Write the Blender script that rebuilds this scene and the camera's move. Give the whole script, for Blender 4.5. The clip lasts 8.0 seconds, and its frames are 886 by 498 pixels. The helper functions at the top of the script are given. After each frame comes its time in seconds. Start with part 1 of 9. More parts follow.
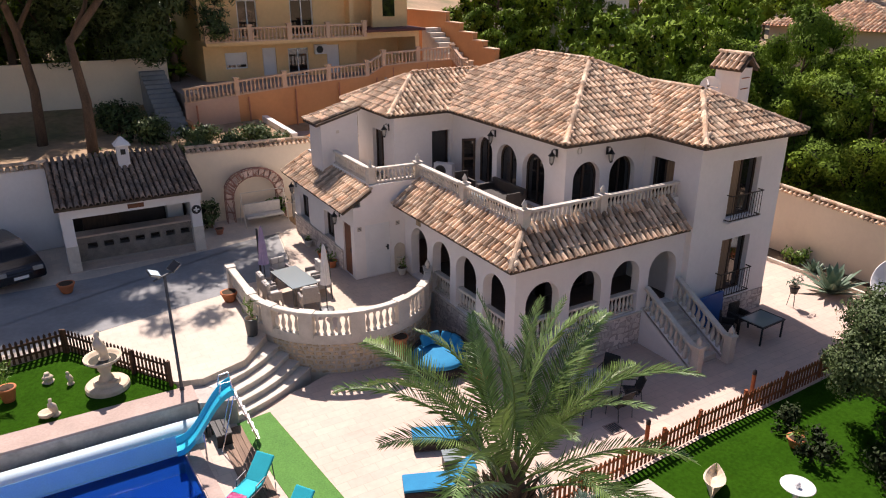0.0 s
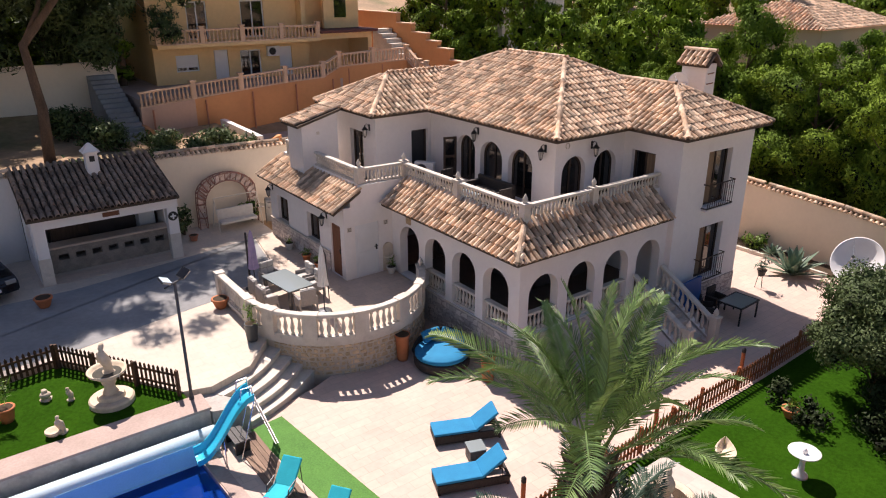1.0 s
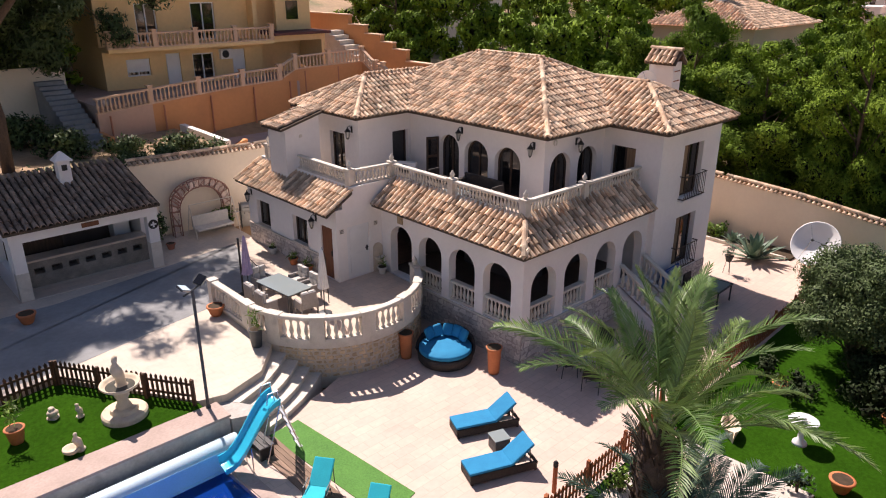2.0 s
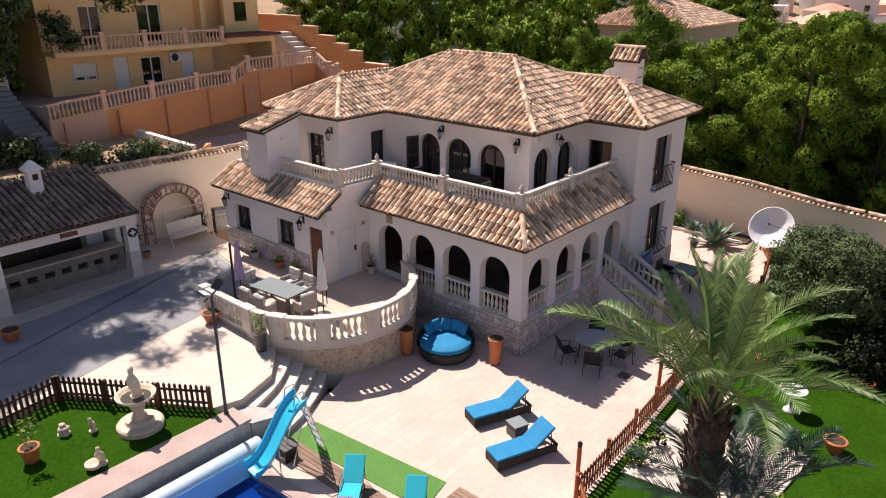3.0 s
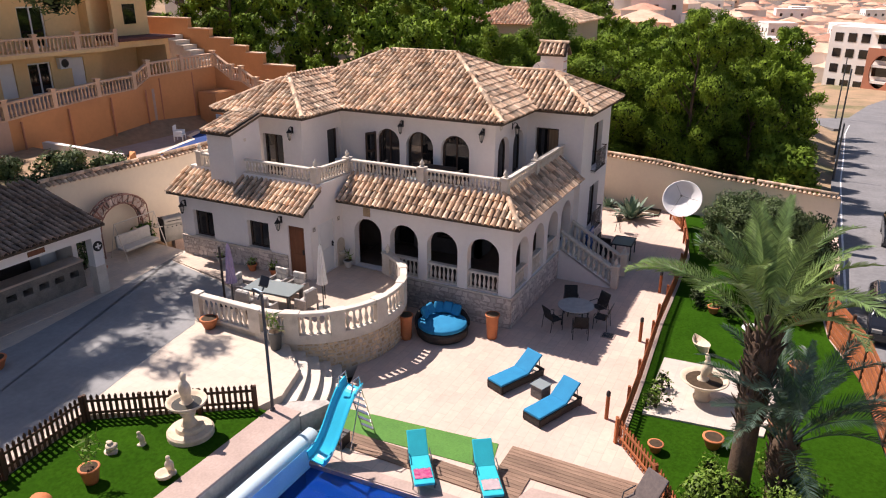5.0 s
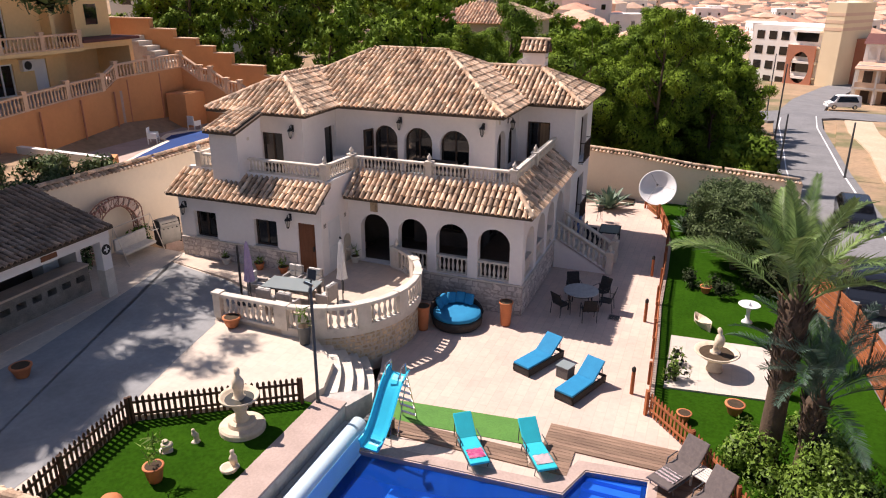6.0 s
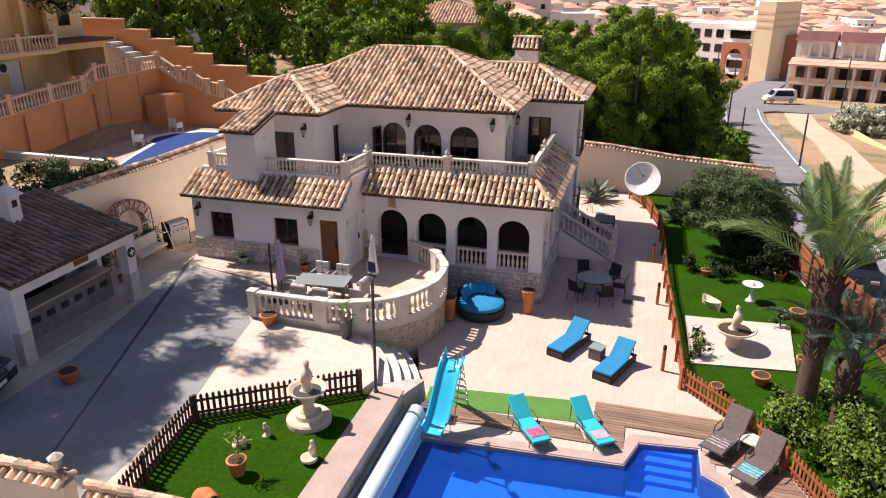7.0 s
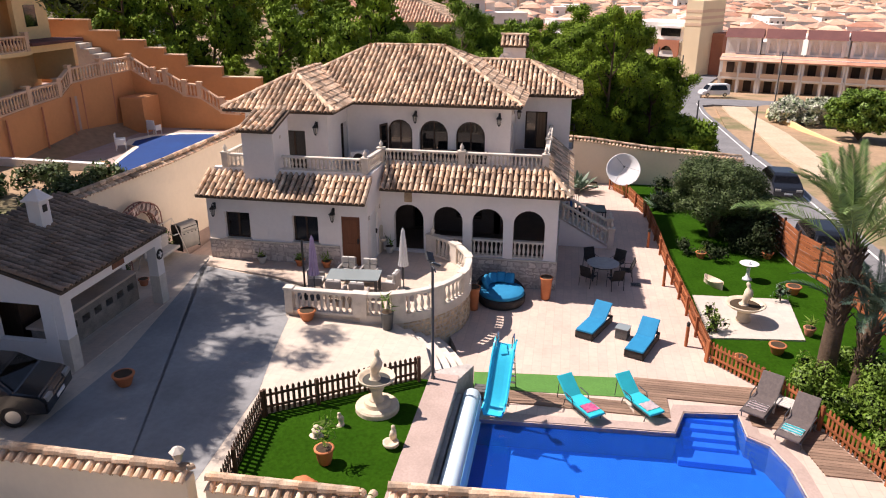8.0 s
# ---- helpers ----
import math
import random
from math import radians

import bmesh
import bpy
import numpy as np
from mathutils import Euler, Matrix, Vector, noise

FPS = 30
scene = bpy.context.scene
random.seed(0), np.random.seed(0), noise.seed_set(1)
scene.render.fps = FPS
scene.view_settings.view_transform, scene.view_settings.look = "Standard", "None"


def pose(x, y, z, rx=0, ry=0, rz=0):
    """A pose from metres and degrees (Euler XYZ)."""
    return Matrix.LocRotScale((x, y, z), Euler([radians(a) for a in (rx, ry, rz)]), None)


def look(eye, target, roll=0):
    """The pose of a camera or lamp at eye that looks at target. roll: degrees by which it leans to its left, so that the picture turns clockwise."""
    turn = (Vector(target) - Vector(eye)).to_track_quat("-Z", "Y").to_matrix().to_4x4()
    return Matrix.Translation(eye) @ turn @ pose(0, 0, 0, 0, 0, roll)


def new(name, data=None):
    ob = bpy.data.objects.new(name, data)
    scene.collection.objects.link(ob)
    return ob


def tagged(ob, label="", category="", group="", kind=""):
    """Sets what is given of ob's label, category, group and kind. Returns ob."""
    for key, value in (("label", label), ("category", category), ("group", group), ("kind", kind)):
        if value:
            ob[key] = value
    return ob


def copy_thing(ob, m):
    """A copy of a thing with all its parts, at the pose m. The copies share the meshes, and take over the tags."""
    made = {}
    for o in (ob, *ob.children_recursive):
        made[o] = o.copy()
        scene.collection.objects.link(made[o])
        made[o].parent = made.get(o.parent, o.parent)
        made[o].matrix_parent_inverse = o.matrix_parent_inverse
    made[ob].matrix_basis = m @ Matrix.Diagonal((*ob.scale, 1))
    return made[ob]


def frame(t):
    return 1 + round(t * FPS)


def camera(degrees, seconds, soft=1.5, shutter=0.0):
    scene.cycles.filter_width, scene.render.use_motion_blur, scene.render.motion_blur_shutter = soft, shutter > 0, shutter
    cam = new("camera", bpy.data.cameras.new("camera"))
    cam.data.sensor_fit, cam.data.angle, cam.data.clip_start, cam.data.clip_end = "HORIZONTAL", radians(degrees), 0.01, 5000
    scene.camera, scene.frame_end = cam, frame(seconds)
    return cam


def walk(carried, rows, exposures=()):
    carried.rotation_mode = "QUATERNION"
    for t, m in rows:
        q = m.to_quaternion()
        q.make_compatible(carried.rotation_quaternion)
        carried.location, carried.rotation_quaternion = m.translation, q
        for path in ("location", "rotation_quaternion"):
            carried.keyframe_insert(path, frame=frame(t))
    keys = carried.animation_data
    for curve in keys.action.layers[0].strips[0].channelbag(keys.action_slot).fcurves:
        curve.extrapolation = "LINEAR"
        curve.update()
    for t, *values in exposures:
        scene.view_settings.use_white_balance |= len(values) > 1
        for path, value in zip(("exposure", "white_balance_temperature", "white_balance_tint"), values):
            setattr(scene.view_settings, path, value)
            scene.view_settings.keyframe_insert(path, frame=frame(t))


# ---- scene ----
cam = camera(64.2, 8.0, soft=1.1)
METRES, EYE, TURN = 22.5, 12.1, -30.2
ROWS = [
    (0.0, 0.0, 0.0, 0.0, -0.02, -21.24, 0.06),
    (0.5, -0.0527, -0.0045, -0.0009, -3.13, -21.21, 0.01),
    (1.0, -0.1057, -0.009, -0.0012, -6.35, -21.15, -0.01),
    (1.5, -0.1605, -0.0108, 0.0001, -9.52, -21.11, -0.06),
    (3.0, -0.3261, -0.0008, 0.0021, -19.2, -21.02, -0.1),
    (3.5, -0.3821, 0.0067, 0.0024, -22.63, -20.96, -0.13),
    (4.0, -0.4405, 0.0163, 0.0025, -26.05, -20.94, -0.15),
    (4.5, -0.4997, 0.0274, 0.0014, -29.44, -20.9, -0.16),
    (6.0, -0.684, 0.0919, -0.0042, -38.54, -20.79, -0.2),
    (6.5, -0.7471, 0.1239, -0.0053, -40.88, -20.77, -0.19),
    (7.0, -0.8113, 0.1598, -0.0059, -43.84, -20.76, -0.19),
    (7.5, -0.8765, 0.2017, -0.0073, -46.93, -20.74, -0.19),
    (8.0, -0.9417, 0.2474, -0.008, -49.74, -20.74, -0.16),
]
walk(cam, [(t, pose(0, 0, EYE, 0, 0, TURN) @ pose(METRES * x, METRES * y, METRES * z, 90 + pitch, roll, yaw)) for t, x, y, z, yaw, pitch, roll in ROWS], [(0, 0.68, 6600, 22), (8, 0.68, 6600, 22)])

# ---- daylight ----
SUN_WAY = Vector((-0.13, -0.74, -1.0)).normalized()
elevation = math.asin(-SUN_WAY.z)
azimuth = math.atan2(-SUN_WAY.x, -SUN_WAY.y)
world = bpy.data.worlds.new("sky")
scene.world = world
world.use_nodes = True
wn = world.node_tree
sky = wn.nodes.new("ShaderNodeTexSky")
sky.sky_type, sky.sun_disc = "NISHITA", False
sky.sun_elevation, sky.sun_rotation = elevation, azimuth
sky.altitude, sky.air_density, sky.dust_density, sky.ozone_density = 100, 1.0, 1.0, 1.0
wn.links.new(sky.outputs[0], wn.nodes["Background"].inputs[0])
wn.nodes["Background"].inputs[1].default_value = 0.062
sun = new("sun", bpy.data.lights.new("sun", "SUN"))
sun.data.energy, sun.data.angle, sun.data.color = 4.6, radians(0.6), (1.0, 0.94, 0.84)
sun.matrix_world = look((0, 40, 60), Vector((0, 40, 60)) + SUN_WAY)

# ---- materials ----
def mat(name, a, b=None, scale=3.0, rough=0.7, metal=0.0, bump=0.0, bscale=None, fine=0.0, pieces=0.0, detail=4.0, stretch=(1, 1, 1), spec=0.3, stain=None):
    """Two colours mixed by large and fine noise; pieces: how far the tone differs from piece to piece."""
    m = bpy.data.materials.new(name)
    m.use_nodes = True
    nt = m.node_tree
    n, l = nt.nodes, nt.links
    bs = n["Principled BSDF"]
    bs.inputs["Roughness"].default_value, bs.inputs["Metallic"].default_value = rough, metal
    bs.inputs["Specular IOR Level"].default_value = spec
    b = b or tuple(c * 0.8 for c in a)
    co = n.new("ShaderNodeNewGeometry") if not pieces else n.new("ShaderNodeTexCoord")
    src = co.outputs["Position"] if not pieces else co.outputs["Object"]
    geo = n.new("ShaderNodeNewGeometry")
    mp = n.new("ShaderNodeMapping")
    mp.inputs["Scale"].default_value = stretch
    l.new(geo.outputs["Position"], mp.inputs[0])
    big = n.new("ShaderNodeTexNoise")
    big.inputs["Scale"].default_value, big.inputs["Detail"].default_value = scale, detail
    l.new(mp.outputs[0], big.inputs["Vector"])
    ramp = n.new("ShaderNodeMapRange")
    ramp.inputs["From Min"].default_value, ramp.inputs["From Max"].default_value = 0.3, 0.7
    l.new(big.outputs["Fac"], ramp.inputs["Value"])
    mix = n.new("ShaderNodeMix")
    mix.data_type = "RGBA"
    mix.inputs["A"].default_value, mix.inputs["B"].default_value = (*a, 1), (*b, 1)
    l.new(ramp.outputs[0], mix.inputs["Factor"])
    out = mix.outputs["Result"]
    if stain:
        col, sc, lo, hi, amount = stain
        sn = n.new("ShaderNodeTexNoise")
        sn.inputs["Scale"].default_value, sn.inputs["Detail"].default_value = sc, 6
        l.new(mp.outputs[0], sn.inputs["Vector"])
        sr = n.new("ShaderNodeMapRange")
        sr.inputs["From Min"].default_value, sr.inputs["From Max"].default_value, sr.inputs["To Max"].default_value = lo, hi, amount
        l.new(sn.outputs["Fac"], sr.inputs["Value"])
        sm = n.new("ShaderNodeMix")
        sm.data_type = "RGBA"
        sm.inputs["B"].default_value = (*col, 1)
        l.new(sr.outputs[0], sm.inputs["Factor"])
        l.new(out, sm.inputs["A"])
        out = sm.outputs["Result"]
    if pieces or fine:
        hsv = n.new("ShaderNodeHueSaturation")
        l.new(out, hsv.inputs["Color"])
        val = None
        if pieces:
            oi = n.new("ShaderNodeObjectInfo")
            add = n.new("ShaderNodeMath")
            l.new(oi.outputs["Random"], add.inputs[0])
            l.new(geo.outputs["Random Per Island"], add.inputs[1])
            fr = n.new("ShaderNodeMath")
            fr.operation = "FRACT"
            l.new(add.outputs[0], fr.inputs[0])
            pr = n.new("ShaderNodeMapRange")
            pr.inputs["To Min"].default_value, pr.inputs["To Max"].default_value = 1 - pieces, 1 + pieces
            l.new(fr.outputs[0], pr.inputs["Value"])
            val = pr.outputs[0]
        if fine:
            fn = n.new("ShaderNodeTexNoise")
            fn.inputs["Scale"].default_value, fn.inputs["Detail"].default_value = scale * 12, 3
            l.new(mp.outputs[0], fn.inputs["Vector"])
            fm = n.new("ShaderNodeMapRange")
            fm.inputs["From Min"].default_value, fm.inputs["From Max"].default_value = 0.3, 0.7
            fm.inputs["To Min"].default_value, fm.inputs["To Max"].default_value = 1 - fine, 1 + fine
            l.new(fn.outputs["Fac"], fm.inputs["Value"])
            if val:
                mu = n.new("ShaderNodeMath")
                mu.operation = "MULTIPLY"
                l.new(val, mu.inputs[0])
                l.new(fm.outputs[0], mu.inputs[1])
                val = mu.outputs[0]
            else:
                val = fm.outputs[0]
        l.new(val, hsv.inputs["Value"])
        out = hsv.outputs[0]
    l.new(out, bs.inputs["Base Color"])
    if bump:
        bn = n.new("ShaderNodeTexNoise")
        bn.inputs["Scale"].default_value, bn.inputs["Detail"].default_value = bscale or scale * 8, 4
        l.new(mp.outputs[0], bn.inputs["Vector"])
        bu = n.new("ShaderNodeBump")
        bu.inputs["Strength"].default_value, bu.inputs["Distance"].default_value = bump, 0.02
        l.new(bn.outputs["Fac"], bu.inputs["Height"])
        l.new(bu.outputs[0], bs.inputs["Normal"])
    return m


M_RENDER = mat("white_render", (0.84, 0.79, 0.755), (0.79, 0.74, 0.705), 0.6, 0.85, bump=0.25, bscale=40, fine=0.02, stain=((0.55, 0.49, 0.43), 0.9, 0.6, 0.85, 0.35))
M_CREAM = mat("cream_render", (0.83, 0.71, 0.55), (0.77, 0.65, 0.50), 0.5, 0.85, bump=0.25, bscale=40, fine=0.02, stain=((0.5, 0.42, 0.32), 0.7, 0.6, 0.9, 0.4))
M_TILE = mat("roof_tile", (0.52, 0.315, 0.19), (0.70, 0.54, 0.39), 2.6, 0.85, bump=0.3, bscale=30, fine=0.16, pieces=0.5, stain=((0.22, 0.175, 0.13), 3.4, 0.5, 0.72, 0.7))
M_TILE_OLD = mat("old_roof_tile", (0.27, 0.17, 0.115), (0.36, 0.26, 0.19), 1.0, 0.9, bump=0.3, bscale=30, fine=0.15, pieces=0.25, stain=((0.12, 0.10, 0.085), 1.3, 0.45, 0.7, 0.6))
M_TILE_BED = mat("roof_mortar", (0.12, 0.085, 0.06), (0.07, 0.052, 0.04), 3.0, 0.95)
M_BAL = mat("cast_stone", (0.70, 0.63, 0.54), (0.58, 0.51, 0.43), 2.2, 0.8, bump=0.2, fine=0.06, stain=((0.30, 0.26, 0.21), 2.5, 0.58, 0.8, 0.5))
M_STONE = mat("facing_stone", (0.66, 0.50, 0.33), (0.50, 0.36, 0.22), 4.0, 0.85, bump=0.6, bscale=22, fine=0.18, pieces=0.24, stain=((0.36, 0.25, 0.15), 7.0, 0.52, 0.75, 0.6))
M_JOINT = mat("stone_joint", (0.62, 0.52, 0.41), (0.50, 0.42, 0.33), 3.0, 0.95, bump=0.4)
M_WOOD_DARK = mat("dark_wood", (0.075, 0.045, 0.03), (0.045, 0.028, 0.02), 4.0, 0.6, fine=0.2, stretch=(4, 4, 0.6))
M_DOOR = mat("brown_door", (0.20, 0.075, 0.035), (0.15, 0.055, 0.025), 3.0, 0.5, fine=0.15, stretch=(6, 6, 0.5))
M_WHITE = mat("white_paint", (0.78, 0.77, 0.76), (0.72, 0.71, 0.70), 2.0, 0.5)
M_BLACK = mat("black_iron", (0.025, 0.025, 0.027), (0.04, 0.038, 0.036), 8.0, 0.5, metal=0.3)
M_LAWN = mat("artificial_lawn", (0.019, 0.062, 0.003), (0.026, 0.080, 0.004), 0.9, 1.0, bump=0.6, bscale=160, fine=0.2, spec=0.03, stain=((0.018, 0.062, 0.003), 0.6, 0.5, 0.8, 0.7))
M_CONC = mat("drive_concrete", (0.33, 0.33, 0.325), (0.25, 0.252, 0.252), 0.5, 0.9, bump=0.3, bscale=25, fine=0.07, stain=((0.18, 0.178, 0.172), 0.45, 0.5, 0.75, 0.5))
M_ASPH = mat("asphalt", (0.23, 0.225, 0.228), (0.18, 0.178, 0.18), 0.4, 0.9, bump=0.3, bscale=60, fine=0.12)
M_SAND = mat("sandy_path", (0.56, 0.45, 0.32), (0.48, 0.385, 0.27), 0.4, 0.95, bump=0.4, bscale=20, fine=0.12)
M_EARTH = mat("dry_earth", (0.42, 0.28, 0.17), (0.30, 0.21, 0.13), 0.25, 0.95, bump=0.5, bscale=6, fine=0.15, stain=((0.13, 0.14, 0.06), 0.15, 0.5, 0.65, 0.8))
M_COPING = mat("pink_coping", (0.47, 0.355, 0.305), (0.39, 0.295, 0.25), 1.3, 0.8, bump=0.2, fine=0.08)
M_FENCE = mat("red_brown_fence", (0.38, 0.125, 0.048), (0.26, 0.085, 0.033), 3.0, 0.75, fine=0.2, pieces=0.22, stretch=(3, 3, 0.6))
M_FENCE_DARK = mat("dark_fence", (0.10, 0.05, 0.028), (0.06, 0.032, 0.02), 3.0, 0.75, fine=0.2, pieces=0.22, stretch=(3, 3, 0.6))
M_ORANGE = mat("orange_render", (0.66, 0.31, 0.13), (0.58, 0.265, 0.11), 0.4, 0.85, bump=0.2, bscale=30, fine=0.03, stain=((0.40, 0.20, 0.10), 0.4, 0.55, 0.85, 0.4))
M_YELLOW = mat("yellow_render", (0.87, 0.61, 0.31), (0.82, 0.56, 0.27), 0.4, 0.85, bump=0.2, bscale=30, fine=0.03)
M_PINKBAL = mat("peach_cast_stone", (0.74, 0.50, 0.33), (0.66, 0.43, 0.28), 1.5, 0.8, fine=0.05)
M_TURQ = mat("turquoise_cushion", (0.015, 0.235, 0.44), (0.012, 0.20, 0.39), 3.0, 0.8, bump=0.2, fine=0.05)
M_AQUA = mat("aqua_cushion", (0.01, 0.47, 0.55), (0.01, 0.42, 0.50), 3.0, 0.8, bump=0.2, fine=0.04)
M_SLIDE = mat("blue_slide_plastic", (0.02, 0.52, 0.72), (0.02, 0.47, 0.67), 2.0, 0.3, fine=0.03)
M_RATTAN = mat("dark_rattan", (0.055, 0.045, 0.04), (0.03, 0.025, 0.022), 20.0, 0.6, bump=0.6, bscale=90, fine=0.3)
M_GREYRAT = mat("grey_rattan", (0.15, 0.14, 0.135), (0.10, 0.095, 0.09), 20.0, 0.7, bump=0.6, bscale=90, fine=0.3)
M_TERRA = mat("terracotta", (0.58, 0.20, 0.08), (0.48, 0.16, 0.065), 3.0, 0.75, fine=0.08)
M_SOIL = mat("soil", (0.08, 0.05, 0.03), (0.05, 0.035, 0.02), 8.0, 0.95)
M_STEEL = mat("steel", (0.60, 0.60, 0.60), (0.50, 0.50, 0.50), 5.0, 0.25, metal=1.0)
M_GREYMETAL = mat("grey_metal", (0.09, 0.095, 0.10), (0.07, 0.073, 0.078), 5.0, 0.45, metal=0.4)
M_STATUE = mat("cast_statue", (0.72, 0.60, 0.45), (0.58, 0.47, 0.34), 4.0, 0.8, bump=0.3, fine=0.08, stain=((0.36, 0.29, 0.21), 5.0, 0.55, 0.8, 0.5))
M_CLOTH = mat("cream_cloth", (0.62, 0.58, 0.52), (0.54, 0.50, 0.45), 6.0, 0.9, bump=0.3, fine=0.06)
M_WHITECLOTH = mat("white_canvas", (0.74, 0.72, 0.70), (0.66, 0.64, 0.62), 6.0, 0.9, bump=0.3, fine=0.05)
M_ARCHSTONE = mat("pinkish_arch_stone", (0.74, 0.59, 0.50), (0.56, 0.42, 0.35), 5.0, 0.9, bump=0.5, bscale=24, fine=0.16, pieces=0.25)
M_LILAC = mat("lilac_cloth", (0.40, 0.31, 0.46), (0.33, 0.26, 0.40), 6.0, 0.9, bump=0.3, fine=0.06)
# near-black green that paints shade into the hearts of leaf clumps
M_CORESHADE = mat("crown_core_shade", (0.030, 0.040, 0.014), (0.016, 0.022, 0.009), 1.5, 0.95)
M_LEAF = mat("pine_needles", (0.19, 0.28, 0.02), (0.085, 0.15, 0.017), 0.35, 0.8, fine=0.12, pieces=0.22, spec=0.15)
M_LEAF2 = mat("broad_leaves", (0.16, 0.25, 0.03), (0.09, 0.16, 0.02), 1.5, 0.55, fine=0.2, pieces=0.4)
M_LEAFDK = mat("hedge_leaves", (0.11, 0.15, 0.055), (0.055, 0.085, 0.028), 1.2, 0.6, fine=0.2, pieces=0.35, spec=0.2)
M_PALM = mat("palm_leaflet", (0.19, 0.27, 0.075), (0.11, 0.19, 0.065), 0.8, 0.45, fine=0.15, pieces=0.35, spec=0.4)
# leaf colour darkened to carry the shade of the garden bed
M_SHADELEAF = mat("shade_darkened_leaves", (0.04, 0.058, 0.022), (0.022, 0.034, 0.013), 1.2, 0.6, fine=0.2, pieces=0.3, spec=0.1)
M_OLEANDER = mat("flowering_oleander", (0.16, 0.24, 0.09), (0.62, 0.58, 0.50), 2.2, 0.7, fine=0.2, pieces=0.3)
M_PALMDARK = mat("blue_green_palm_leaflet", (0.075, 0.125, 0.085), (0.05, 0.09, 0.065), 0.8, 0.45, fine=0.15, pieces=0.3, spec=0.4)
M_AGAVE = mat("agave_leaf", (0.16, 0.22, 0.16), (0.11, 0.17, 0.11), 3.0, 0.5, fine=0.1)
M_BARK = mat("pine_bark", (0.16, 0.105, 0.07), (0.09, 0.062, 0.045), 4.0, 0.95, bump=1.0, bscale=14, fine=0.25, stretch=(1, 1, 0.3))
M_PALMBARK = mat("palm_bark", (0.10, 0.066, 0.042), (0.06, 0.04, 0.027), 5.0, 0.95, bump=1.0, bscale=14, fine=0.25, pieces=0.3)
M_DECK = mat("deck_board", (0.29, 0.19, 0.13), (0.19, 0.12, 0.085), 1.5, 0.75, fine=0.15, pieces=0.2, stretch=(5, 0.7, 1))
M_GREENCARPET = mat("green_carpet", (0.10, 0.25, 0.05), (0.085, 0.215, 0.045), 2.0, 0.9, bump=0.5, bscale=120, fine=0.15)
M_COVERBLUE = mat("pool_cover_underside", (0.32, 0.64, 0.86), (0.28, 0.60, 0.83), 2.0, 0.5, fine=0.04)
M_COVER = mat("pool_cover_tube", (0.66, 0.80, 0.86), (0.60, 0.75, 0.83), 2.0, 0.5, fine=0.04)
M_RETAIN = mat("pale_retaining_concrete", (0.56, 0.51, 0.46), (0.44, 0.40, 0.36), 0.9, 0.9, bump=0.4, bscale=14, fine=0.1, stain=((0.25, 0.22, 0.2), 1.6, 0.5, 0.75, 0.6))
M_PLINTH = mat("pale_flagstone", (0.66, 0.59, 0.53), (0.54, 0.47, 0.42), 3.0, 0.85, bump=0.5, bscale=18, fine=0.14, pieces=0.2)
M_DARKJOINT = mat("grey_joint", (0.46, 0.40, 0.36), (0.36, 0.31, 0.28), 3.0, 0.95, bump=0.4)
M_PEACHWALL = mat("faded_peach_render", (0.62, 0.40, 0.29), (0.55, 0.34, 0.25), 0.4, 0.85, bump=0.2, bscale=30, fine=0.03)
M_GREYSTONE = mat("grey_counter_stone", (0.30, 0.26, 0.22), (0.20, 0.175, 0.15), 3.0, 0.85, bump=0.5, bscale=18, fine=0.18)
M_VINEWOOD = mat("reddish_trellis_wood", (0.46, 0.25, 0.19), (0.30, 0.15, 0.115), 9.0, 0.85, fine=0.2)
M_CURTAIN = mat("curtain", (0.30, 0.20, 0.12), (0.22, 0.14, 0.085), 3.0, 0.9, stretch=(5, 5, 0.3))
# dark tone painted in for the shade inside rooms and niches
M_ROOM = mat("interior_shade_fill", (0.075, 0.058, 0.048), (0.05, 0.04, 0.034), 1.0, 0.9)
M_FARTILE = mat("far_roof_tile", (0.58, 0.23, 0.14), (0.64, 0.49, 0.36), 0.035, 0.9, fine=0.15, pieces=0.3, stain=((0.30, 0.20, 0.15), 1.0, 0.5, 0.8, 0.5))
M_FARWALL = mat("far_wall", (0.82, 0.78, 0.73), (0.76, 0.70, 0.63), 0.3, 0.9, pieces=0.1)
M_FARPEACH = mat("far_peach_wall", (0.76, 0.54, 0.38), (0.70, 0.49, 0.34), 0.3, 0.9)
M_DARKRED = mat("dark_red_roof", (0.17, 0.07, 0.06), (0.13, 0.055, 0.05), 0.6, 0.85, fine=0.1)
M_BRICKRED = mat("brick_red_wall", (0.48, 0.20, 0.12), (0.42, 0.17, 0.10), 0.4, 0.85, fine=0.06)


def leafy(m, share=0.1):
    """Lets part of the light through thin leaves."""
    n, l = m.node_tree.nodes, m.node_tree.links
    bs, out = n["Principled BSDF"], n["Material Output"]
    tr = n.new("ShaderNodeBsdfTranslucent")
    l.new(bs.inputs["Base Color"].links[0].from_socket, tr.inputs["Color"])
    mx = n.new("ShaderNodeMixShader")
    mx.inputs[0].default_value = share
    l.new(bs.outputs[0], mx.inputs[1])
    l.new(tr.outputs[0], mx.inputs[2])
    l.new(mx.outputs[0], out.inputs["Surface"])


for leaf_material in (M_LEAF, M_LEAF2, M_LEAFDK, M_PALM, M_PALMDARK):
    leafy(leaf_material)


def glass(name, tint, rough=0.05):
    m = bpy.data.materials.new(name)
    m.use_nodes = True
    bs = m.node_tree.nodes["Principled BSDF"]
    bs.inputs["Base Color"].default_value = (*tint, 1)
    bs.inputs["Roughness"].default_value = rough
    bs.inputs["Specular IOR Level"].default_value = 0.8
    return m


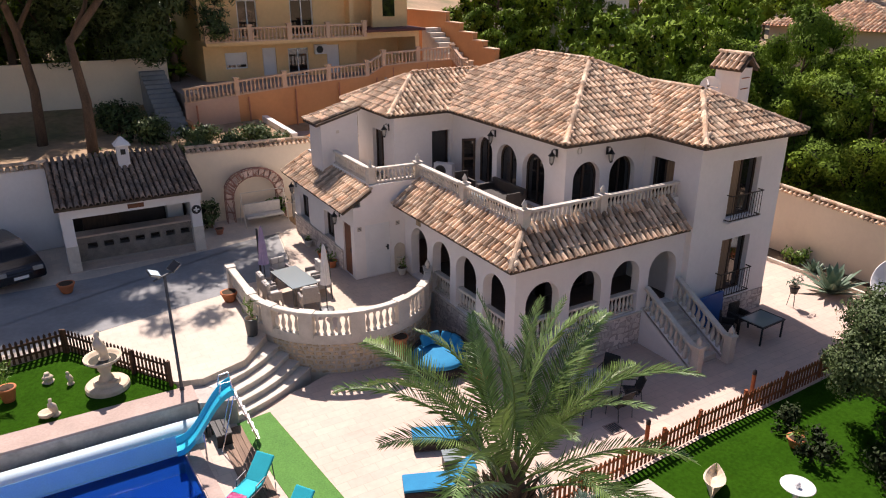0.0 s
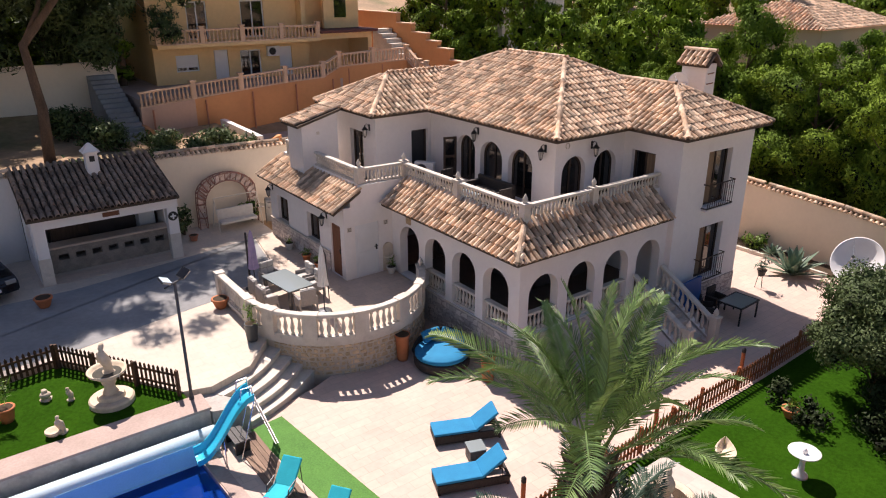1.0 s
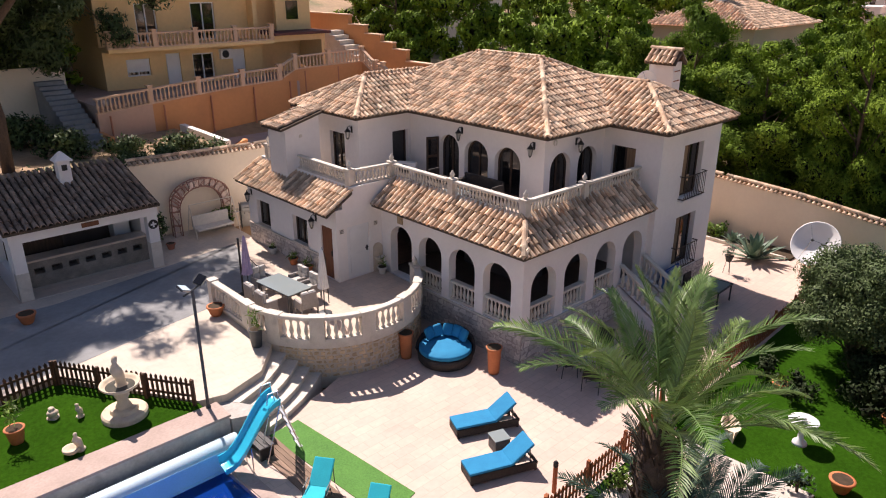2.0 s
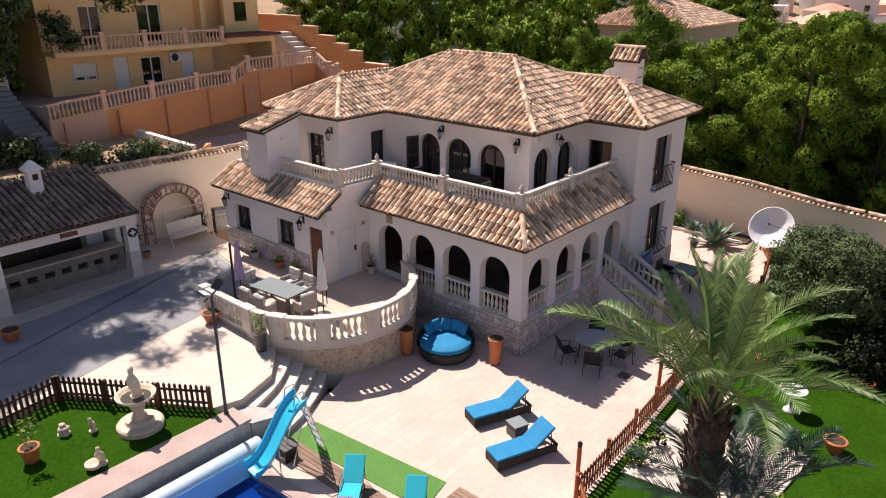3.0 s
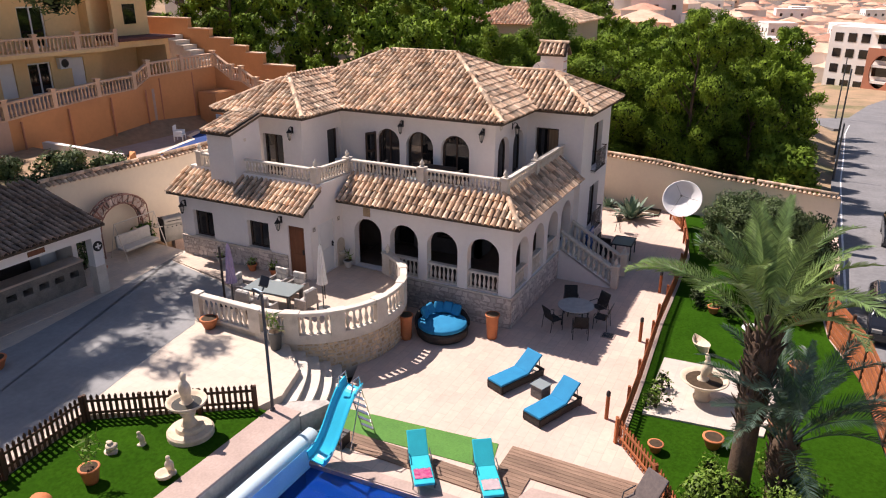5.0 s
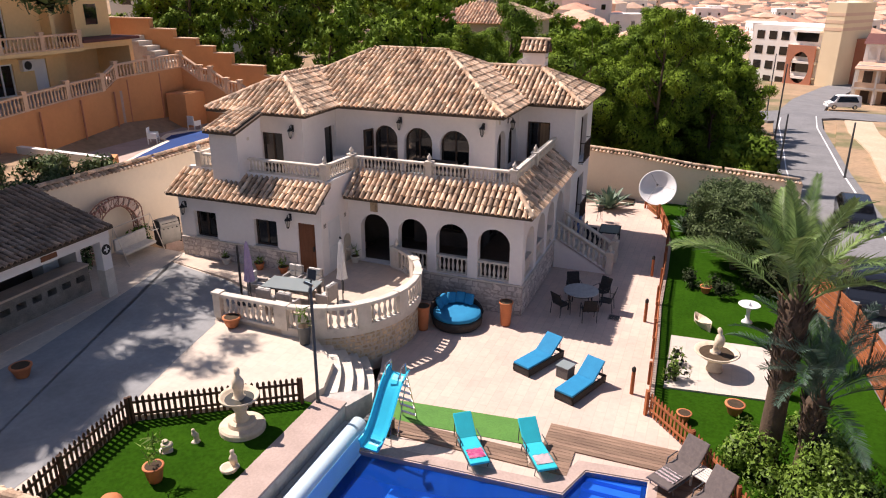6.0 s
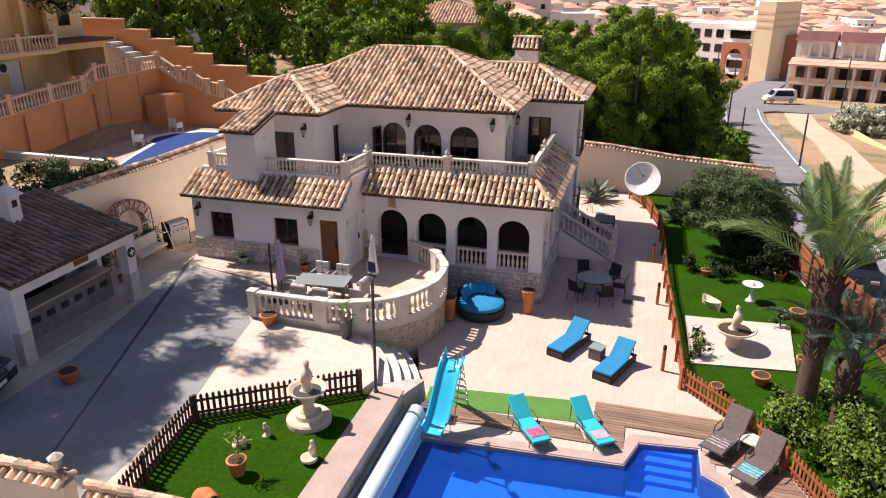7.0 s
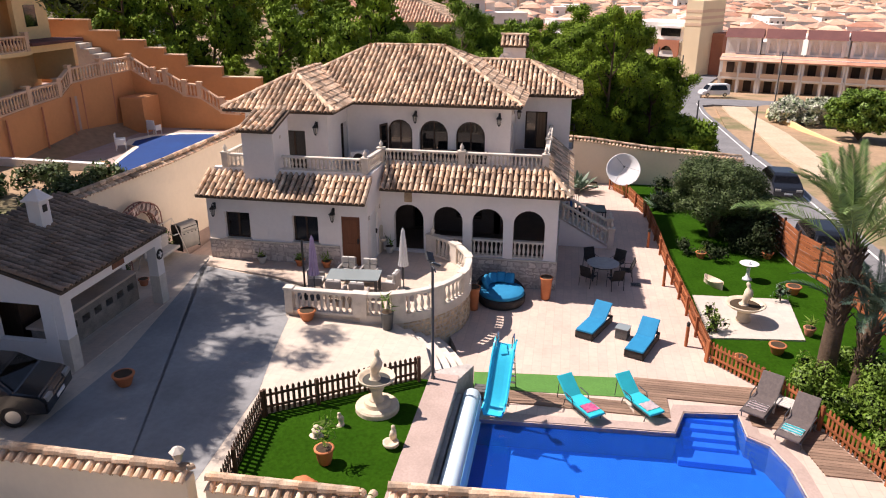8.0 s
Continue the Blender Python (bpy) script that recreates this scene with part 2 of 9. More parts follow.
M_GLASS = glass("dark_window_glass", (0.012, 0.011, 0.011))
M_TABLEGLASS = glass("table_glass", (0.25, 0.29, 0.29), 0.12)
M_CARPAINT = glass("black_car_paint", (0.012, 0.013, 0.016), 0.15)
M_LAMPGLASS = glass("lantern_glass", (0.35, 0.33, 0.30), 0.2)


def paving(name, a, b, joint, size, ratio=1.0, vary=0.06):
    """Square pavers with thin pale joints, each with a tone of its own."""
    m = mat(name, a, b, 0.5, 0.75, bump=0.15, bscale=30, fine=0.05, stain=(tuple(c * 0.72 for c in a), 0.8, 0.55, 0.85, 0.4))
    n, l = m.node_tree.nodes, m.node_tree.links
    bs = n["Principled BSDF"]
    old = bs.inputs["Base Color"].links[0].from_socket
    g = n.new("ShaderNodeNewGeometry")
    br = n.new("ShaderNodeTexBrick")
    br.offset = 0.5
    br.inputs["Scale"].default_value = 1 / size
    br.inputs["Brick Width"].default_value, br.inputs["Row Height"].default_value = 1.0, ratio
    br.inputs["Mortar Size"].default_value = 0.02
    br.inputs["Color1"].default_value = (1 - vary, 1 - vary, 1 - vary * 0.8, 1)
    br.inputs["Color2"].default_value = (1 + vary, 1 + vary * 0.7, 1 + vary * 0.5, 1)
    br.inputs["Mortar"].default_value = (joint, joint, joint, 1)
    l.new(g.outputs["Position"], br.inputs["Vector"])
    mu = n.new("ShaderNodeMix")
    mu.data_type, mu.blend_type = "RGBA", "MULTIPLY"
    mu.inputs["Factor"].default_value = 1.0
    l.new(old, mu.inputs["A"])
    l.new(br.outputs["Color"], mu.inputs["B"])
    l.new(mu.outputs["Result"], bs.inputs["Base Color"])
    return m


M_PATIO = paving("patio_pavers", (0.62, 0.48, 0.395), (0.55, 0.42, 0.345), 0.88, 0.62, 0.5)
M_TERRACEF = paving("terrace_tiles", (0.62, 0.50, 0.40), (0.54, 0.43, 0.34), 0.85, 0.33, 1.0)
M_DRIVEF = paving("drive_tiles", (0.63, 0.54, 0.44), (0.56, 0.48, 0.39), 0.88, 0.4, 1.0)
M_SLAB = paving("pale_slab", (0.58, 0.51, 0.44), (0.51, 0.45, 0.385), 0.9, 0.5, 1.0)
M_POOLTILE = paving("pool_mosaic", (0.018, 0.21, 0.70), (0.014, 0.18, 0.64), 0.9, 0.25, 1.0)
M_POOLSTEP = paving("pool_step_mosaic", (0.035, 0.22, 0.76), (0.03, 0.19, 0.70), 0.9, 0.25, 1.0)


def water():
    m = bpy.data.materials.new("pool_water")
    m.use_nodes = True
    n, l = m.node_tree.nodes, m.node_tree.links
    out = n["Material Output"]
    n.remove(n["Principled BSDF"])
    tr = n.new("ShaderNodeBsdfTransparent")
    tr.inputs[0].default_value = (0.45, 0.80, 0.96, 1)
    gl = n.new("ShaderNodeBsdfGlossy")
    gl.inputs["Roughness"].default_value = 0.03
    fr = n.new("ShaderNodeFresnel")
    fr.inputs["IOR"].default_value = 1.33
    no = n.new("ShaderNodeTexNoise")
    no.inputs["Scale"].default_value = 2.5
    g = n.new("ShaderNodeNewGeometry")
    l.new(g.outputs["Position"], no.inputs["Vector"])
    bu = n.new("ShaderNodeBump")
    bu.inputs["Strength"].default_value, bu.inputs["Distance"].default_value = 0.15, 0.03
    l.new(no.outputs["Fac"], bu.inputs["Height"])
    l.new(bu.outputs[0], gl.inputs["Normal"])
    l.new(bu.outputs[0], fr.inputs["Normal"])
    body = n.new("ShaderNodeBsdfDiffuse")
    body.inputs[0].default_value = (0.006, 0.075, 0.46, 1)
    deep = n.new("ShaderNodeMixShader")
    deep.inputs[0].default_value = 0.4
    l.new(tr.outputs[0], deep.inputs[1])
    l.new(body.outputs[0], deep.inputs[2])
    mx = n.new("ShaderNodeMixShader")
    l.new(fr.outputs[0], mx.inputs[0])
    l.new(deep.outputs[0], mx.inputs[1])
    l.new(gl.outputs[0], mx.inputs[2])
    l.new(mx.outputs[0], out.inputs["Surface"])
    return m


M_WATER = water()

# ---- building tools ----
def mesh_of(bm, material, smooth=False):
    me = bpy.data.meshes.new("mesh")
    bmesh.ops.recalc_face_normals(bm, faces=bm.faces)
    bm.to_mesh(me)
    bm.free()
    for m in (material if isinstance(material, (list, tuple)) else [material]):
        me.materials.append(m)
    if smooth:
        for p in me.polygons:
            p.use_smooth = True
    return me


def part(name, bm, material, parent=None, label="", smooth=False, m=None):
    ob = new(name, bm if isinstance(bm, bpy.types.Mesh) else mesh_of(bm, material, smooth))
    ob.parent = parent
    if m is not None:
        ob.matrix_basis = m
    if label:
        ob["label"] = label
    return ob


def shared(name, me, parent, m):
    ob = new(name, me)
    ob.parent = parent
    ob.matrix_basis = m
    return ob


def thing(name, label, category, m=None, group="", kind=""):
    ob = new(name)
    ob.empty_display_size = 0.2
    if m is not None:
        ob.matrix_basis = m
    return tagged(ob, label, category, group, kind)


def box(bm, x0, y0, z0, x1, y1, z1, bevel=0.0, m=None):
    r = bmesh.ops.create_cube(bm, size=1, matrix=Matrix.Translation(((x0 + x1) / 2, (y0 + y1) / 2, (z0 + z1) / 2)) @ Matrix.Diagonal((abs(x1 - x0), abs(y1 - y0), abs(z1 - z0), 1)))
    vs = r["verts"]
    if bevel:
        es = list({e for v in vs for e in v.link_edges})
        r = bmesh.ops.bevel(bm, geom=es, offset=bevel, segments=2, affect="EDGES", profile=0.6)
        vs = list({v for f in r["faces"] for v in f.verts} | {v for v in vs if v.is_valid})
    if m is not None:
        bmesh.ops.transform(bm, matrix=m, verts=vs)
    return vs


def boxes(*args, bevel=0.0):
    bm = bmesh.new()
    for a in args:
        box(bm, *a, bevel=bevel)
    return bm


def lathe(bm, profile, n=16, m=None):
    """Revolves (radius, z) pairs round the z axis."""
    rings = []
    m = m or Matrix()
    for r, z in profile:
        rings.append([bm.verts.new(m @ Vector((r * math.cos(2 * math.pi * i / n), r * math.sin(2 * math.pi * i / n), z))) for i in range(n)])
    for a, b in zip(rings, rings[1:]):
        for i in range(n):
            bm.faces.new((a[i], a[(i + 1) % n], b[(i + 1) % n], b[i]))
    bm.faces.new(rings[0][::-1])
    bm.faces.new(rings[-1])
    return bm


def tube(bm, pts, r, n=8, r1=None, caps=True):
    """A round bar along the points; r1: radius at its end."""
    pts = [Vector(p) for p in pts]
    rings = []
    d = (pts[1] - pts[0]).normalized()
    a = d.cross(Vector((0, 0, 1)) if abs(d.z) < 0.95 else Vector((1, 0, 0))).normalized()
    for i, p in enumerate(pts):
        d = (pts[min(i + 1, len(pts) - 1)] - pts[max(i - 1, 0)]).normalized()
        a = (a - d * a.dot(d)).normalized()
        b = d.cross(a)
        rr = r if r1 is None else r + (r1 - r) * i / (len(pts) - 1)
        rings.append([bm.verts.new(p + rr * (math.cos(2 * math.pi * k / n) * a + math.sin(2 * math.pi * k / n) * b)) for k in range(n)])
    for s, e in zip(rings, rings[1:]):
        for k in range(n):
            bm.faces.new((s[k], s[(k + 1) % n], e[(k + 1) % n], e[k]))
    if caps:
        bm.faces.new(rings[0][::-1])
        bm.faces.new(rings[-1])
    return bm


def prism(bm, poly, z0, z1):
    """An upright prism over a plan outline, with top and bottom."""
    lo = [bm.verts.new((x, y, z0)) for x, y in poly]
    hi = [bm.verts.new((x, y, z1)) for x, y in poly]
    n = len(poly)
    for i in range(n):
        bm.faces.new((lo[i], lo[(i + 1) % n], hi[(i + 1) % n], hi[i]))
    bm.faces.new(lo[::-1])
    bm.faces.new(hi)
    return bm


def holed(bm, outer, holes, thick, m):
    """A slab of that outline with holes through it. Outline in (u, v); m takes (u, w, v) to the world, w into the wall."""
    edges = []
    for loop in [outer, *holes]:
        vs = [bm.verts.new((u, 0, v)) for u, v in loop]
        edges += [bm.edges.new((vs[i], vs[(i + 1) % len(vs)])) for i in range(len(vs))]
    made = bmesh.ops.triangle_fill(bm, edges=edges, use_beauty=True)
    faces = [g for g in made["geom"] if isinstance(g, bmesh.types.BMFace)]
    verts = {v for e in edges for v in e.verts}
    ext = bmesh.ops.extrude_face_region(bm, geom=faces)
    moved = [g for g in ext["geom"] if isinstance(g, bmesh.types.BMVert)]
    bmesh.ops.translate(bm, verts=moved, vec=(0, thick, 0))
    bmesh.ops.transform(bm, matrix=m, verts=list(verts | set(moved)))
    return bm


def rect(u0, u1, v0, v1):
    return [(u0, v0), (u1, v0), (u1, v1), (u0, v1)]


def arch(u0, u1, v0, v1, n=12):
    """An opening with a round head: v1 is its crown."""
    r, c = (u1 - u0) / 2, (u0 + u1) / 2
    rise = min(r, v1 - v0)
    return [(u0, v0), (u1, v0)] + [(c + r * math.cos(math.pi * i / n), v1 - rise + rise * math.sin(math.pi * i / n)) for i in range(n + 1)]


def facing(side, at):
    """Frame of a wall: side is the way that it faces. u runs along the world's axis, w goes inwards."""
    if side == "-x":
        return Matrix(((0, 1, 0, at), (1, 0, 0, 0), (0, 0, 1, 0), (0, 0, 0, 1)))
    if side == "+x":
        return Matrix(((0, -1, 0, at), (1, 0, 0, 0), (0, 0, 1, 0), (0, 0, 0, 1)))
    if side == "-y":
        return Matrix(((1, 0, 0, 0), (0, 1, 0, at), (0, 0, 1, 0), (0, 0, 0, 1)))
    return Matrix(((1, 0, 0, 0), (0, -1, 0, at), (0, 0, 1, 0), (0, 0, 0, 1)))


# one roof tile: a tapered half barrel, 0.44 long, its low end at the origin, lying along +y
def tile_mesh(material, n=5, w0=0.096, w1=0.07, length=0.43, h=0.1):
    bm = bmesh.new()
    rows = []
    for y, w, k in ((0, w0, 1.0), (length, w1, 0.85)):
        rows.append([bm.verts.new((-w * math.cos(math.pi * i / n), y, h * k * math.sin(math.pi * i / n))) for i in range(n + 1)])
        rows.append([bm.verts.new((-(w - 0.016) * math.cos(math.pi * i / n), y, h * k * math.sin(math.pi * i / n) - 0.016)) for i in range(n + 1)])
    for i in range(n):
        bm.faces.new((rows[0][i], rows[0][i + 1], rows[2][i + 1], rows[2][i]))
        bm.faces.new((rows[0][i], rows[1][i], rows[1][i + 1], rows[0][i + 1]))
    return mesh_of(bm, material)


TILE = tile_mesh(M_TILE)
TILE_OLD = tile_mesh(M_TILE_OLD)


def verts_faces(me):
    return [v.co.copy() for v in me.vertices], [tuple(p.vertices) for p in me.polygons]


def joined(name, me, poses, material, parent, label="", kind="stuff"):
    vs, fs = verts_faces(me)
    V, F = [], []
    base = np.array([tuple(v) + (1.0,) for v in vs])
    for i, m in enumerate(poses):
        V.append(base @ np.array(m).T[:, :3])
        k = i * len(vs)
        F += [tuple(j + k for j in f) for f in fs]
    out = bpy.data.meshes.new("mesh")
    out.from_pydata(np.concatenate(V).tolist() if V else [], [], F)
    out.materials.append(material)
    ob = part(name, out, material, parent, label)
    ob["kind"] = kind
    return ob


def inside(poly, x, y):
    hit = False
    for (x0, y0), (x1, y1) in zip(poly, poly[1:] + poly[:1]):
        if (y0 > y) != (y1 > y) and x < (x1 - x0) * (y - y0) / (y1 - y0) + x0:
            hit = not hit
    return hit


def tile_poses(origin, along, up, poly, pitch=0.232, course=0.36, rng=None):
    """Poses of the barrel tiles that cover a roof slope. poly: its outline in metres along the eave and up the slope."""
    along, up = Vector(along).normalized(), Vector(up).normalized()
    nrm = along.cross(up).normalized()
    if nrm.z < 0:
        nrm = -nrm
    rng = rng or random.Random(5)
    out = []
    amax, amin = max(p[0] for p in poly), min(p[0] for p in poly)
    vmax = max(p[1] for p in poly)
    a = amin + pitch * 0.5
    while a < amax:
        v = 0.0
        while v < vmax:
            if inside(poly, a, v + 0.05):
                wob = rng.uniform(-0.022, 0.022)
                tilt = rng.uniform(-0.03, 0.03)
                u2 = (up + along * wob + nrm * (-0.05 + tilt)).normalized()
                a2 = u2.cross(nrm).normalized()
                n2 = a2.cross(u2)
                p = Vector(origin) + along * (a + wob * 0.5) + up * (v - 0.06 + rng.uniform(-0.012, 0.012)) + nrm * (0.042 + rng.uniform(0, 0.012))
                out.append(Matrix(((a2.x, u2.x, n2.x, p.x), (a2.y, u2.y, n2.y, p.y), (a2.z, u2.z, n2.z, p.z), (0, 0, 0, 1))))
            v += course
        a += pitch
    return out


def ridge_poses(a, b, step=0.36):
    """Poses of cap tiles along a ridge or hip, from its low end a to its high end b."""
    a, b = Vector(a), Vector(b)
    d = (b - a).normalized()
    side = d.cross(Vector((0, 0, 1))).normalized()
    n = side.cross(d)
    out = []
    for i in range(int((b - a).length / step)):
        p = a + d * (i * step) + n * (0.045)
        u = (d + n * 0.06).normalized()
        n2 = side.cross(u)
        k = 1.25
        out.append(Matrix(((side.x * k, u.x, n2.x * k, p.x), (side.y * k, u.y, n2.y * k, p.y), (side.z * k, u.z, n2.z * k, p.z), (0, 0, 0, 1))))
    return out


# one baluster, 1 m high, scaled to its place
def baluster_mesh(material, n=8):
    return mesh_of(lathe(bmesh.new(), [(0.075, 0), (0.075, 0.08), (0.04, 0.12), (0.055, 0.22), (0.08, 0.36), (0.062, 0.52), (0.036, 0.72), (0.036, 0.8), (0.055, 0.86), (0.07, 0.92), (0.07, 1.0)], n), material, True)


BALUSTER = baluster_mesh(M_BAL)
BALUSTER_PEACH = baluster_mesh(M_PINKBAL, 6)
FINIAL = mesh_of(lathe(bmesh.new(), [(0.05, 0), (0.09, 0.03), (0.05, 0.06), (0.1, 0.14), (0.09, 0.2), (0.03, 0.3), (0.005, 0.36)], 10), M_BAL, True)


def rail_run(parent, pts, z0, height, mesh=BALUSTER, material=M_BAL, pitch=0.2, width=0.2, foot=0.1, cap=0.11, thick=1.0):
    """A balustrade along plan points (x, y, z of its foot above z0): plinth, balusters and handrail."""
    pts = [Vector((p[0], p[1], z0 + (p[2] if len(p) > 2 else 0))) for p in pts]
    for low, high, w, nm in ((0.0, foot, width, "rail_foot"), (height - cap, height, width * 1.15, "handrail")):
        bm = bmesh.new()
        rings = []
        for i, p in enumerate(pts):
            d = (pts[min(i + 1, len(pts) - 1)] - pts[max(i - 1, 0)])
            d.z = 0
            d.normalize()
            s = Vector((d.y, -d.x, 0)) * (w / 2)
            zs = Vector((0, 0, 1))
            rings.append([bm.verts.new(p + s * q + zs * h) for q, h in ((-1, low), (1, low), (1, high - 0.02), (0.85, high), (-0.85, high), (-1, high - 0.02))])
        for a, b in zip(rings, rings[1:]):
            for k in range(6):
                bm.faces.new((a[k], a[(k + 1) % 6], b[(k + 1) % 6], b[k]))
        bm.faces.new(rings[0][::-1])
        bm.faces.new(rings[-1])
        part(nm, bm, material, parent)
    seg = [(b - a).length for a, b in zip(pts, pts[1:])]
    total = sum(seg)
    count = max(1, int(total / pitch))
    h = height - foot - cap
    for i in range(count):
        s = (i + 0.5) * total / count
        for a, b, L in zip(pts, pts[1:], seg):
            if s <= L:
                p = a.lerp(b, s / L)
                break
            s -= L
        shared("baluster", mesh, parent, Matrix.Translation(p + Vector((0, 0, foot - 0.004))) @ Matrix.Diagonal((thick, thick, h + 0.008, 1)))


def stone_face(parent, place, U, V, course=0.19, width=0.3, joint=0.022, depth=0.035, seed=3, material=M_STONE, limit=300, rough=0.022):
    """Irregular facing stones over a face; place(u, v, w) gives the world's point, w out of the wall."""
    rng = random.Random(seed)
    v, done, rest = 0.0, 0, []
    rows = []
    while v < V - 0.04:
        h = min(course * rng.uniform(0.75, 1.3), V - v)
        rows.append((v, v + h))
        v += h
    cells = []
    for v0, v1 in rows:
        u = 0.0
        while u < U - 0.03:
            w = min(width * rng.uniform(0.55, 1.6), U - u)
            cells.append((u, u + w, v0, v1))
            u += w
    restb = bmesh.new()
    for u0, u1, v0, v1 in cells:
        j = joint
        q = [(u0 + j * rng.uniform(0.3, 1.8), v0 + j * rng.uniform(0.3, 1.5)), (u1 - j * rng.uniform(0.3, 1.8), v0 + j * rng.uniform(0.3, 1.5)),
             (u1 - j * rng.uniform(0.3, 2.2), (v0 + v1) / 2), (u1 - j * rng.uniform(0.6, 2.5), v1 - j * rng.uniform(0.3, 1.5)), (u0 + j * rng.uniform(0.6, 2.5), v1 - j * rng.uniform(0.3, 1.5)), (u0 + j * rng.uniform(0.3, 1.6), (v0 + v1) / 2)]
        q = [(min(U, max(0, a_ + rng.uniform(-rough, rough))), min(V, max(0.005, b_ + rng.uniform(-rough, rough)))) for a_, b_ in q]
        d = depth * rng.uniform(0.5, 1.5)
        cu, cv = (u0 + u1) / 2, (v0 + v1) / 2
        bm = bmesh.new() if done < limit else restb
        lo = [bm.verts.new(place(a, b, -0.01)) for a, b in q]
        hi = [bm.verts.new(place(a + (cu - a) * 0.08, b + (cv - b) * 0.12, d)) for a, b in q]
        for i in range(6):
            bm.faces.new((lo[i], lo[(i + 1) % 6], hi[(i + 1) % 6], hi[i]))
        bm.faces.new(hi)
        if done < limit:
            part("stone", bm, material, parent)
        done += 1
    if done > limit:
        part("stonework", restb, material, parent)["kind"] = "stuff"
    else:
        restb.free()


# ---- ground, drive, patio, pool, lawns ----
def smooth(a, b, x):
    t = min(1, max(0, (x - a) / (b - a)))
    return t * t * (3 - 2 * t)


ROAD = [(-40, 0.2, 0.1), (-10, 1.0, 0.0), (5, 1.6, -0.2), (18, 2.3, -0.5), (34, 2.2, -1.0), (49, 1.9, -1.9), (58, 1.5, -2.45), (78, 0.8, -3.5), (92, -0.4, -4.1), (110, -3.5, -4.9), (135, -10, -6.0), (170, -22, -7.5)]


def land(x, y):
    """Height of the open land round the plot: a hill to the north, falling to the town in the east."""
    hill = 3.6 * smooth(33, 36, y) + 2.6 * smooth(40, 47, y) + 9 * smooth(50, 130, y)
    fall = -1.0 * smooth(26, 60, x) - 7.5 * smooth(50, 190, x) * (1 - 0.8 * smooth(25, 90, y))
    east = 3.6 * smooth(18, 40, y) * smooth(24, 34, x)
    if y < 7.5 and -42 < x < 175:
        return float(np.interp(x, [p[0] for p in ROAD], [p[2] for p in ROAD])) - 0.32
    return -0.9 + 0.3 * smooth(10, -10, x) + max(hill, east) + fall - 0.6 * smooth(4, -10, y)


def build_ground():
    xs = sorted({*range(-60, 130, 4), *(-4000, -1500, -600, -250, -120), *(130, 150, 180, 220, 280, 360, 500, 800, 1400, 2500, 4500), 32, 34})
    ys = sorted({*range(-60, 140, 4), *(-4000, -1500, -600, -250, -120), *(160, 220, 300, 500, 900, 1600, 4500), 34, 35, 33})
    bm = bmesh.new()
    grid = []
    for y in ys:
        row = []
        for x in xs:
            z = land(min(x, 400), min(y, 200))
            if -6 <= x <= 29 and 4.5 <= y <= 32.5:
                z = -2.6
            row.append(bm.verts.new((x, y, z)))
        grid.append(row)
    for a, b in zip(grid, grid[1:]):
        for i in range(len(xs) - 1):
            bm.faces.new((a[i], a[i + 1], b[i + 1], b[i]))
    g = part("ground", bm, M_EARTH, None, smooth=True)
    tagged(g, "dry sandy earth with sparse scrub on the open hillside", "ground", kind="structure")


build_ground()
FLAT = Matrix(((1, 0, 0, 0), (0, 0, 1, 0), (0, -1, 0, 0), (0, 0, 0, 1)))


def slab(name, outer, holes, z, depth, material, label, category, kind="structure"):
    bm = bmesh.new()
    holed(bm, outer, holes, depth, Matrix.Translation((0, 0, z)) @ FLAT)
    return tagged(part(name, bm, material), label, category, kind=kind)


def arc(cx, cy, r, a0, a1, n):
    return [(cx + r * math.cos(radians(a0 + (a1 - a0) * i / n)), cy + r * math.sin(radians(a0 + (a1 - a0) * i / n))) for i in range(n + 1)]


POOL = [(1.9, 17.6), (2.2, 11.9), (3.3, 11.52), (3.48, 9.97), (2.4, 9.95), (2.05, 9.42), (1.15, 9.12), (0.0, 9.02), (-1.5, 9.3), (-2.8, 10.2), (-3.6, 11.6), (-3.9, 13.2), (-3.9, 17.6)]
FENCE = [(27.6, 12.6), (25.9, 11.72), (22.3, 10.95), (18.5, 10.8), (14.6, 10.72), (10.1, 10.45), (6.6, 10.3), (5.06, 8.95), (3.1, 7.8), (0.85, 6.85), (-2.0, 5.8), (-5.2, 4.9)]
slab("pavement", [(-5.4, 4.6), (31.5, 4.6), (31.5, 32.4), (9.0, 32.4), (9.0, 20.0), (6.0, 18.8), (3.0, 18.02), (-5.4, 18.02)], [POOL], 0.0, 2.5, M_PATIO, "pale pinkish stone paving of the sunny patio", "paving")
# pool shell
pool = thing("swimming_pool", "deep blue mosaic swimming pool with still water", "swimming pool")
pool["kind"] = "structure"
bm = bmesh.new()
n = len(POOL)
top = [bm.verts.new((x, y, -0.02)) for x, y in POOL]
low = [bm.verts.new((x, y, -0.9)) for x, y in POOL]
for i in range(n):
    bm.faces.new((top[i], top[(i + 1) % n], low[(i + 1) % n], low[i]))
bm.faces.new(low)
part("basin", bm, M_POOLTILE, pool)
bm = bmesh.new()
bm.faces.new([bm.verts.new((x, y, -0.14)) for x, y in POOL[::-1]])
wat = part("water", bm, M_WATER, pool, "clear still water")
if wat.data.polygons[0].normal.z < 0:
    wat.data.flip_normals()
wat.visible_shadow = False
for i in range(5):
    bm = boxes((3.28 - 0.26 * i - 0.3 * (i > 3), 10.1 - 0.3 * (i > 3), -0.89, 3.52 - 0.02 * i, 11.58 + 0.2 * (i > 3), -0.18 - 0.13 * i), bevel=0.02)
    part("pool_step", bm, M_POOLSTEP, pool)
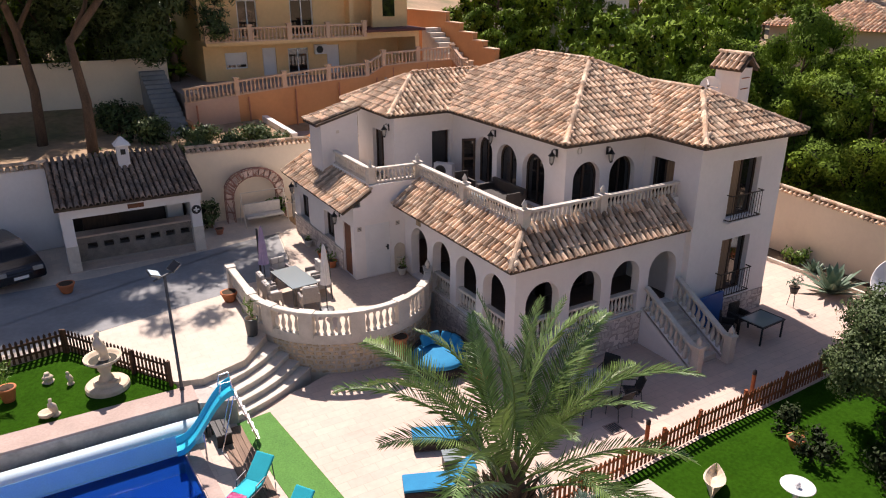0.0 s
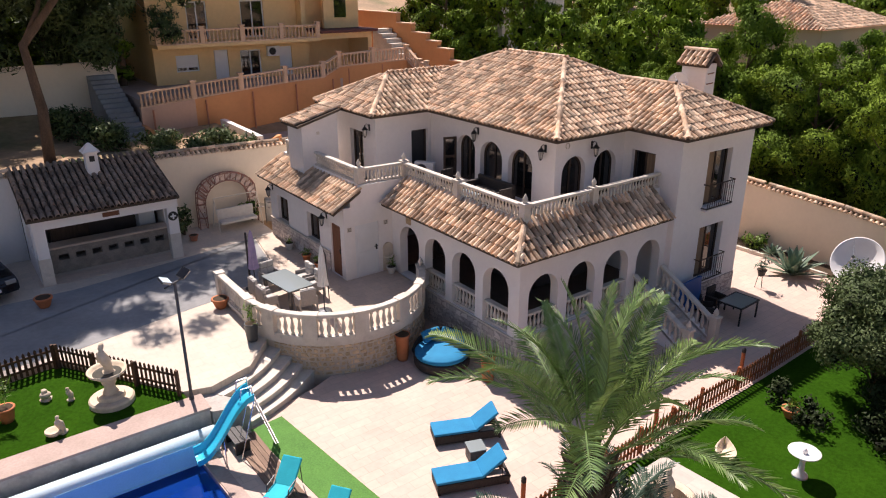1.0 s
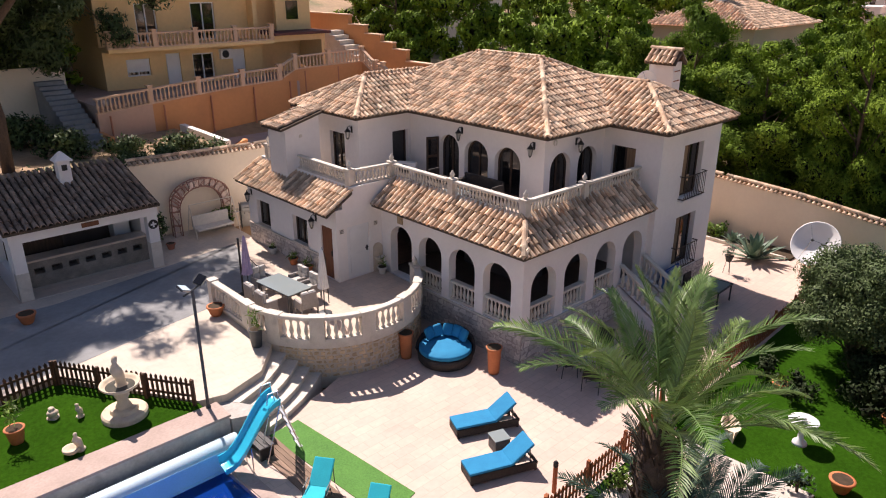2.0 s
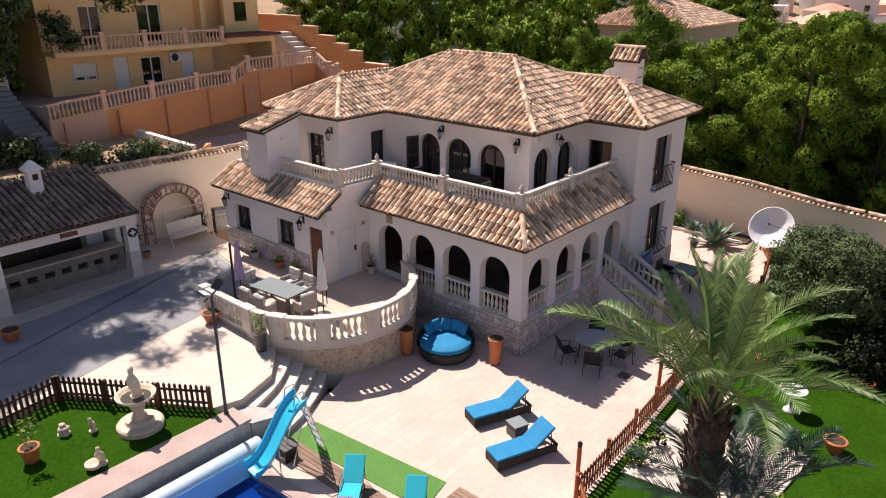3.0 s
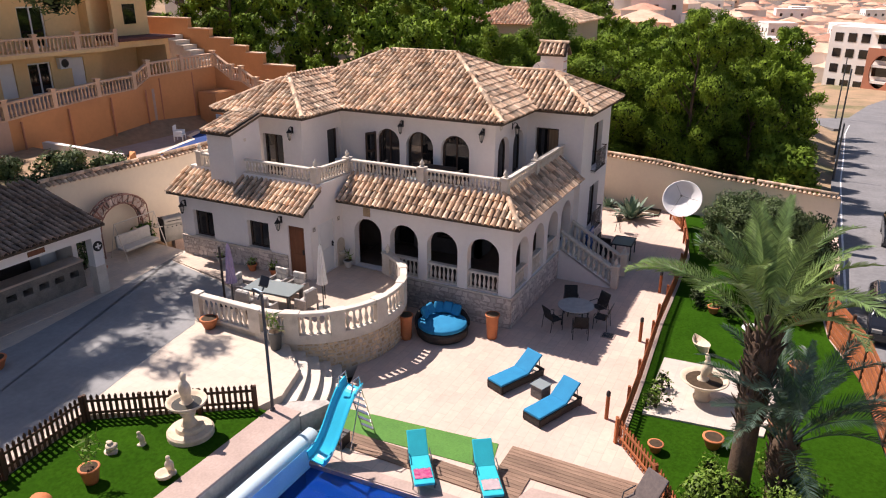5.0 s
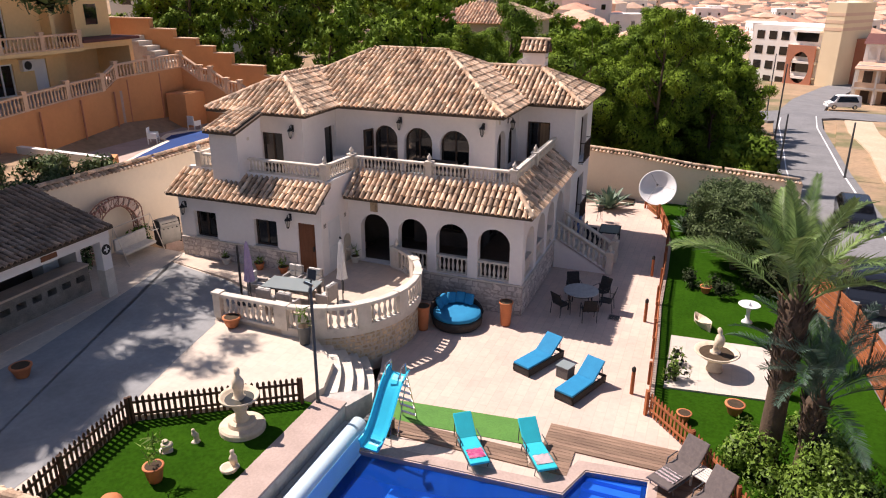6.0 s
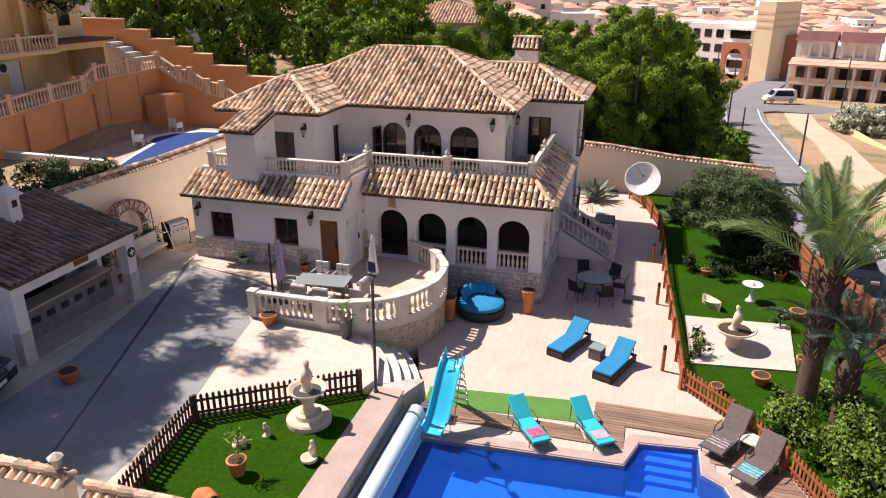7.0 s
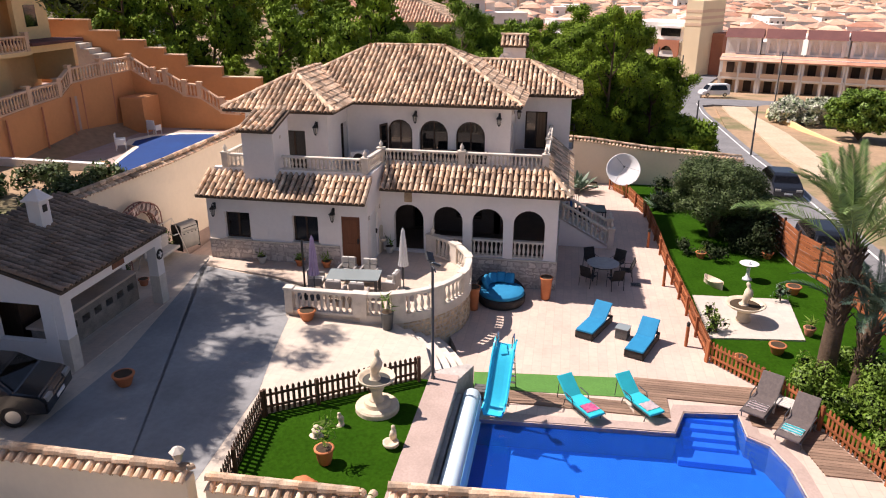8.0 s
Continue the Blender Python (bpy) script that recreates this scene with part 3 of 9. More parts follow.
# copings round the pool
bm = bmesh.new()
def offset(poly, d):
    out = []
    k = len(poly)
    for i in range(k):
        a, b, c = (Vector(poly[(i + j) % k]) for j in (-1, 0, 1))
        n1 = Vector(((b - a).y, -(b - a).x)).normalized()
        n2 = Vector(((c - b).y, -(c - b).x)).normalized()
        m = (n1 + n2).normalized()
        out.append(tuple(b + m * d / max(0.4, m.dot(n1))))
    return out


wide = offset(POOL, -0.38)
if abs(wide[0][0] - 2.05) < 0.01 or wide[0][0] < 2.05:
    wide = offset(POOL, 0.38)
wide = [(x, min(y, 17.95)) for x, y in wide]
holed(bm, wide, [offset(POOL, -0.03 if wide[1][0] > 2.25 else 0.03)], 0.05, Matrix.Translation((0, 0, 0.03)) @ FLAT)
part("coping", bm, M_COPING, pool, "pink stone coping")

# raised lawn with its retaining wall
LAWN_L = [(2.2, 18.6), (2.2, 19.35), (-0.4, 23.1), (-5.3, 22.3), (-5.3, 18.6)]
bm = prism(bmesh.new(), LAWN_L, -2.4, 0.97)
tagged(part("lawn", bm, M_LAWN), "bright green artificial lawn with garden ornaments", "lawn", kind="structure")
wall = thing("retaining_wall", "grey retaining wall with a wide pinkish stone coping beside the pool", "wall", kind="structure")
part("wall", boxes((-5.4, 18.2, -2.4, 2.56, 18.95, 0.9)), M_RETAIN, wall)
part("ledge", boxes((-5.4, 18.06, -2.4, 2.5, 18.198, 0.42), bevel=0.015), M_RETAIN, wall)
part("coping", boxes((-5.4, 18.16, 0.9, 2.6, 19.02, 0.975), bevel=0.015), M_COPING, wall)
part("cheek", prism(bmesh.new(), [(2.3, 18.95), (2.62, 18.2), (3.55, 17.85), (3.62, 18.05), (2.95, 19.1), (2.4, 19.4)], -2.0, 0.8), M_RETAIN, wall, "pale rendered end wall")

# upper drive
def sloped(name, poly, lo, fn, material, label, category):
    bm = bmesh.new()
    a = [bm.verts.new((x, y, lo)) for x, y in poly]
    b = [bm.verts.new((x, y, fn(x, y))) for x, y in poly]
    k = len(poly)
    for i in range(k):
        bm.faces.new((a[i], a[(i + 1) % k], b[(i + 1) % k], b[i]))
    bmesh.ops.triangulate(bm, faces=[bm.faces.new(b)])
    return tagged(part(name, bm, material), label, category, kind="structure")


def drive_z(x, y):
    return 1.04 + 0.026 * (y - 19.5)


DRIVE = [(2.2, 19.3), (2.95, 19.1), (4.3, 19.55), (5.35, 20.75), (5.2, 22), (5.2, 24.6), (9.6, 24.6), (9.6, 32.2), (-9.0, 32.2), (-9.0, 22.4), (-5.3, 22.4), (-0.4, 23.14)]
sloped("pavement", DRIVE, -2.4, drive_z, M_DRIVEF, "cream paving of the upper drive", "paving")
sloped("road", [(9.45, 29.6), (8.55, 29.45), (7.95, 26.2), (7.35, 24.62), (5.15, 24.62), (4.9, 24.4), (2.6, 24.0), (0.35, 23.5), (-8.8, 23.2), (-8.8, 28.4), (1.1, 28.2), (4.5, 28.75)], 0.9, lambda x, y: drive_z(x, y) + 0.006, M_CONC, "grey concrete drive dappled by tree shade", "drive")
# round steps
stairs = thing("garden_steps", "five curved pale stone steps from the drive to the patio", "steps", kind="structure")
LEFT = [(2.95, 19.12), (3.12, 18.8), (3.28, 18.5), (3.42, 18.22), (3.52, 17.95)]
RIGHT = [(5.4, 20.8), (5.62, 20.38), (5.86, 20.05), (6.12, 19.78), (6.4, 19.55)]
for k in range(1, 5):
    a, b = Vector(LEFT[k]), Vector(RIGHT[k])
    mid = (a + b) / 2
    out = Vector(((b - a).y, -(b - a).x)).normalized()
    edge = [tuple(a.lerp(b, i / 10) + out * 0.19 * math.sin(math.pi * i / 10)) for i in range(11)]
    z = 1.0 - 0.2 * k
    part("step", prism(bmesh.new(), [(2.7, 19.4), *edge, (6.6, 20.9), (5.3, 21.4)], -0.5, z - 0.05), M_BAL, stairs)
    edge2 = [tuple(a.lerp(b, i / 10) + out * (0.19 * math.sin(math.pi * i / 10) + 0.03)) for i in range(11)]
    part("tread", prism(bmesh.new(), [(2.7, 19.4), *edge2, (6.6, 20.9), (5.3, 21.4)], z - 0.05, z), M_BAL, stairs, "pale stone tread")

# round terrace
CX, CY, RR = 8.45, 21.95, 3.25
curve = [(5.2, 24.6), (5.2, 23.3)] + arc(CX, CY, RR, 180, 338, 32)
terrace = thing("terrace", "raised round terrace with rustic stone facing", "terrace", kind="structure")
part("floor", prism(bmesh.new(), curve + [(11.55, 22.8), (9.55, 22.8), (9.55, 24.6)], -0.4, 1.3), [M_JOINT], terrace)
inner = [(5.28, 24.6), (5.28, 23.3)] + arc(CX, CY, RR - 0.08, 180, 338, 32)
part("paving", prism(bmesh.new(), inner + [(11.56, 22.84), (9.52, 22.84), (9.52, 29.4), (8.6, 29.4), (8.0, 26.2), (7.4, 24.6)], 1.25, 1.316), M_TERRACEF, terrace)


def round_face(u, v, w):
    a = radians(205) + u / RR
    return Vector((CX + (RR + w) * math.cos(a), CY + (RR + w) * math.sin(a), v))


stone_face(terrace, round_face, RR * radians(132), 1.08, course=0.15, width=0.19, joint=0.03, depth=0.022, seed=11)

band = bmesh.new()
outer, inner2 = arc(CX, CY, RR + 0.06, 180, 338, 32), arc(CX, CY, RR - 0.1, 180, 338, 32)
prism(band, outer + inner2[::-1], 1.08, 1.34)
part("string_course", band, M_BAL, terrace, "pale rendered band above the stonework")
rail = thing("terrace_balustrade", "cream cast-stone balustrade round the terrace", "balustrade")
posts = [180, 203, 229, 258, 287, 312, 336]
pbm = bmesh.new()
box(pbm, -0.14, -0.14, 0, 0.14, 0.14, 0.84, bevel=0.01)
box(pbm, -0.17, -0.17, 0.84, 0.17, 0.17, 0.92, bevel=0.015)
POST = mesh_of(pbm, M_BAL)
TPIER = mesh_of(boxes((-0.13, -0.24, 0, 0.13, 0.24, 0.82), (-0.16, -0.27, 0.82, 0.16, 0.27, 0.9), bevel=0.012), M_BAL)
for a in posts:
    shared("post", TPIER, rail, Matrix.Translation((CX + 3.2 * math.cos(radians(a)), CY + 3.2 * math.sin(radians(a)), 1.3)) @ Matrix.Rotation(radians(a), 4, "Z"))
shared("post", POST, rail, Matrix.Translation((5.25, 24.45, 1.3)))
for a, b in zip(posts, posts[1:]):
    rail_run(rail, arc(CX, CY, 3.2, a + 4.2, b - 4.2, 8), 1.3, 0.88, pitch=0.2, width=0.22)
rail_run(rail, [(5.25, 24.3), (5.25, 23.2), (5.25, 22.1)], 1.3, 0.88, pitch=0.21, width=0.22)
for a in (336,):
    shared("finial", FINIAL, rail, Matrix.Translation((CX + 3.2 * math.cos(radians(a)), CY + 3.2 * math.sin(radians(a)), 2.2)))

# right-hand garden
LAWN_R = [*FENCE, (-5.2, 3.0), (5.0, 3.2), (13.3, 4.15), (16.2, 5.1), (21.6, 5.65), (25.7, 5.9), (29.0, 9.0), (30.0, 12.2)]
LAWN_R = [(x, y - 0.12 if i < len(FENCE) else y) for i, (x, y) in enumerate(LAWN_R)]
tagged(part("lawn", prism(bmesh.new(), LAWN_R, -2.4, 0.04), M_LAWN), "green artificial lawn inside the picket fence", "lawn", kind="structure")
tagged(part("garden_slab", prism(bmesh.new(), [(11.9, 10.05), (12.15, 6.35), (8.6, 6.7), (8.2, 10.0)], 0.0, 0.1), M_SLAB), "pale stone slab under the garden fountain", "paving", kind="structure")
tagged(part("garden_carpet", prism(bmesh.new(), [(3.5, 17.85), (4.5, 17.95), (4.98, 13.25), (3.85, 13.0)], 0.0, 0.018), M_GREENCARPET), "strip of green artificial grass beside the deck", "artificial grass", kind="structure")

# ---- the villa ----
villa = thing("villa", "white two-storey villa with arcades and clay tile roofs", "house")


def wallpart(side, at, u0, u1, v0, v1, holes=(), thick=0.3, material=M_RENDER, name="wall"):
    return part(name, holed(bmesh.new(), rect(u0, u1, v0, v1), holes, thick, facing(side, at)), material, villa)


W_ARCH = [(21.07, 22.33), (19.44, 20.68), (17.77, 19.06), (16.1, 17.37)]
S_ARCH = [(12.0, 13.3), (13.75, 15.05), (15.5, 16.75), (17.2, 18.5)]
wallpart("-x", 11.6, 15.6, 22.86, 0.0, 4.25, [arch(a, b, 1.31 if i == 0 else 1.26, 3.35) for i, (a, b) in enumerate(W_ARCH)], 0.34)
wallpart("-y", 15.6, 11.94, 18.8, 0.0, 4.25, [arch(a, b, 1.26, 3.28) for a, b in S_ARCH], 0.34)
# porch inside; dark wall, floor and ceiling colours stand in for the arcade's shade
M_PORCH = mat("shade_toned_wall", (0.13, 0.10, 0.085), (0.09, 0.07, 0.06), 1.5, 0.9, fine=0.1)
M_PORCHF = mat("shade_toned_floor", (0.16, 0.11, 0.085), (0.12, 0.085, 0.065), 2.0, 0.6, fine=0.1)
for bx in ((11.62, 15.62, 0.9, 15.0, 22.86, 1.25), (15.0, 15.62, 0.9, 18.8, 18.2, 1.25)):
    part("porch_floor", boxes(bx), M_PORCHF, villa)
for bx in ((12.0, 16.0, 3.95, 15.2, 25.3, 4.24), (15.2, 16.0, 3.95, 18.8, 17.9, 4.24), (10.3, 22.9, 3.95, 12.0, 29.4, 4.24)):
    part("balcony_floor", boxes(bx), M_TERRACEF, villa)
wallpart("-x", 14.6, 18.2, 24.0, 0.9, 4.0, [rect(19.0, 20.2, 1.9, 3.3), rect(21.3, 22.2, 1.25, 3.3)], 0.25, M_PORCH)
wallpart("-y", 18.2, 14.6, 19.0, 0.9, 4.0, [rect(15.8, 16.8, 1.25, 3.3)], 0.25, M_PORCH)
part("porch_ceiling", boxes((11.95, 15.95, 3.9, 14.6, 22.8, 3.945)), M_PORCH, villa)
# solid dark boxes behind the openings stand in for unlit rooms
part("room_shade_block", boxes((15.0, 18.5, 0.9, 18.6, 23.9, 3.9)), M_ROOM, villa)
# ground floor, west wing
WIN_L = [(27.72, 28.78), (24.87, 25.92)]
wallpart("-x", 9.5, 22.86, 29.5, 1.0, 4.15, [rect(a, b, 2.2, 3.3) for a, b in WIN_L] + [rect(23.17, 23.92, 1.32, 3.38)], 0.3)
part("wall", holed(bmesh.new(), [(9.8, 1.0), (11.6, 1.0), (12.2, 1.0), (12.2, 4.9), (10.25, 4.9), (10.25, 4.72), (9.8, 4.45)], [rect(9.95, 10.98, 1.32, 3.4)], 0.3, facing("-y", 22.86)), M_RENDER, villa)
wallpart("+y", 29.5, 9.8, 12.5, 1.0, 4.3, [], 0.3)
part("room_shade_block", boxes((10.0, 23.3, 1.1, 11.5, 29.0, 3.8)), M_ROOM, villa)
# parapets of the balconies
wallpart("-x", 12.15, 16.1, 22.86, 4.15, 4.93, [], 0.22)
wallpart("-y", 16.1, 12.37, 18.8, 4.15, 4.93, [], 0.22)
wallpart("-x", 10.25, 23.16, 29.4, 4.15, 4.93, [], 0.22)
# upper floor
U_ARCH_W = [(22.3, 23.45), (20.68, 21.98), (19.02, 20.33)]
wallpart("-x", 15.2, 17.9, 25.3, 4.2, 6.95, [arch(a, b, 4.26, 6.16) for a, b in U_ARCH_W], 0.3)
U_ARCH_S = [(15.55, 16.75), (17.2, 18.4)]
wallpart("-y", 17.9, 15.5, 18.8, 4.2, 6.95, [arch(a, b, 4.26, 6.12) for a, b in U_ARCH_S], 0.3)
wallpart("-x", 18.8, 15.35, 18.2, 0.0, 6.95, [rect(16.45, 17.5, 4.26, 6.1)], 0.3)
wallpart("-y", 15.35, 19.1, 23.2, 0.0, 6.95, [rect(20.42, 21.9, 4.05, 6.15), rect(20.45, 21.95, 1.1, 3.25)], 0.3)
wallpart("+x", 23.2, 15.65, 28.9, 0.0, 6.95, [], 0.3)
wallpart("+y", 28.9, 12.5, 22.9, 0.0, 6.95, [], 0.3)
wallpart("-y", 25.3, 12.75, 15.2, 4.2, 6.95, [rect(14.2, 15.05, 4.26, 6.05)], 0.3)
wallpart("-x", 12.45, 25.3, 28.9, 4.2, 6.95, [rect(26.3, 27.35, 4.26, 6.05)], 0.3)
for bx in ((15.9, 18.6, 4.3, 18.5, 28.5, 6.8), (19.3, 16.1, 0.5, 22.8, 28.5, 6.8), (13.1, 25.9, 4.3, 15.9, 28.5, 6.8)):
    part("room_shade_block", boxes(bx), M_ROOM, villa)


def opening(side, at, u0, u1, v0, v1, round_top=False, kind="window", bars=1, curtain=False, frame_mat=M_WOOD_DARK, depth=0.16, sill=False, leaf=0.07):
    """A framed window or glazed door set back in its opening."""
    m = facing(side, at)
    shape = arch if round_top else rect
    ob = new(kind)
    ob.parent = villa
    f = leaf
    holes = []
    span = (u1 - u0 - f) / bars
    for i in range(bars):
        a, b = u0 + f + i * span, u0 + (i + 1) * span
        if round_top:
            c, r = (u0 + u1) / 2, (u1 - u0) / 2 - f
            top = lambda u: v1 - (u1 - u0) / 2 + math.sqrt(max(0.001, r * r - (u - c) ** 2))
            holes.append([(a, v0 + f), (b, v0 + f)] + [(b + (a - b) * k / 8, max(v0 + f + 0.05, top(b + (a - b) * k / 8))) for k in range(9)])
        else:
            holes.append(rect(a, b, v0 + f, v1 - f))
    outer = shape(u0 + 0.002, u1 - 0.002, v0 + 0.002, v1 - 0.002)
    part("frame", holed(bmesh.new(), outer, holes, 0.06, m @ Matrix.Translation((0, depth, 0))), frame_mat, ob)
    bm = bmesh.new()
    vs = [bm.verts.new(m @ Vector((u, depth + 0.035, v))) for u, v in shape(u0 + 0.02, u1 - 0.02, v0 + 0.02, v1 - 0.02)]
    bm.faces.new(vs)
    part("pane", bm, M_GLASS, ob)
    if curtain:
        bm = bmesh.new()
        k = 14
        cols = []
        for i in range(k + 1):
            u = u0 + 0.08 + (u1 - u0 - 0.16) * i / k * 0.45
            w = depth + 0.02 - 0.012 * (i % 2)
            cols.append([bm.verts.new(m @ Vector((u, w, v0 + 0.08))), bm.verts.new(m @ Vector((u, w, v1 - 0.08)))])
        for a, b in zip(cols, cols[1:]):
            bm.faces.new((a[0], b[0], b[1], a[1]))
        part("curtain", bm, M_CURTAIN, ob, "brown drawn curtain")
    if sill:
        b = bmesh.new()
        box(b, u0 - 0.06, -0.05, v0 - 0.05, u1 + 0.06, 0.12, v0 + 0.004, bevel=0.01, m=m)
        part("sill", b, M_BAL, ob)
    return ob


for a, b in WIN_L:
    opening("-x", 9.5, a, b, 2.2, 3.3, bars=2, sill=True)
for a, b in U_ARCH_W:
    opening("-x", 15.2, a, b, 4.26, 6.16, True, "glazed_door", 2, depth=0.2)
for a, b in U_ARCH_S:
    opening("-y", 17.9, a, b, 4.26, 6.12, True, "glazed_door", 2, depth=0.2)
opening("-x", 18.8, 16.45, 17.5, 4.26, 6.1, kind="glazed_door", bars=2, curtain=True)
opening("-y", 15.35, 20.42, 21.9, 4.05, 6.15, kind="glazed_door", bars=2, curtain=True, depth=0.2)
opening("-y", 15.35, 20.45, 21.95, 1.1, 3.25, kind="glazed_door", bars=2, curtain=True, depth=0.2)
opening("-y", 25.3, 14.2, 15.05, 4.26, 6.05, kind="glazed_door", bars=1)
opening("-x", 12.45, 26.3, 27.35, 4.26, 6.05, kind="glazed_door", bars=2)
opening("-x", 14.6, 19.0, 20.2, 1.9, 3.3, bars=2)
opening("-x", 14.6, 21.3, 22.2, 1.25, 3.3, kind="glazed_door")
opening("-y", 18.2, 15.8, 16.8, 1.25, 3.3, kind="glazed_door")


def leaf_door(side, at, u0, u1, v0, v1, material, label, handle_side=1):
    m = facing(side, at)
    d = new("door")
    d.parent = villa
    d["label"] = label
    b = bmesh.new()
    box(b, u0, 0.06, v0, u1, 0.12, v1, bevel=0.006, m=m)
    w, h = u1 - u0, v1 - v0
    part("leaf", b, material, d)
    for k0, k1 in ((0.08, 0.46), (0.54, 0.94)):
        b = bmesh.new()
        box(b, u0 + w * 0.16, 0.045, v0 + h * k0, u1 - w * 0.16, 0.07, v0 + h * k1, bevel=0.012, m=m)
        part("panel", b, material, d)
    b = bmesh.new()
    hu = u1 - 0.1 if handle_side > 0 else u0 + 0.1
    box(b, hu - 0.025, 0.0, v0 + h * 0.46, hu + 0.025, 0.06, v0 + h * 0.56, bevel=0.008, m=m)
    box(b, hu - 0.1, -0.02, v0 + h * 0.52, hu + 0.03, 0.01, v0 + h * 0.535, m=m)
    part("handle", b, M_BLACK, d)
    return d


leaf_door("-y", 22.86, 9.95, 10.98, 1.32, 3.4, M_WHITE, "plain white panelled door")
leaf_door("-x", 9.5, 23.17, 23.92, 1.32, 3.38, M_DOOR, "reddish brown wooden door", -1)

# juliet balconies
def juliet(v0, u0=20.35, u1=22.0):
    j = new("juliet_balcony")
    j.parent = villa
    y = 15.35 - 0.22
    for z in (v0 + 0.05, v0 + 0.95):
        part("rail", tube(bmesh.new(), [(u0, 15.36, z), (u0, y, z), (u1, y, z), (u1, 15.36, z)], 0.022, 6), M_WOOD_DARK, j)
    b = tube(bmesh.new(), [(0, 0, 0.05), (0, 0, 0.95)], 0.013, 5)
    me = mesh_of(b, M_WOOD_DARK)
    for i in range(12):
        shared("bar", me, j, Matrix.Translation((u0 + 0.06 + (u1 - u0 - 0.12) * i / 11, y, v0)))
    part("shelf", boxes((u0, y, v0 - 0.06, u1, 15.35, v0 - 0.003), bevel=0.01), M_RENDER, j)


juliet(4.0)
juliet(1.06)

# stone plinths
plinth = new("plinth")
plinth.parent = villa
for bx in ((11.56, 15.6, 0.0, 11.598, 20.4, 1.2), (11.56, 15.555, 0.0, 17.0, 15.597, 1.2), (9.46, 24.0, 1.0, 9.497, 29.5, 2.1), (19.1, 15.31, 0.0, 23.2, 15.347, 0.85)):
    part("bed", boxes(bx), M_DARKJOINT, plinth)
stone_face(plinth, lambda u, v, w: Vector((11.565 - w, 15.56 + u, v)), 4.9, 1.2, course=0.18, width=0.22, joint=0.016, depth=0.016, rough=0.055, material=M_PLINTH, seed=4, limit=110)
stone_face(plinth, lambda u, v, w: Vector((11.56 + u, 15.56 - w, v)), 5.4, 1.2, course=0.18, width=0.22, joint=0.016, depth=0.016, rough=0.055, material=M_PLINTH, seed=5, limit=60)
stone_face(plinth, lambda u, v, w: Vector((9.465 - w, 24.0 + u, 1.15 + v)), 5.5, 0.95, course=0.18, width=0.22, joint=0.016, depth=0.016, rough=0.055, material=M_PLINTH, seed=6, limit=110)
stone_face(plinth, lambda u, v, w: Vector((19.1 + u, 15.315 - w, v)), 4.1, 0.85, course=0.18, width=0.22, joint=0.016, depth=0.016, rough=0.055, material=M_PLINTH, seed=7, limit=20)
for bx in ((9.42, 24.0, 2.1, 9.499, 29.5, 2.15), (11.53, 15.53, 1.2, 11.599, 20.6, 1.255), (11.6, 15.53, 1.2, 17.1, 15.599, 1.255)):
    part("ledge", boxes(bx, bevel=0.01), M_BAL, plinth)

# balustrades in the arcade and on the balconies
bal = new("balustrade")
bal.parent = villa
for a, b in W_ARCH[1:]:
    rail_run(bal, [(11.77, a + 0.005), (11.77, b - 0.005)], 1.27, 0.74, pitch=0.17, width=0.2, foot=0.07, cap=0.08, thick=0.85)
for a, b in S_ARCH[:3]:
    rail_run(bal, [(a + 0.005, 15.77), (b - 0.005, 15.77)], 1.27, 0.74, pitch=0.17, width=0.2, foot=0.07, cap=0.08, thick=0.85)
TOPZ = 4.93
upost = boxes((-0.13, -0.13, 0, 0.13, 0.13, 0.56), (-0.16, -0.16, 0.56, 0.16, 0.16, 0.62), bevel=0.01)
UPOST = mesh_of(upost, M_BAL)
knots = [(10.36, 28.9), (10.36, 23.1), (12.26, 22.97), (12.26, 19.6), (12.26, 16.22), (15.35, 16.22)]
for x, y in knots:
    shared("post", UPOST, bal, Matrix.Translation((x, y, TOPZ)))
    shared("finial", FINIAL, bal, Matrix.Translation((x, y, TOPZ + 0.615)) @ Matrix.Diagonal((0.9, 0.9, 0.85, 1)))
runs = [((10.36, 28.75), (10.36, 28.0)), ((10.36, 26.5), (10.36, 23.24)), ((10.5, 23.1), (12.12, 22.97)), ((12.26, 22.82), (12.26, 19.74)), ((12.26, 19.46), (12.26, 16.36)), ((12.4, 16.22), (15.2, 16.22)), ((15.5, 16.22), (18.79, 16.22)), ((10.5, 28.95), (12.44, 28.95))]
for a, b in runs:
    rail_run(bal, [a, b], TOPZ - 0.003, 0.56, pitch=0.16, width=0.17, foot=0.06, cap=0.08, thick=0.72)

# side stairs from the arcade to the patio
ss = thing("side_stairs", "stone side stairs with sloping balustrades to the patio", "stairs", kind="structure")
for i in range(7):
    part("step", boxes((17.2, 15.55 - 0.3 * (i + 1), -0.05, 18.5, 15.6 - 0.3 * i, 1.25 - 0.178 * (i + 0.0) - 0.01), bevel=0.01), M_BAL, ss)
for x in (17.08, 18.62):
    part("string", holed(bmesh.new(), [(13.1, 0), (15.6, 0), (15.6, 1.3), (15.3, 1.3), (13.1, 0.12)], [], 0.2, facing("-x", x - 0.1)), M_RENDER, ss)
    rail_run(ss, [(x, 15.5, 1.25), (x, 13.25, 0.0)], 0.08, 0.85, pitch=0.25, width=0.2, foot=0.08, cap=0.1)
    shared("post", POST, ss, Matrix.Translation((x, 13.1, 0.0)) @ Matrix.Diagonal((1, 1, 1.12, 1)))
    shared("finial", FINIAL, ss, Matrix.Translation((x, 13.1, 1.0)))

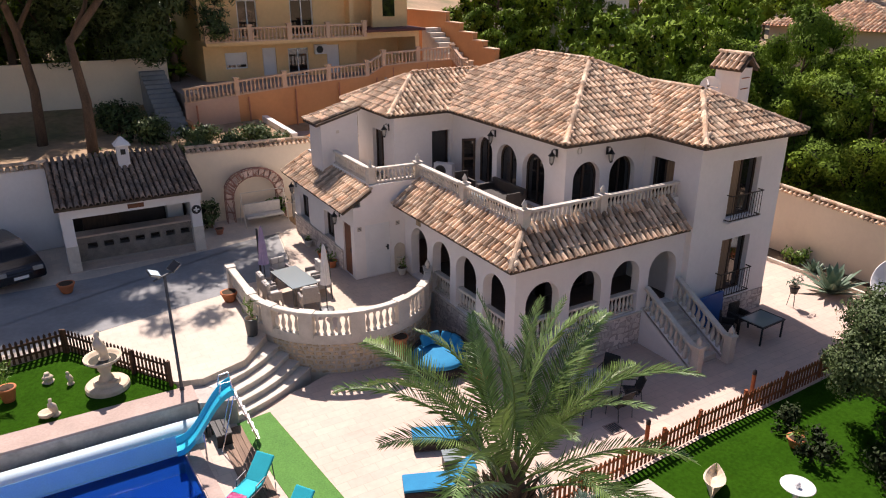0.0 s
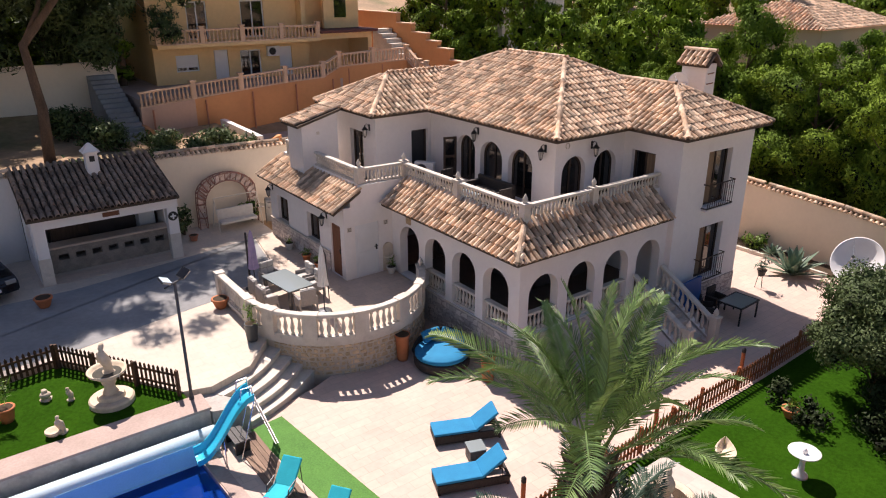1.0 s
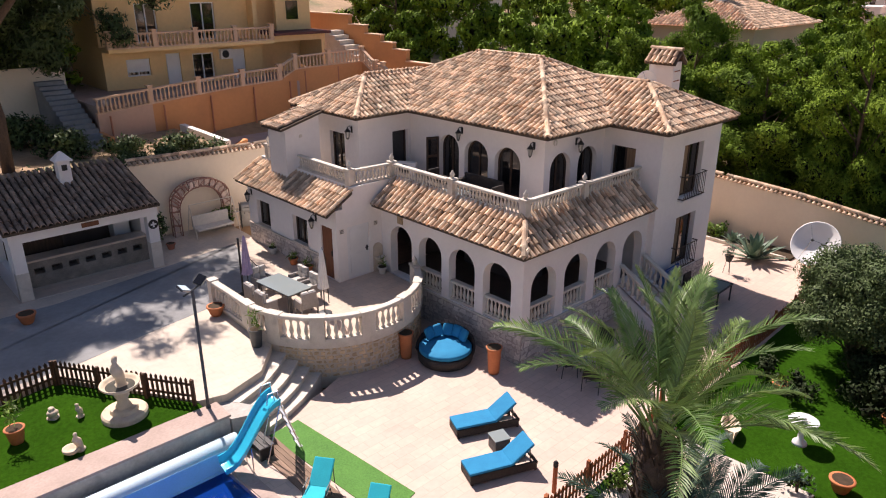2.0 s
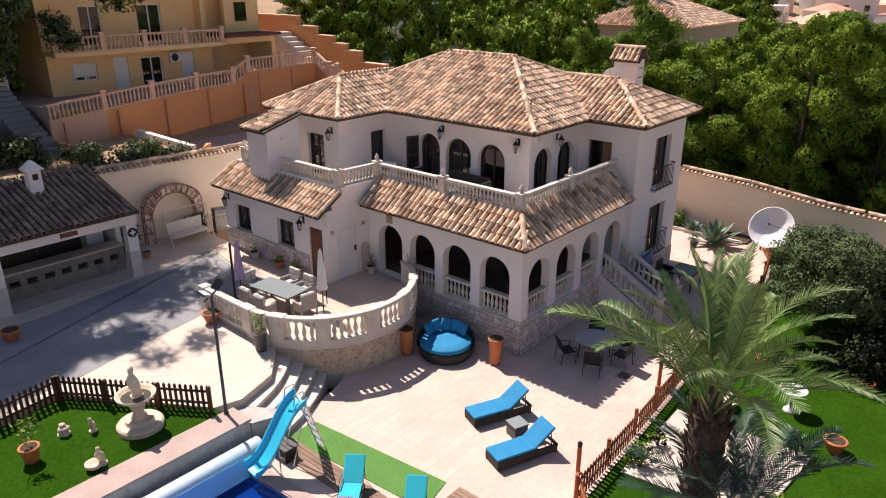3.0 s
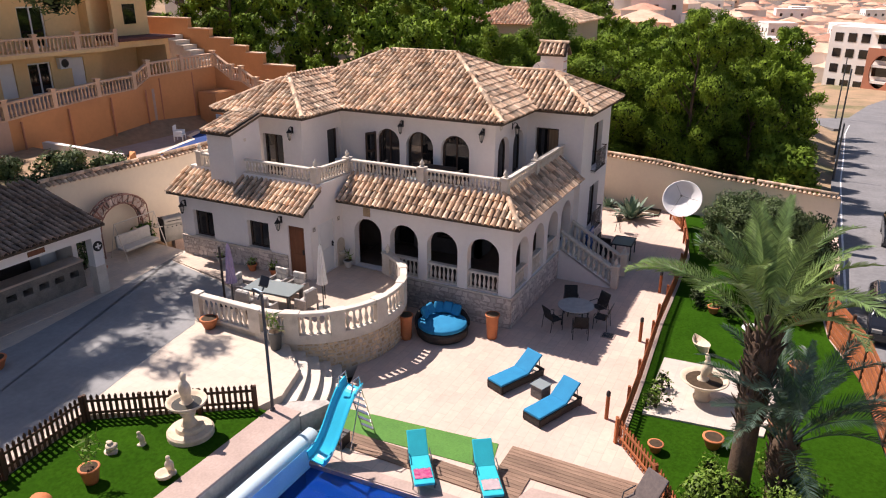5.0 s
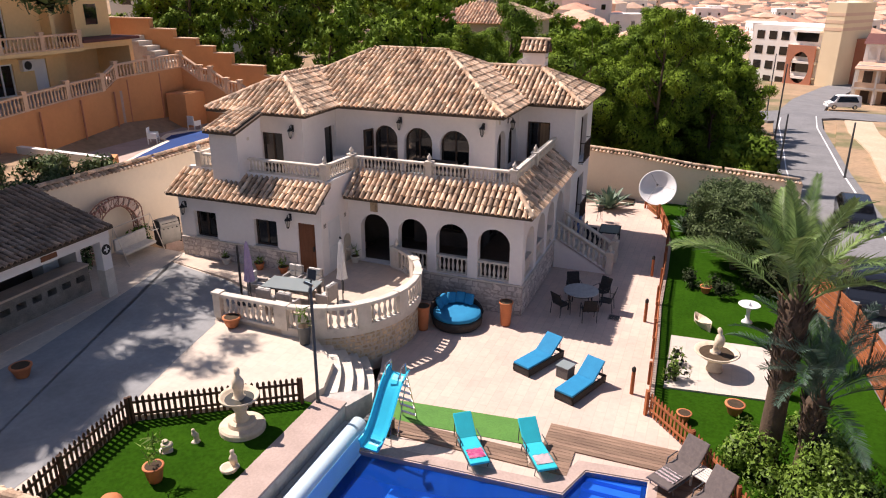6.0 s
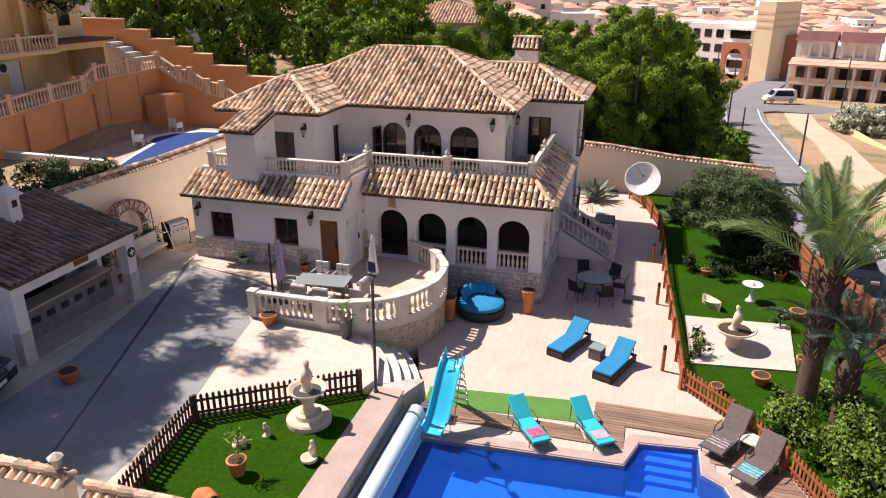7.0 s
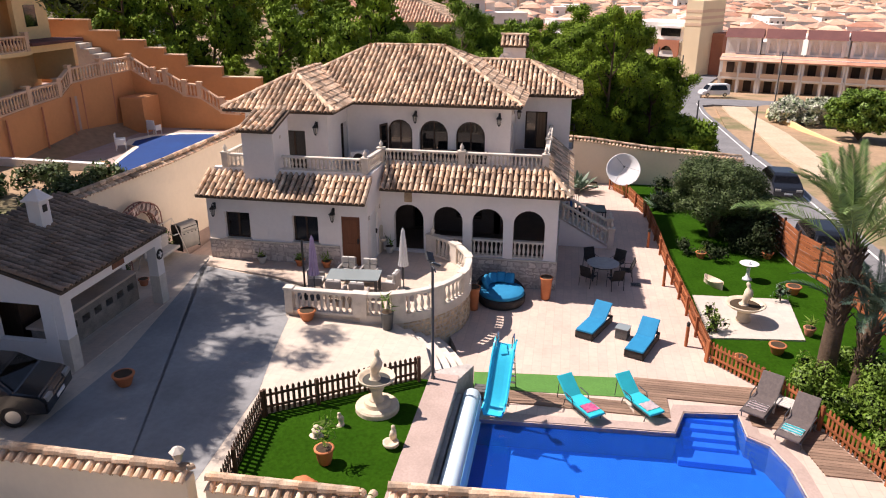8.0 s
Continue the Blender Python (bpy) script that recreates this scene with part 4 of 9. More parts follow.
# ---- roofs ----
def slope(roof, name, corners, tiles, eave0, eave1):
    """One roof slope: a bed below and its tiles. corners: plan order from the eave's first end."""
    bm = bmesh.new()
    vs = [Vector(c) for c in corners]
    up = [bm.verts.new(v) for v in vs]
    dn = [bm.verts.new(v - Vector((0, 0, 0.09))) for v in vs]
    k = len(vs)
    bm.faces.new(up)
    bm.faces.new(dn[::-1])
    for i in range(k):
        bm.faces.new((up[i], dn[i], dn[(i + 1) % k], up[(i + 1) % k]))
    part(name, bm, M_TILE_BED, roof)
    a = (vs[eave1] - vs[eave0]).normalized()
    nrm = (vs[1] - vs[0]).cross(vs[2] - vs[0]).normalized()
    if nrm.z < 0:
        nrm = -nrm
    u = nrm.cross(a).normalized()
    if u.z < 0:
        u = -u
    poly = [((v - vs[eave0]).dot(a), (v - vs[eave0]).dot(u)) for v in vs]
    tiles += tile_poses(vs[eave0], a, u, poly)


EZ = 6.92
roof = new("roof")
roof.parent = villa
tiles, caps = [], []
X0, X1, Y0, Y1 = 14.72, 23.65, 17.42, 29.3
HW = (X1 - X0) / 2
RZ = EZ + 0.455 * HW
RX = (X0 + X1) / 2
ra, rb = (RX, Y0 + HW * 0.93, RZ), (RX, Y1 - HW * 0.93, RZ)
c00, c10, c11, c01 = (X0, Y0, EZ), (X1, Y0, EZ), (X1, Y1, EZ), (X0, Y1, EZ)
slope(roof, "slope", [c01, c00, ra, rb], tiles, 0, 1)
slope(roof, "slope", [c00, c10, ra], tiles, 0, 1)
slope(roof, "slope", [c10, c11, rb, ra], tiles, 0, 1)
slope(roof, "slope", [c11, c01, rb], tiles, 0, 1)
caps += ridge_poses(c00, ra) + ridge_poses(c10, ra) + ridge_poses(c11, rb) + ridge_poses(c01, rb) + ridge_poses(ra, rb)
# south wing
A0, A1, B0 = 18.4, 23.62, 14.93
AW = (A1 - A0) / 2
AZ = EZ + 0.485 * AW
ap, aj = ((A0 + A1) / 2, B0 + AW, AZ), ((A0 + A1) / 2, Y0 + (AZ - EZ) / 0.455 * 0.93 + 0.3, AZ)
slope(roof, "slope", [(A0, B0, EZ), (A1, B0, EZ), ap], tiles, 0, 1)
slope(roof, "slope", [(A0, Y0 + 0.15, EZ), (A0, B0, EZ), ap, aj], tiles, 0, 1)
slope(roof, "slope", [(A1, B0, EZ), (A1, Y0 + 0.1, EZ), aj, ap], tiles, 0, 1)
caps += ridge_poses((A0, B0, EZ), ap) + ridge_poses((A1, B0, EZ), ap) + ridge_poses(ap, aj)
# west wing
C0, D0, D1 = 12.03, 24.88, 29.7
CW = (D1 - D0) / 2
CZ = EZ + 0.5 * CW
cp, cj = (C0 + CW * 0.97, (D0 + D1) / 2, CZ), (X0 + (CZ - EZ) / 0.455 + 0.3, (D0 + D1) / 2, CZ)
slope(roof, "slope", [(C0, D1, EZ), (C0, D0, EZ), cp], tiles, 0, 1)
slope(roof, "slope", [(C0, D0, EZ), (X0 + 0.2, D0, EZ), cj, cp], tiles, 0, 1)
slope(roof, "slope", [(X0 + 0.2, D1, EZ), (C0, D1, EZ), cp, cj], tiles, 0, 1)
caps += ridge_poses((C0, D0, EZ), cp) + ridge_poses((C0, D1, EZ), cp) + ridge_poses(cp, cj)


def under_main(p):
    x, y, z = p
    if not (X0 < x < X1 and Y0 < y < Y1):
        return False
    return z < EZ + 0.455 * min(x - X0, X1 - x, (y - Y0) / 0.93, (Y1 - y) / 0.93) - 0.12


def under_wings(p):
    x, y, z = p
    s = min(x - A0, A1 - x, y - B0)
    w = min(y - D0, D1 - y, (x - C0) / 0.97)
    return (s > 0 and y < aj[1] and z < EZ + 0.485 * s - 0.12) or (w > 0 and x < cj[0] and z < EZ + 0.5 * w - 0.12)


ROOF_TILES = [m for m in tiles + caps if not under_main(m.translation + Vector((0, 0, 0.02))) and not under_wings(m.translation + Vector((0, 0, 0.02)))]
for bx in ((X0 + 0.3, Y0 + 0.3, EZ - 0.16, X1 - 0.2, Y1 - 0.2, EZ - 0.085), (A0 + 0.25, B0 + 0.25, EZ - 0.165, A1 - 0.2, Y0 + 0.3, EZ - 0.09), (C0 + 0.25, D0 + 0.25, EZ - 0.155, X0 + 0.5, D1 - 0.25, EZ - 0.088)):
    part("eave_cornice", boxes(bx), M_RENDER, roof)

# pent roofs over the arcade
pent = new("pent_roof")
pent.parent = villa
ptiles = []
PE, PT = 4.1, 4.86
slope(pent, "slope", [(11.08, 22.78, PE), (11.08, 15.18, PE), (12.15, 16.1, PT), (12.15, 22.78, PT)], ptiles, 0, 1)
slope(pent, "slope", [(11.08, 15.18, PE), (18.5, 15.18, PE), (18.5, 16.1, PT), (12.15, 16.1, PT)], ptiles, 0, 1)
pcap = ridge_poses((11.08, 15.18, PE), (12.15, 16.1, PT))
lpent = new("pent_roof")
lpent.parent = villa
ltiles = []
slope(lpent, "slope", [(9.08, 29.72, 4.04), (9.08, 22.82, 4.04), (10.25, 22.82, 4.74), (10.25, 29.72, 4.74)], ltiles, 0, 1)

# barbecue flue and chimney
stack = new("flue_stack")
stack.parent = villa
part("shaft", prism(bmesh.new(), [(9.85, 26.62), (11.45, 26.62), (11.45, 27.9), (9.85, 27.9)], 4.1, 6.55), M_RENDER, stack)
part("shaft_head", holed(bmesh.new(), [(9.85, 6.55), (11.45, 6.55), (11.45, 6.98), (9.85, 6.57)], [], 1.28, facing("-y", 26.62)), M_RENDER, stack)
stiles = []
slope(stack, "cover", [(9.62, 28.0, 6.56), (9.62, 26.5, 6.56), (11.55, 26.5, 7.07), (11.55, 28.0, 7.07)], stiles, 0, 1)
part("vent", boxes((10.5, 26.6, 6.12, 10.62, 26.616, 6.24)), M_BAL, stack)
chim = new("chimney")
chim.parent = villa
part("shaft", boxes((23.5, 17.95, 5.0, 24.15, 19.1, 8.78)), M_RENDER, chim)
ctiles = []
slope(chim, "cover", [(23.36, 19.26, 8.74), (23.36, 17.79, 8.74), (23.82, 17.79, 9.2), (23.82, 19.26, 9.2)], ctiles, 0, 1)
slope(chim, "cover", [(24.28, 17.79, 8.74), (24.28, 19.26, 8.74), (23.82, 19.26, 9.2), (23.82, 17.79, 9.2)], ctiles, 0, 1)
ccap = ridge_poses((23.82, 17.79, 9.21), (23.82, 19.26, 9.21))
for z in (8.4, 8.0):
    part("strap", tube(bmesh.new(), [(23.6, 17.93, z), (24.0, 17.93, z + 0.02)], 0.02, 6), M_FENCE, chim)

# ---- plot walls, outdoor bar, neighbour, woods, road, town ----
def coping_wall(name, pts, thick, material, label, tile=TILE, base=None):
    """A rendered wall along plan points (x, y, foot, top) with a ridge of clay tiles on it."""
    w = thing(name, label, "wall", kind="structure")
    for (x0, y0, f0, t0), (x1, y1, f1, t1) in zip(pts, pts[1:]):
        d = Vector((x1 - x0, y1 - y0, 0))
        s = Vector((d.y, -d.x, 0)).normalized() * thick / 2
        bm = bmesh.new()
        vs = [[bm.verts.new((x + s.x * k, y + s.y * k, z)) for k, z in ((-1, f), (1, f), (1, t), (-1, t))] for x, y, f, t in ((x0, y0, f0, t0), (x1, y1, f1, t1))]
        for i in range(4):
            bm.faces.new((vs[0][i], vs[0][(i + 1) % 4], vs[1][(i + 1) % 4], vs[1][i]))
        bm.faces.new(vs[0][::-1])
        bm.faces.new(vs[1])
        part("wall", bm, material, w)
        a, b = Vector((x0, y0, t0)), Vector((x1, y1, t1))
        n = int((b - a).length / 0.215)
        al = (b - a).normalized()
        sn = s.normalized()
        for i in range(n):
            p = a.lerp(b, (i + 0.5) / n)
            for side in (1, -1):
                o = p + sn * side * (thick / 2 + 0.1)
                u = (-sn * side + Vector((0, 0, 0.45))).normalized()
                x = u.cross(Vector((0, 0, 1))).normalized()
                nz = x.cross(u)
                if nz.z < 0:
                    x, nz = -x, -nz
                L = (thick / 2 + 0.12) / 0.4
                shared("tile", tile, w, Matrix(((x.x, u.x * L, nz.x, o.x), (x.y, u.y * L, nz.y, o.y), (x.z, u.z * L, nz.z, o.z + 0.0), (0, 0, 0, 1))))
        for m in ridge_poses(a + Vector((0, 0, 0.14)), b + Vector((0, 0, 0.14)), 0.38):
            shared("ridge_tile", tile, w, m)
    return w


coping_wall("wall_north", [(5.6, 32.4, 1.0, 4.7), (11.5, 32.4, 1.0, 4.55), (26.5, 32.4, 0.0, 4.55)], 0.28, M_CREAM, "cream rendered plot wall topped with clay tiles")
coping_wall("wall_north_west", [(-9.0, 32.4, 1.0, 4.75), (0.2, 32.4, 1.0, 4.8)], 0.28, M_RENDER, "white rendered plot wall topped with clay tiles")
coping_wall("wall_east", [(29.0, 20.0, -0.5, 2.95), (29.0, 17.5, -0.5, 2.8), (29.0, 14.0, -0.5, 2.6), (29.0, 10.5, -0.5, 2.2), (29.0, 8.8, -0.8, 2.1), (29.0, 4.8, -1.2, 1.85)], 0.25, M_CREAM, "cream rendered plot wall stepping down beside the road")
coping_wall("wall_street", [(-5.2, 33.0, 0.5, 2.85), (-5.2, 22.3, 0.5, 2.85)], 0.3, M_CREAM, "cream street wall with pale clay tile coping")
coping_wall("wall_street_pool", [(-5.0, 18.35, 0.0, 2.82), (-4.75, 14.8, 0.0, 2.8), (-4.4, 9.0, 0.0, 2.75)], 0.3, M_CREAM, "cream street wall with pale clay tile coping behind the pool")
coping_wall("wall_street_lawn", [(-5.1, 22.0, 0.3, 2.62), (-5.0, 18.6, 0.3, 2.6)], 0.26, M_CREAM, "lower cream street wall beside the raised lawn")
tagged(part("planting_kerb", boxes((27.6, 13.6, 0, 27.75, 19.5, 0.16), bevel=0.02), M_BAL), "low pale kerb of the planting bed", "kerb", kind="structure")
tagged(part("planting_bed", boxes((27.75, 13.4, 0, 28.87, 19.5, 0.1)), M_SOIL), "dark soil of the planting bed by the wall", "soil", kind="structure")


def needle_mesh(name, clumps, material, seed, size=0.3, per=110, flat=0.75, long=1.0, width=0.16, inner=0):
    """Foliage: many small blades lying over clumps (x, y, z, r), shaded as soft tufts; one mesh."""
    rng = np.random.default_rng(seed)
    V, N = [], []

    def unit(a):
        return a / np.linalg.norm(a, axis=1)[:, None]

    for x, y, z, r in clumps:
        m = int(per * (r / 0.9) ** 1.6)
        d = unit(rng.normal(size=(m, 3)))
        lump = 1 + 0.16 * np.sin(d[:, :1] * 5 + seed + x) * np.cos(d[:, 1:2] * 6 + y)
        p = np.array([x, y, z]) + d * np.array([1, 1, flat]) * r * lump * (0.5 + 0.6 * rng.random((m, 1)) ** 0.6)
        n = unit(d * np.array([1, 1, 1 / flat]) + rng.normal(size=(m, 3)) * 0.3)
        t = rng.normal(size=(m, 3)) + np.array([0, 0, 0.5])
        t = unit(t - n * np.sum(t * n, axis=1)[:, None] * 0.7)
        s = unit(np.cross(t, n + rng.normal(size=(m, 3)) * 0.25))
        L = size * rng.uniform(0.6, 1.35, (m, 1))
        V.append(np.stack([p - s * L * width, p + s * L * width, p + t * L * long], 1).reshape(-1, 3))
        N.append(np.repeat(n, 3, axis=0))
    n_out = sum(len(v) for v in V) // 3
    # dark blades at each clump's core, put in for shade between the leaves
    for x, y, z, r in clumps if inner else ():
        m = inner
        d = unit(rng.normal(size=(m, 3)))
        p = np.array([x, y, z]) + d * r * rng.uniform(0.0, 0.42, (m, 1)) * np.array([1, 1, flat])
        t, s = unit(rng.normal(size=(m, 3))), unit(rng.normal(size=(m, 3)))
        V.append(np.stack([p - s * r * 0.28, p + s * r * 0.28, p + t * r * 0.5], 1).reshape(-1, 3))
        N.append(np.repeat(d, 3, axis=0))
    V, N = np.concatenate(V), np.concatenate(N)
    me = bpy.data.meshes.new(name)
    me.from_pydata(V.tolist(), [], [(i, i + 1, i + 2) for i in range(0, len(V), 3)])
    me.materials.append(material)
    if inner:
        me.materials.append(M_CORESHADE)
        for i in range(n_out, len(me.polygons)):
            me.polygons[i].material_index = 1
    me.polygons.foreach_set("use_smooth", [True] * len(me.polygons))
    me.normals_split_custom_set_from_vertices(N.tolist())
    return me


def pine_parts(seed, height, spread, bare, clump_n, per, needle=0.34):
    """Trunk with limbs, and a crown of needle clumps carried on the limbs' ends."""
    rng = random.Random(seed)
    bm = bmesh.new()
    lean = (rng.uniform(-0.08, 0.08), rng.uniform(-0.08, 0.08))
    spine = [(lean[0] * z + 0.12 * math.sin(z * 0.9 + seed), lean[1] * z + 0.12 * math.cos(z * 0.7 + seed), z) for z in np.linspace(-0.4, height * 0.86, 9)]
    tube(bm, spine, 0.2 * height / 10 + 0.04, 8, 0.05)
    clumps = []
    for i in range(clump_n):
        f = (i + rng.random()) / clump_n
        z = height * (bare + (1 - bare) * f)
        prof = math.sin(math.pi * min(1, 0.16 + 0.84 * f) ** 1.9)
        reach = spread * (0.25 + 0.75 * prof) * rng.uniform(0.35, 1.0)
        a = rng.uniform(0, 2 * math.pi)
        k = min(8, int(8 * z / (height * 0.86)))
        base = Vector(spine[max(1, k - 1)])
        tip = Vector((lean[0] * z + reach * math.cos(a), lean[1] * z + reach * math.sin(a), z + rng.uniform(-0.3, 0.3)))
        if i % 2 == 0:
            mid = base.lerp(tip, 0.5) - Vector((0, 0, 0.15))
            tube(bm, [base, mid, tip], 0.055, 5, 0.015)
        r = rng.uniform(0.6, 1.2) * spread / 3.2 * (1.15 - 0.3 * f)
        clumps.append((*tip, r))
        clumps.append((tip.x + rng.uniform(-1, 1) * r, tip.y + rng.uniform(-1, 1) * r, tip.z + rng.uniform(0.1, 0.7) * r, r * rng.uniform(0.45, 0.75)))
    return mesh_of(bm, M_BARK, True), needle_mesh("crown", clumps, M_LEAF, seed, needle, per, 0.62, width=0.3, inner=26)


def plant_thing(name, label, category, meshes, m, group=""):
    t = thing(name, label, category, m, group)
    for nm, me in meshes:
        shared(nm, me, t, Matrix())
    return t


FAR_PINES = [pine_parts(s, h, w, b, c, per) for s, h, w, b, c, per in ((1, 10.0, 3.6, 0.14, 36, 170), (2, 9.0, 3.4, 0.1, 36, 170), (3, 11.5, 3.8, 0.2, 40, 170), (4, 7.5, 3.0, 0.06, 32, 170))]
PINES = [pine_parts(s, h, w, b, c, per, 0.15) for s, h, w, b, c, per in ((11, 10.0, 3.6, 0.12, 38, 850), (12, 9.0, 3.4, 0.1, 36, 850), (13, 11.5, 3.8, 0.16, 42, 850), (14, 7.5, 3.0, 0.06, 32, 850))]
first = [plant_thing("pine_tree", "tall green pine with a dense rounded crown on the wooded slope", "tree", [("trunk", t), ("crown", c)], pose(36 + 5 * i, 14, land(36 + 5 * i, 14)), "pines of the wood") for i, (t, c) in enumerate(PINES)]
far = [plant_thing("pine_tree", "green pine in the wood behind the plot", "tree", [("trunk", t), ("crown", c)], pose(60 + 6 * i, 20 + 6 * i, land(60 + 6 * i, 20 + 6 * i)), "pines of the wood") for i, (t, c) in enumerate(FAR_PINES)]
rng = random.Random(21)
spots = [(33.0, 17.5, 2, 0.95), (32.2, 13.2, 2, 0.95), (31.3, 24.5, 0, 0.95), (38.5, 18.5, 2, 0.88), (40, 12.0, 0, 0.95), (35, 23, 0, 0.95), (44, 14.0, 0, 0.9), (46, 10.8, 1, 0.8), (30.5, 31, 1, 1.0), (35.5, 30, 0, 0.95), (33, 36, 3, 1.0), (39, 26, 1, 1.0), (41, 36, 1, 0.9), (31.5, 9.2, 3, 0.5), (29.8, 43, 3, 0.7), (31.8, 47, 0, 0.85), (35, 42, 1, 1.0), (49, 17, 0, 0.8), (52, 12, 1, 0.75), (33, 52, 1, 0.9), (38, 50, 0, 1.0), (30.5, 38.5, 3, 0.62), (35.4, 9.8, 1, 0.76), (36.2, 14.2, 1, 1.0), (39.2, 9.0, 3, 0.88), (42.6, 8.8, 3, 0.8), (46.2, 8.5, 3, 0.72), (50, 8.4, 3, 0.62), (32.2, 20.8, 3, 1.1), (36.4, 20.6, 1, 0.95), (42.5, 21.5, 3, 1.15), (40.5, 30.5, 1, 0.95), (43.5, 26, 3, 1.1), (46.5, 21, 3, 1.15), (34.2, 27, 1, 1.0), (48, 24.4, 3, 0.95), (51.5, 21.5, 3, 1.1), (53.5, 9.4, 1, 0.85), (57.5, 9.6, 1, 0.92), (62, 9.8, 0, 0.88), (67.5, 10.2, 0, 0.92), (74, 10.8, 0, 0.95), (56, 14.5, 1, 0.8), (63, 15, 0, 0.75), (70, 16, 1, 0.8), (79, 14, 0, 0.7)]
while len(spots) < 96:
    x, y = rng.uniform(40, 125), rng.uniform(11, 100)
    if y < 10 + (x - 40) * 0.12 or (40 < x < 61 and 19 < y < 36) or (x > 80 and y < 26) or (44 < x < 58 and y > 52):
        continue
    if min((x - a) ** 2 + (y - b) ** 2 for a, b, *_ in spots) < 21:
        continue
    spots.append((x, y, rng.randrange(4), rng.uniform(0.8, 1.1)))
for x, y, k, s in spots:
    t = copy_thing((first if x < 42 and y < 28 else far)[k], pose(x, y, land(x, y) - 0.2, 0, 0, rng.uniform(0, 360)))
    t.scale = (s * rng.uniform(0.72, 0.98), s * rng.uniform(0.72, 0.98), s * rng.uniform(0.85, 1.2))

# tall old pines on the terrace behind the bar, which shade the drive; crown clumps are left out over these patches (x,
# y, half widths on the drive), placed to fit the sunlit spots in the camera's view
LIT_PATCHES = [(2.5, 25.9, 1.5, 0.7), (8.4, 28.6, 1.3, 0.9), (-0.6, 27.3, 0.7, 0.5), (0.6, 24.0, 1.4, 0.7), (3.8, 23.9, 1.9, 0.8), (4.9, 24.8, 1.3, 0.8)]


def tall_pine(x, y, z, height, spread, seed, fork=True, shift=(0, 0), low=0.0):
    rng = random.Random(seed)
    t = thing("pine_tree", "tall old pine with a bare forked trunk behind the bar", "tree", pose(x, y, z), "old pines")
    bm = bmesh.new()
    top = Vector((shift[0], shift[1], height * 0.75))
    spine = [Vector((0, 0, -0.5)), Vector((0.15, 0.05, height * 0.2)), Vector((-0.1, 0.1, height * 0.42)), top * 0.85, top]
    tube(bm, spine, 0.27, 9, 0.1)
    if fork:
        tube(bm, [spine[2], spine[2] + Vector((0.9, 0.4, height * 0.12)), spine[2] + Vector((1.6, 1.0, height * 0.3))], 0.13, 7, 0.06)
    clumps = []
    for i in range(int(44 * spread / 3)):
        a, f = rng.uniform(0, 6.283), rng.random() ** 0.5
        tip = Vector((shift[0] + spread * f * math.cos(a), shift[1] + spread * f * math.sin(a), height * (0.98 - 0.28 * f * f) + rng.uniform(-1.3, 0.4) - low * height * rng.random()))
        if i % 2 == 0:
            tube(bm, [spine[3], spine[3].lerp(tip, 0.5) + Vector((0, 0, 0.2)), tip], 0.06, 5, 0.02)
        r = rng.uniform(0.6, 1.1)
        second = (tip.x + rng.uniform(-1, 1), tip.y + rng.uniform(-1, 1), tip.z + rng.uniform(-0.4, 0.4), r * 0.75)
        for c in ((*tip, r), second):
            # skip clumps whose shadow would land on a patch kept lit for the view
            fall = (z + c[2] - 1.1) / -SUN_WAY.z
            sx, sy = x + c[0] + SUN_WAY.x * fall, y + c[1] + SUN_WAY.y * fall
            if not any(math.hypot((sx - gx) / ga, (sy - gy) / gb) < 1 for gx, gy, ga, gb in LIT_PATCHES):
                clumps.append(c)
    part("trunk", bm, M_BARK, t, smooth=True)
    shared("crown", needle_mesh("crown", clumps, M_LEAFDK, seed, 0.3, 300, inner=14), t, Matrix())


UP = 4.3
# crown width and shift chosen to lay shade on the drive as the camera sees it
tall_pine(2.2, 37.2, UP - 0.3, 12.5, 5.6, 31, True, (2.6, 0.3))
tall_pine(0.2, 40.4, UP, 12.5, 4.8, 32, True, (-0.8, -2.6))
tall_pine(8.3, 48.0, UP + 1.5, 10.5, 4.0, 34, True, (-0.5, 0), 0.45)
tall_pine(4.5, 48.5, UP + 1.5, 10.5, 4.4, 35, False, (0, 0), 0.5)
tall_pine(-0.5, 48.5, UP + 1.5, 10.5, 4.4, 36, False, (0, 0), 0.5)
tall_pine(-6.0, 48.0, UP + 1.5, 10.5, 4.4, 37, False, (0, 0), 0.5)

for x, y, k, s in ((-9, 50, 0, 0.7), (-5.5, 51, 1, 0.75), (-2, 50.5, 3, 0.9), (1.5, 51, 1, 0.75), (5, 52, 0, 0.7), (8, 50.5, 3, 0.8), (-12, 54, 2, 0.8), (-7, 57, 0, 0.9), (-1, 57, 2, 0.9), (5, 58, 1, 0.9), (9.5, 56, 0, 0.85), (-14, 47, 1, 0.8)):
    t = copy_thing(far[k], pose(x, y, land(x, y) - 1.0, 0, 0, 40 * x))
    t.scale = (s * 1.15, s * 1.15, s)
# garden terrace behind the bar
tagged(part("terrace_garden", boxes((-14, 32.7, -1, 11.6, 46.0, 4.1)), M_EARTH), "brown earth terrace under the old pines", "ground", kind="structure")
tagged(part("garden_path", boxes((-14, 43.6, 4.1, 5.6, 45.0, 4.2)), M_CONC), "pale concrete path along the garden terrace", "path", kind="structure")
tagged(part("terrace_edge", prism(bmesh.new(), [(11.45, 35.2), (11.75, 35.2), (11.9, 40.9), (11.6, 40.9)], 3.0, 4.45), M_RENDER), "low white edge wall of the garden terrace", "wall", kind="structure")
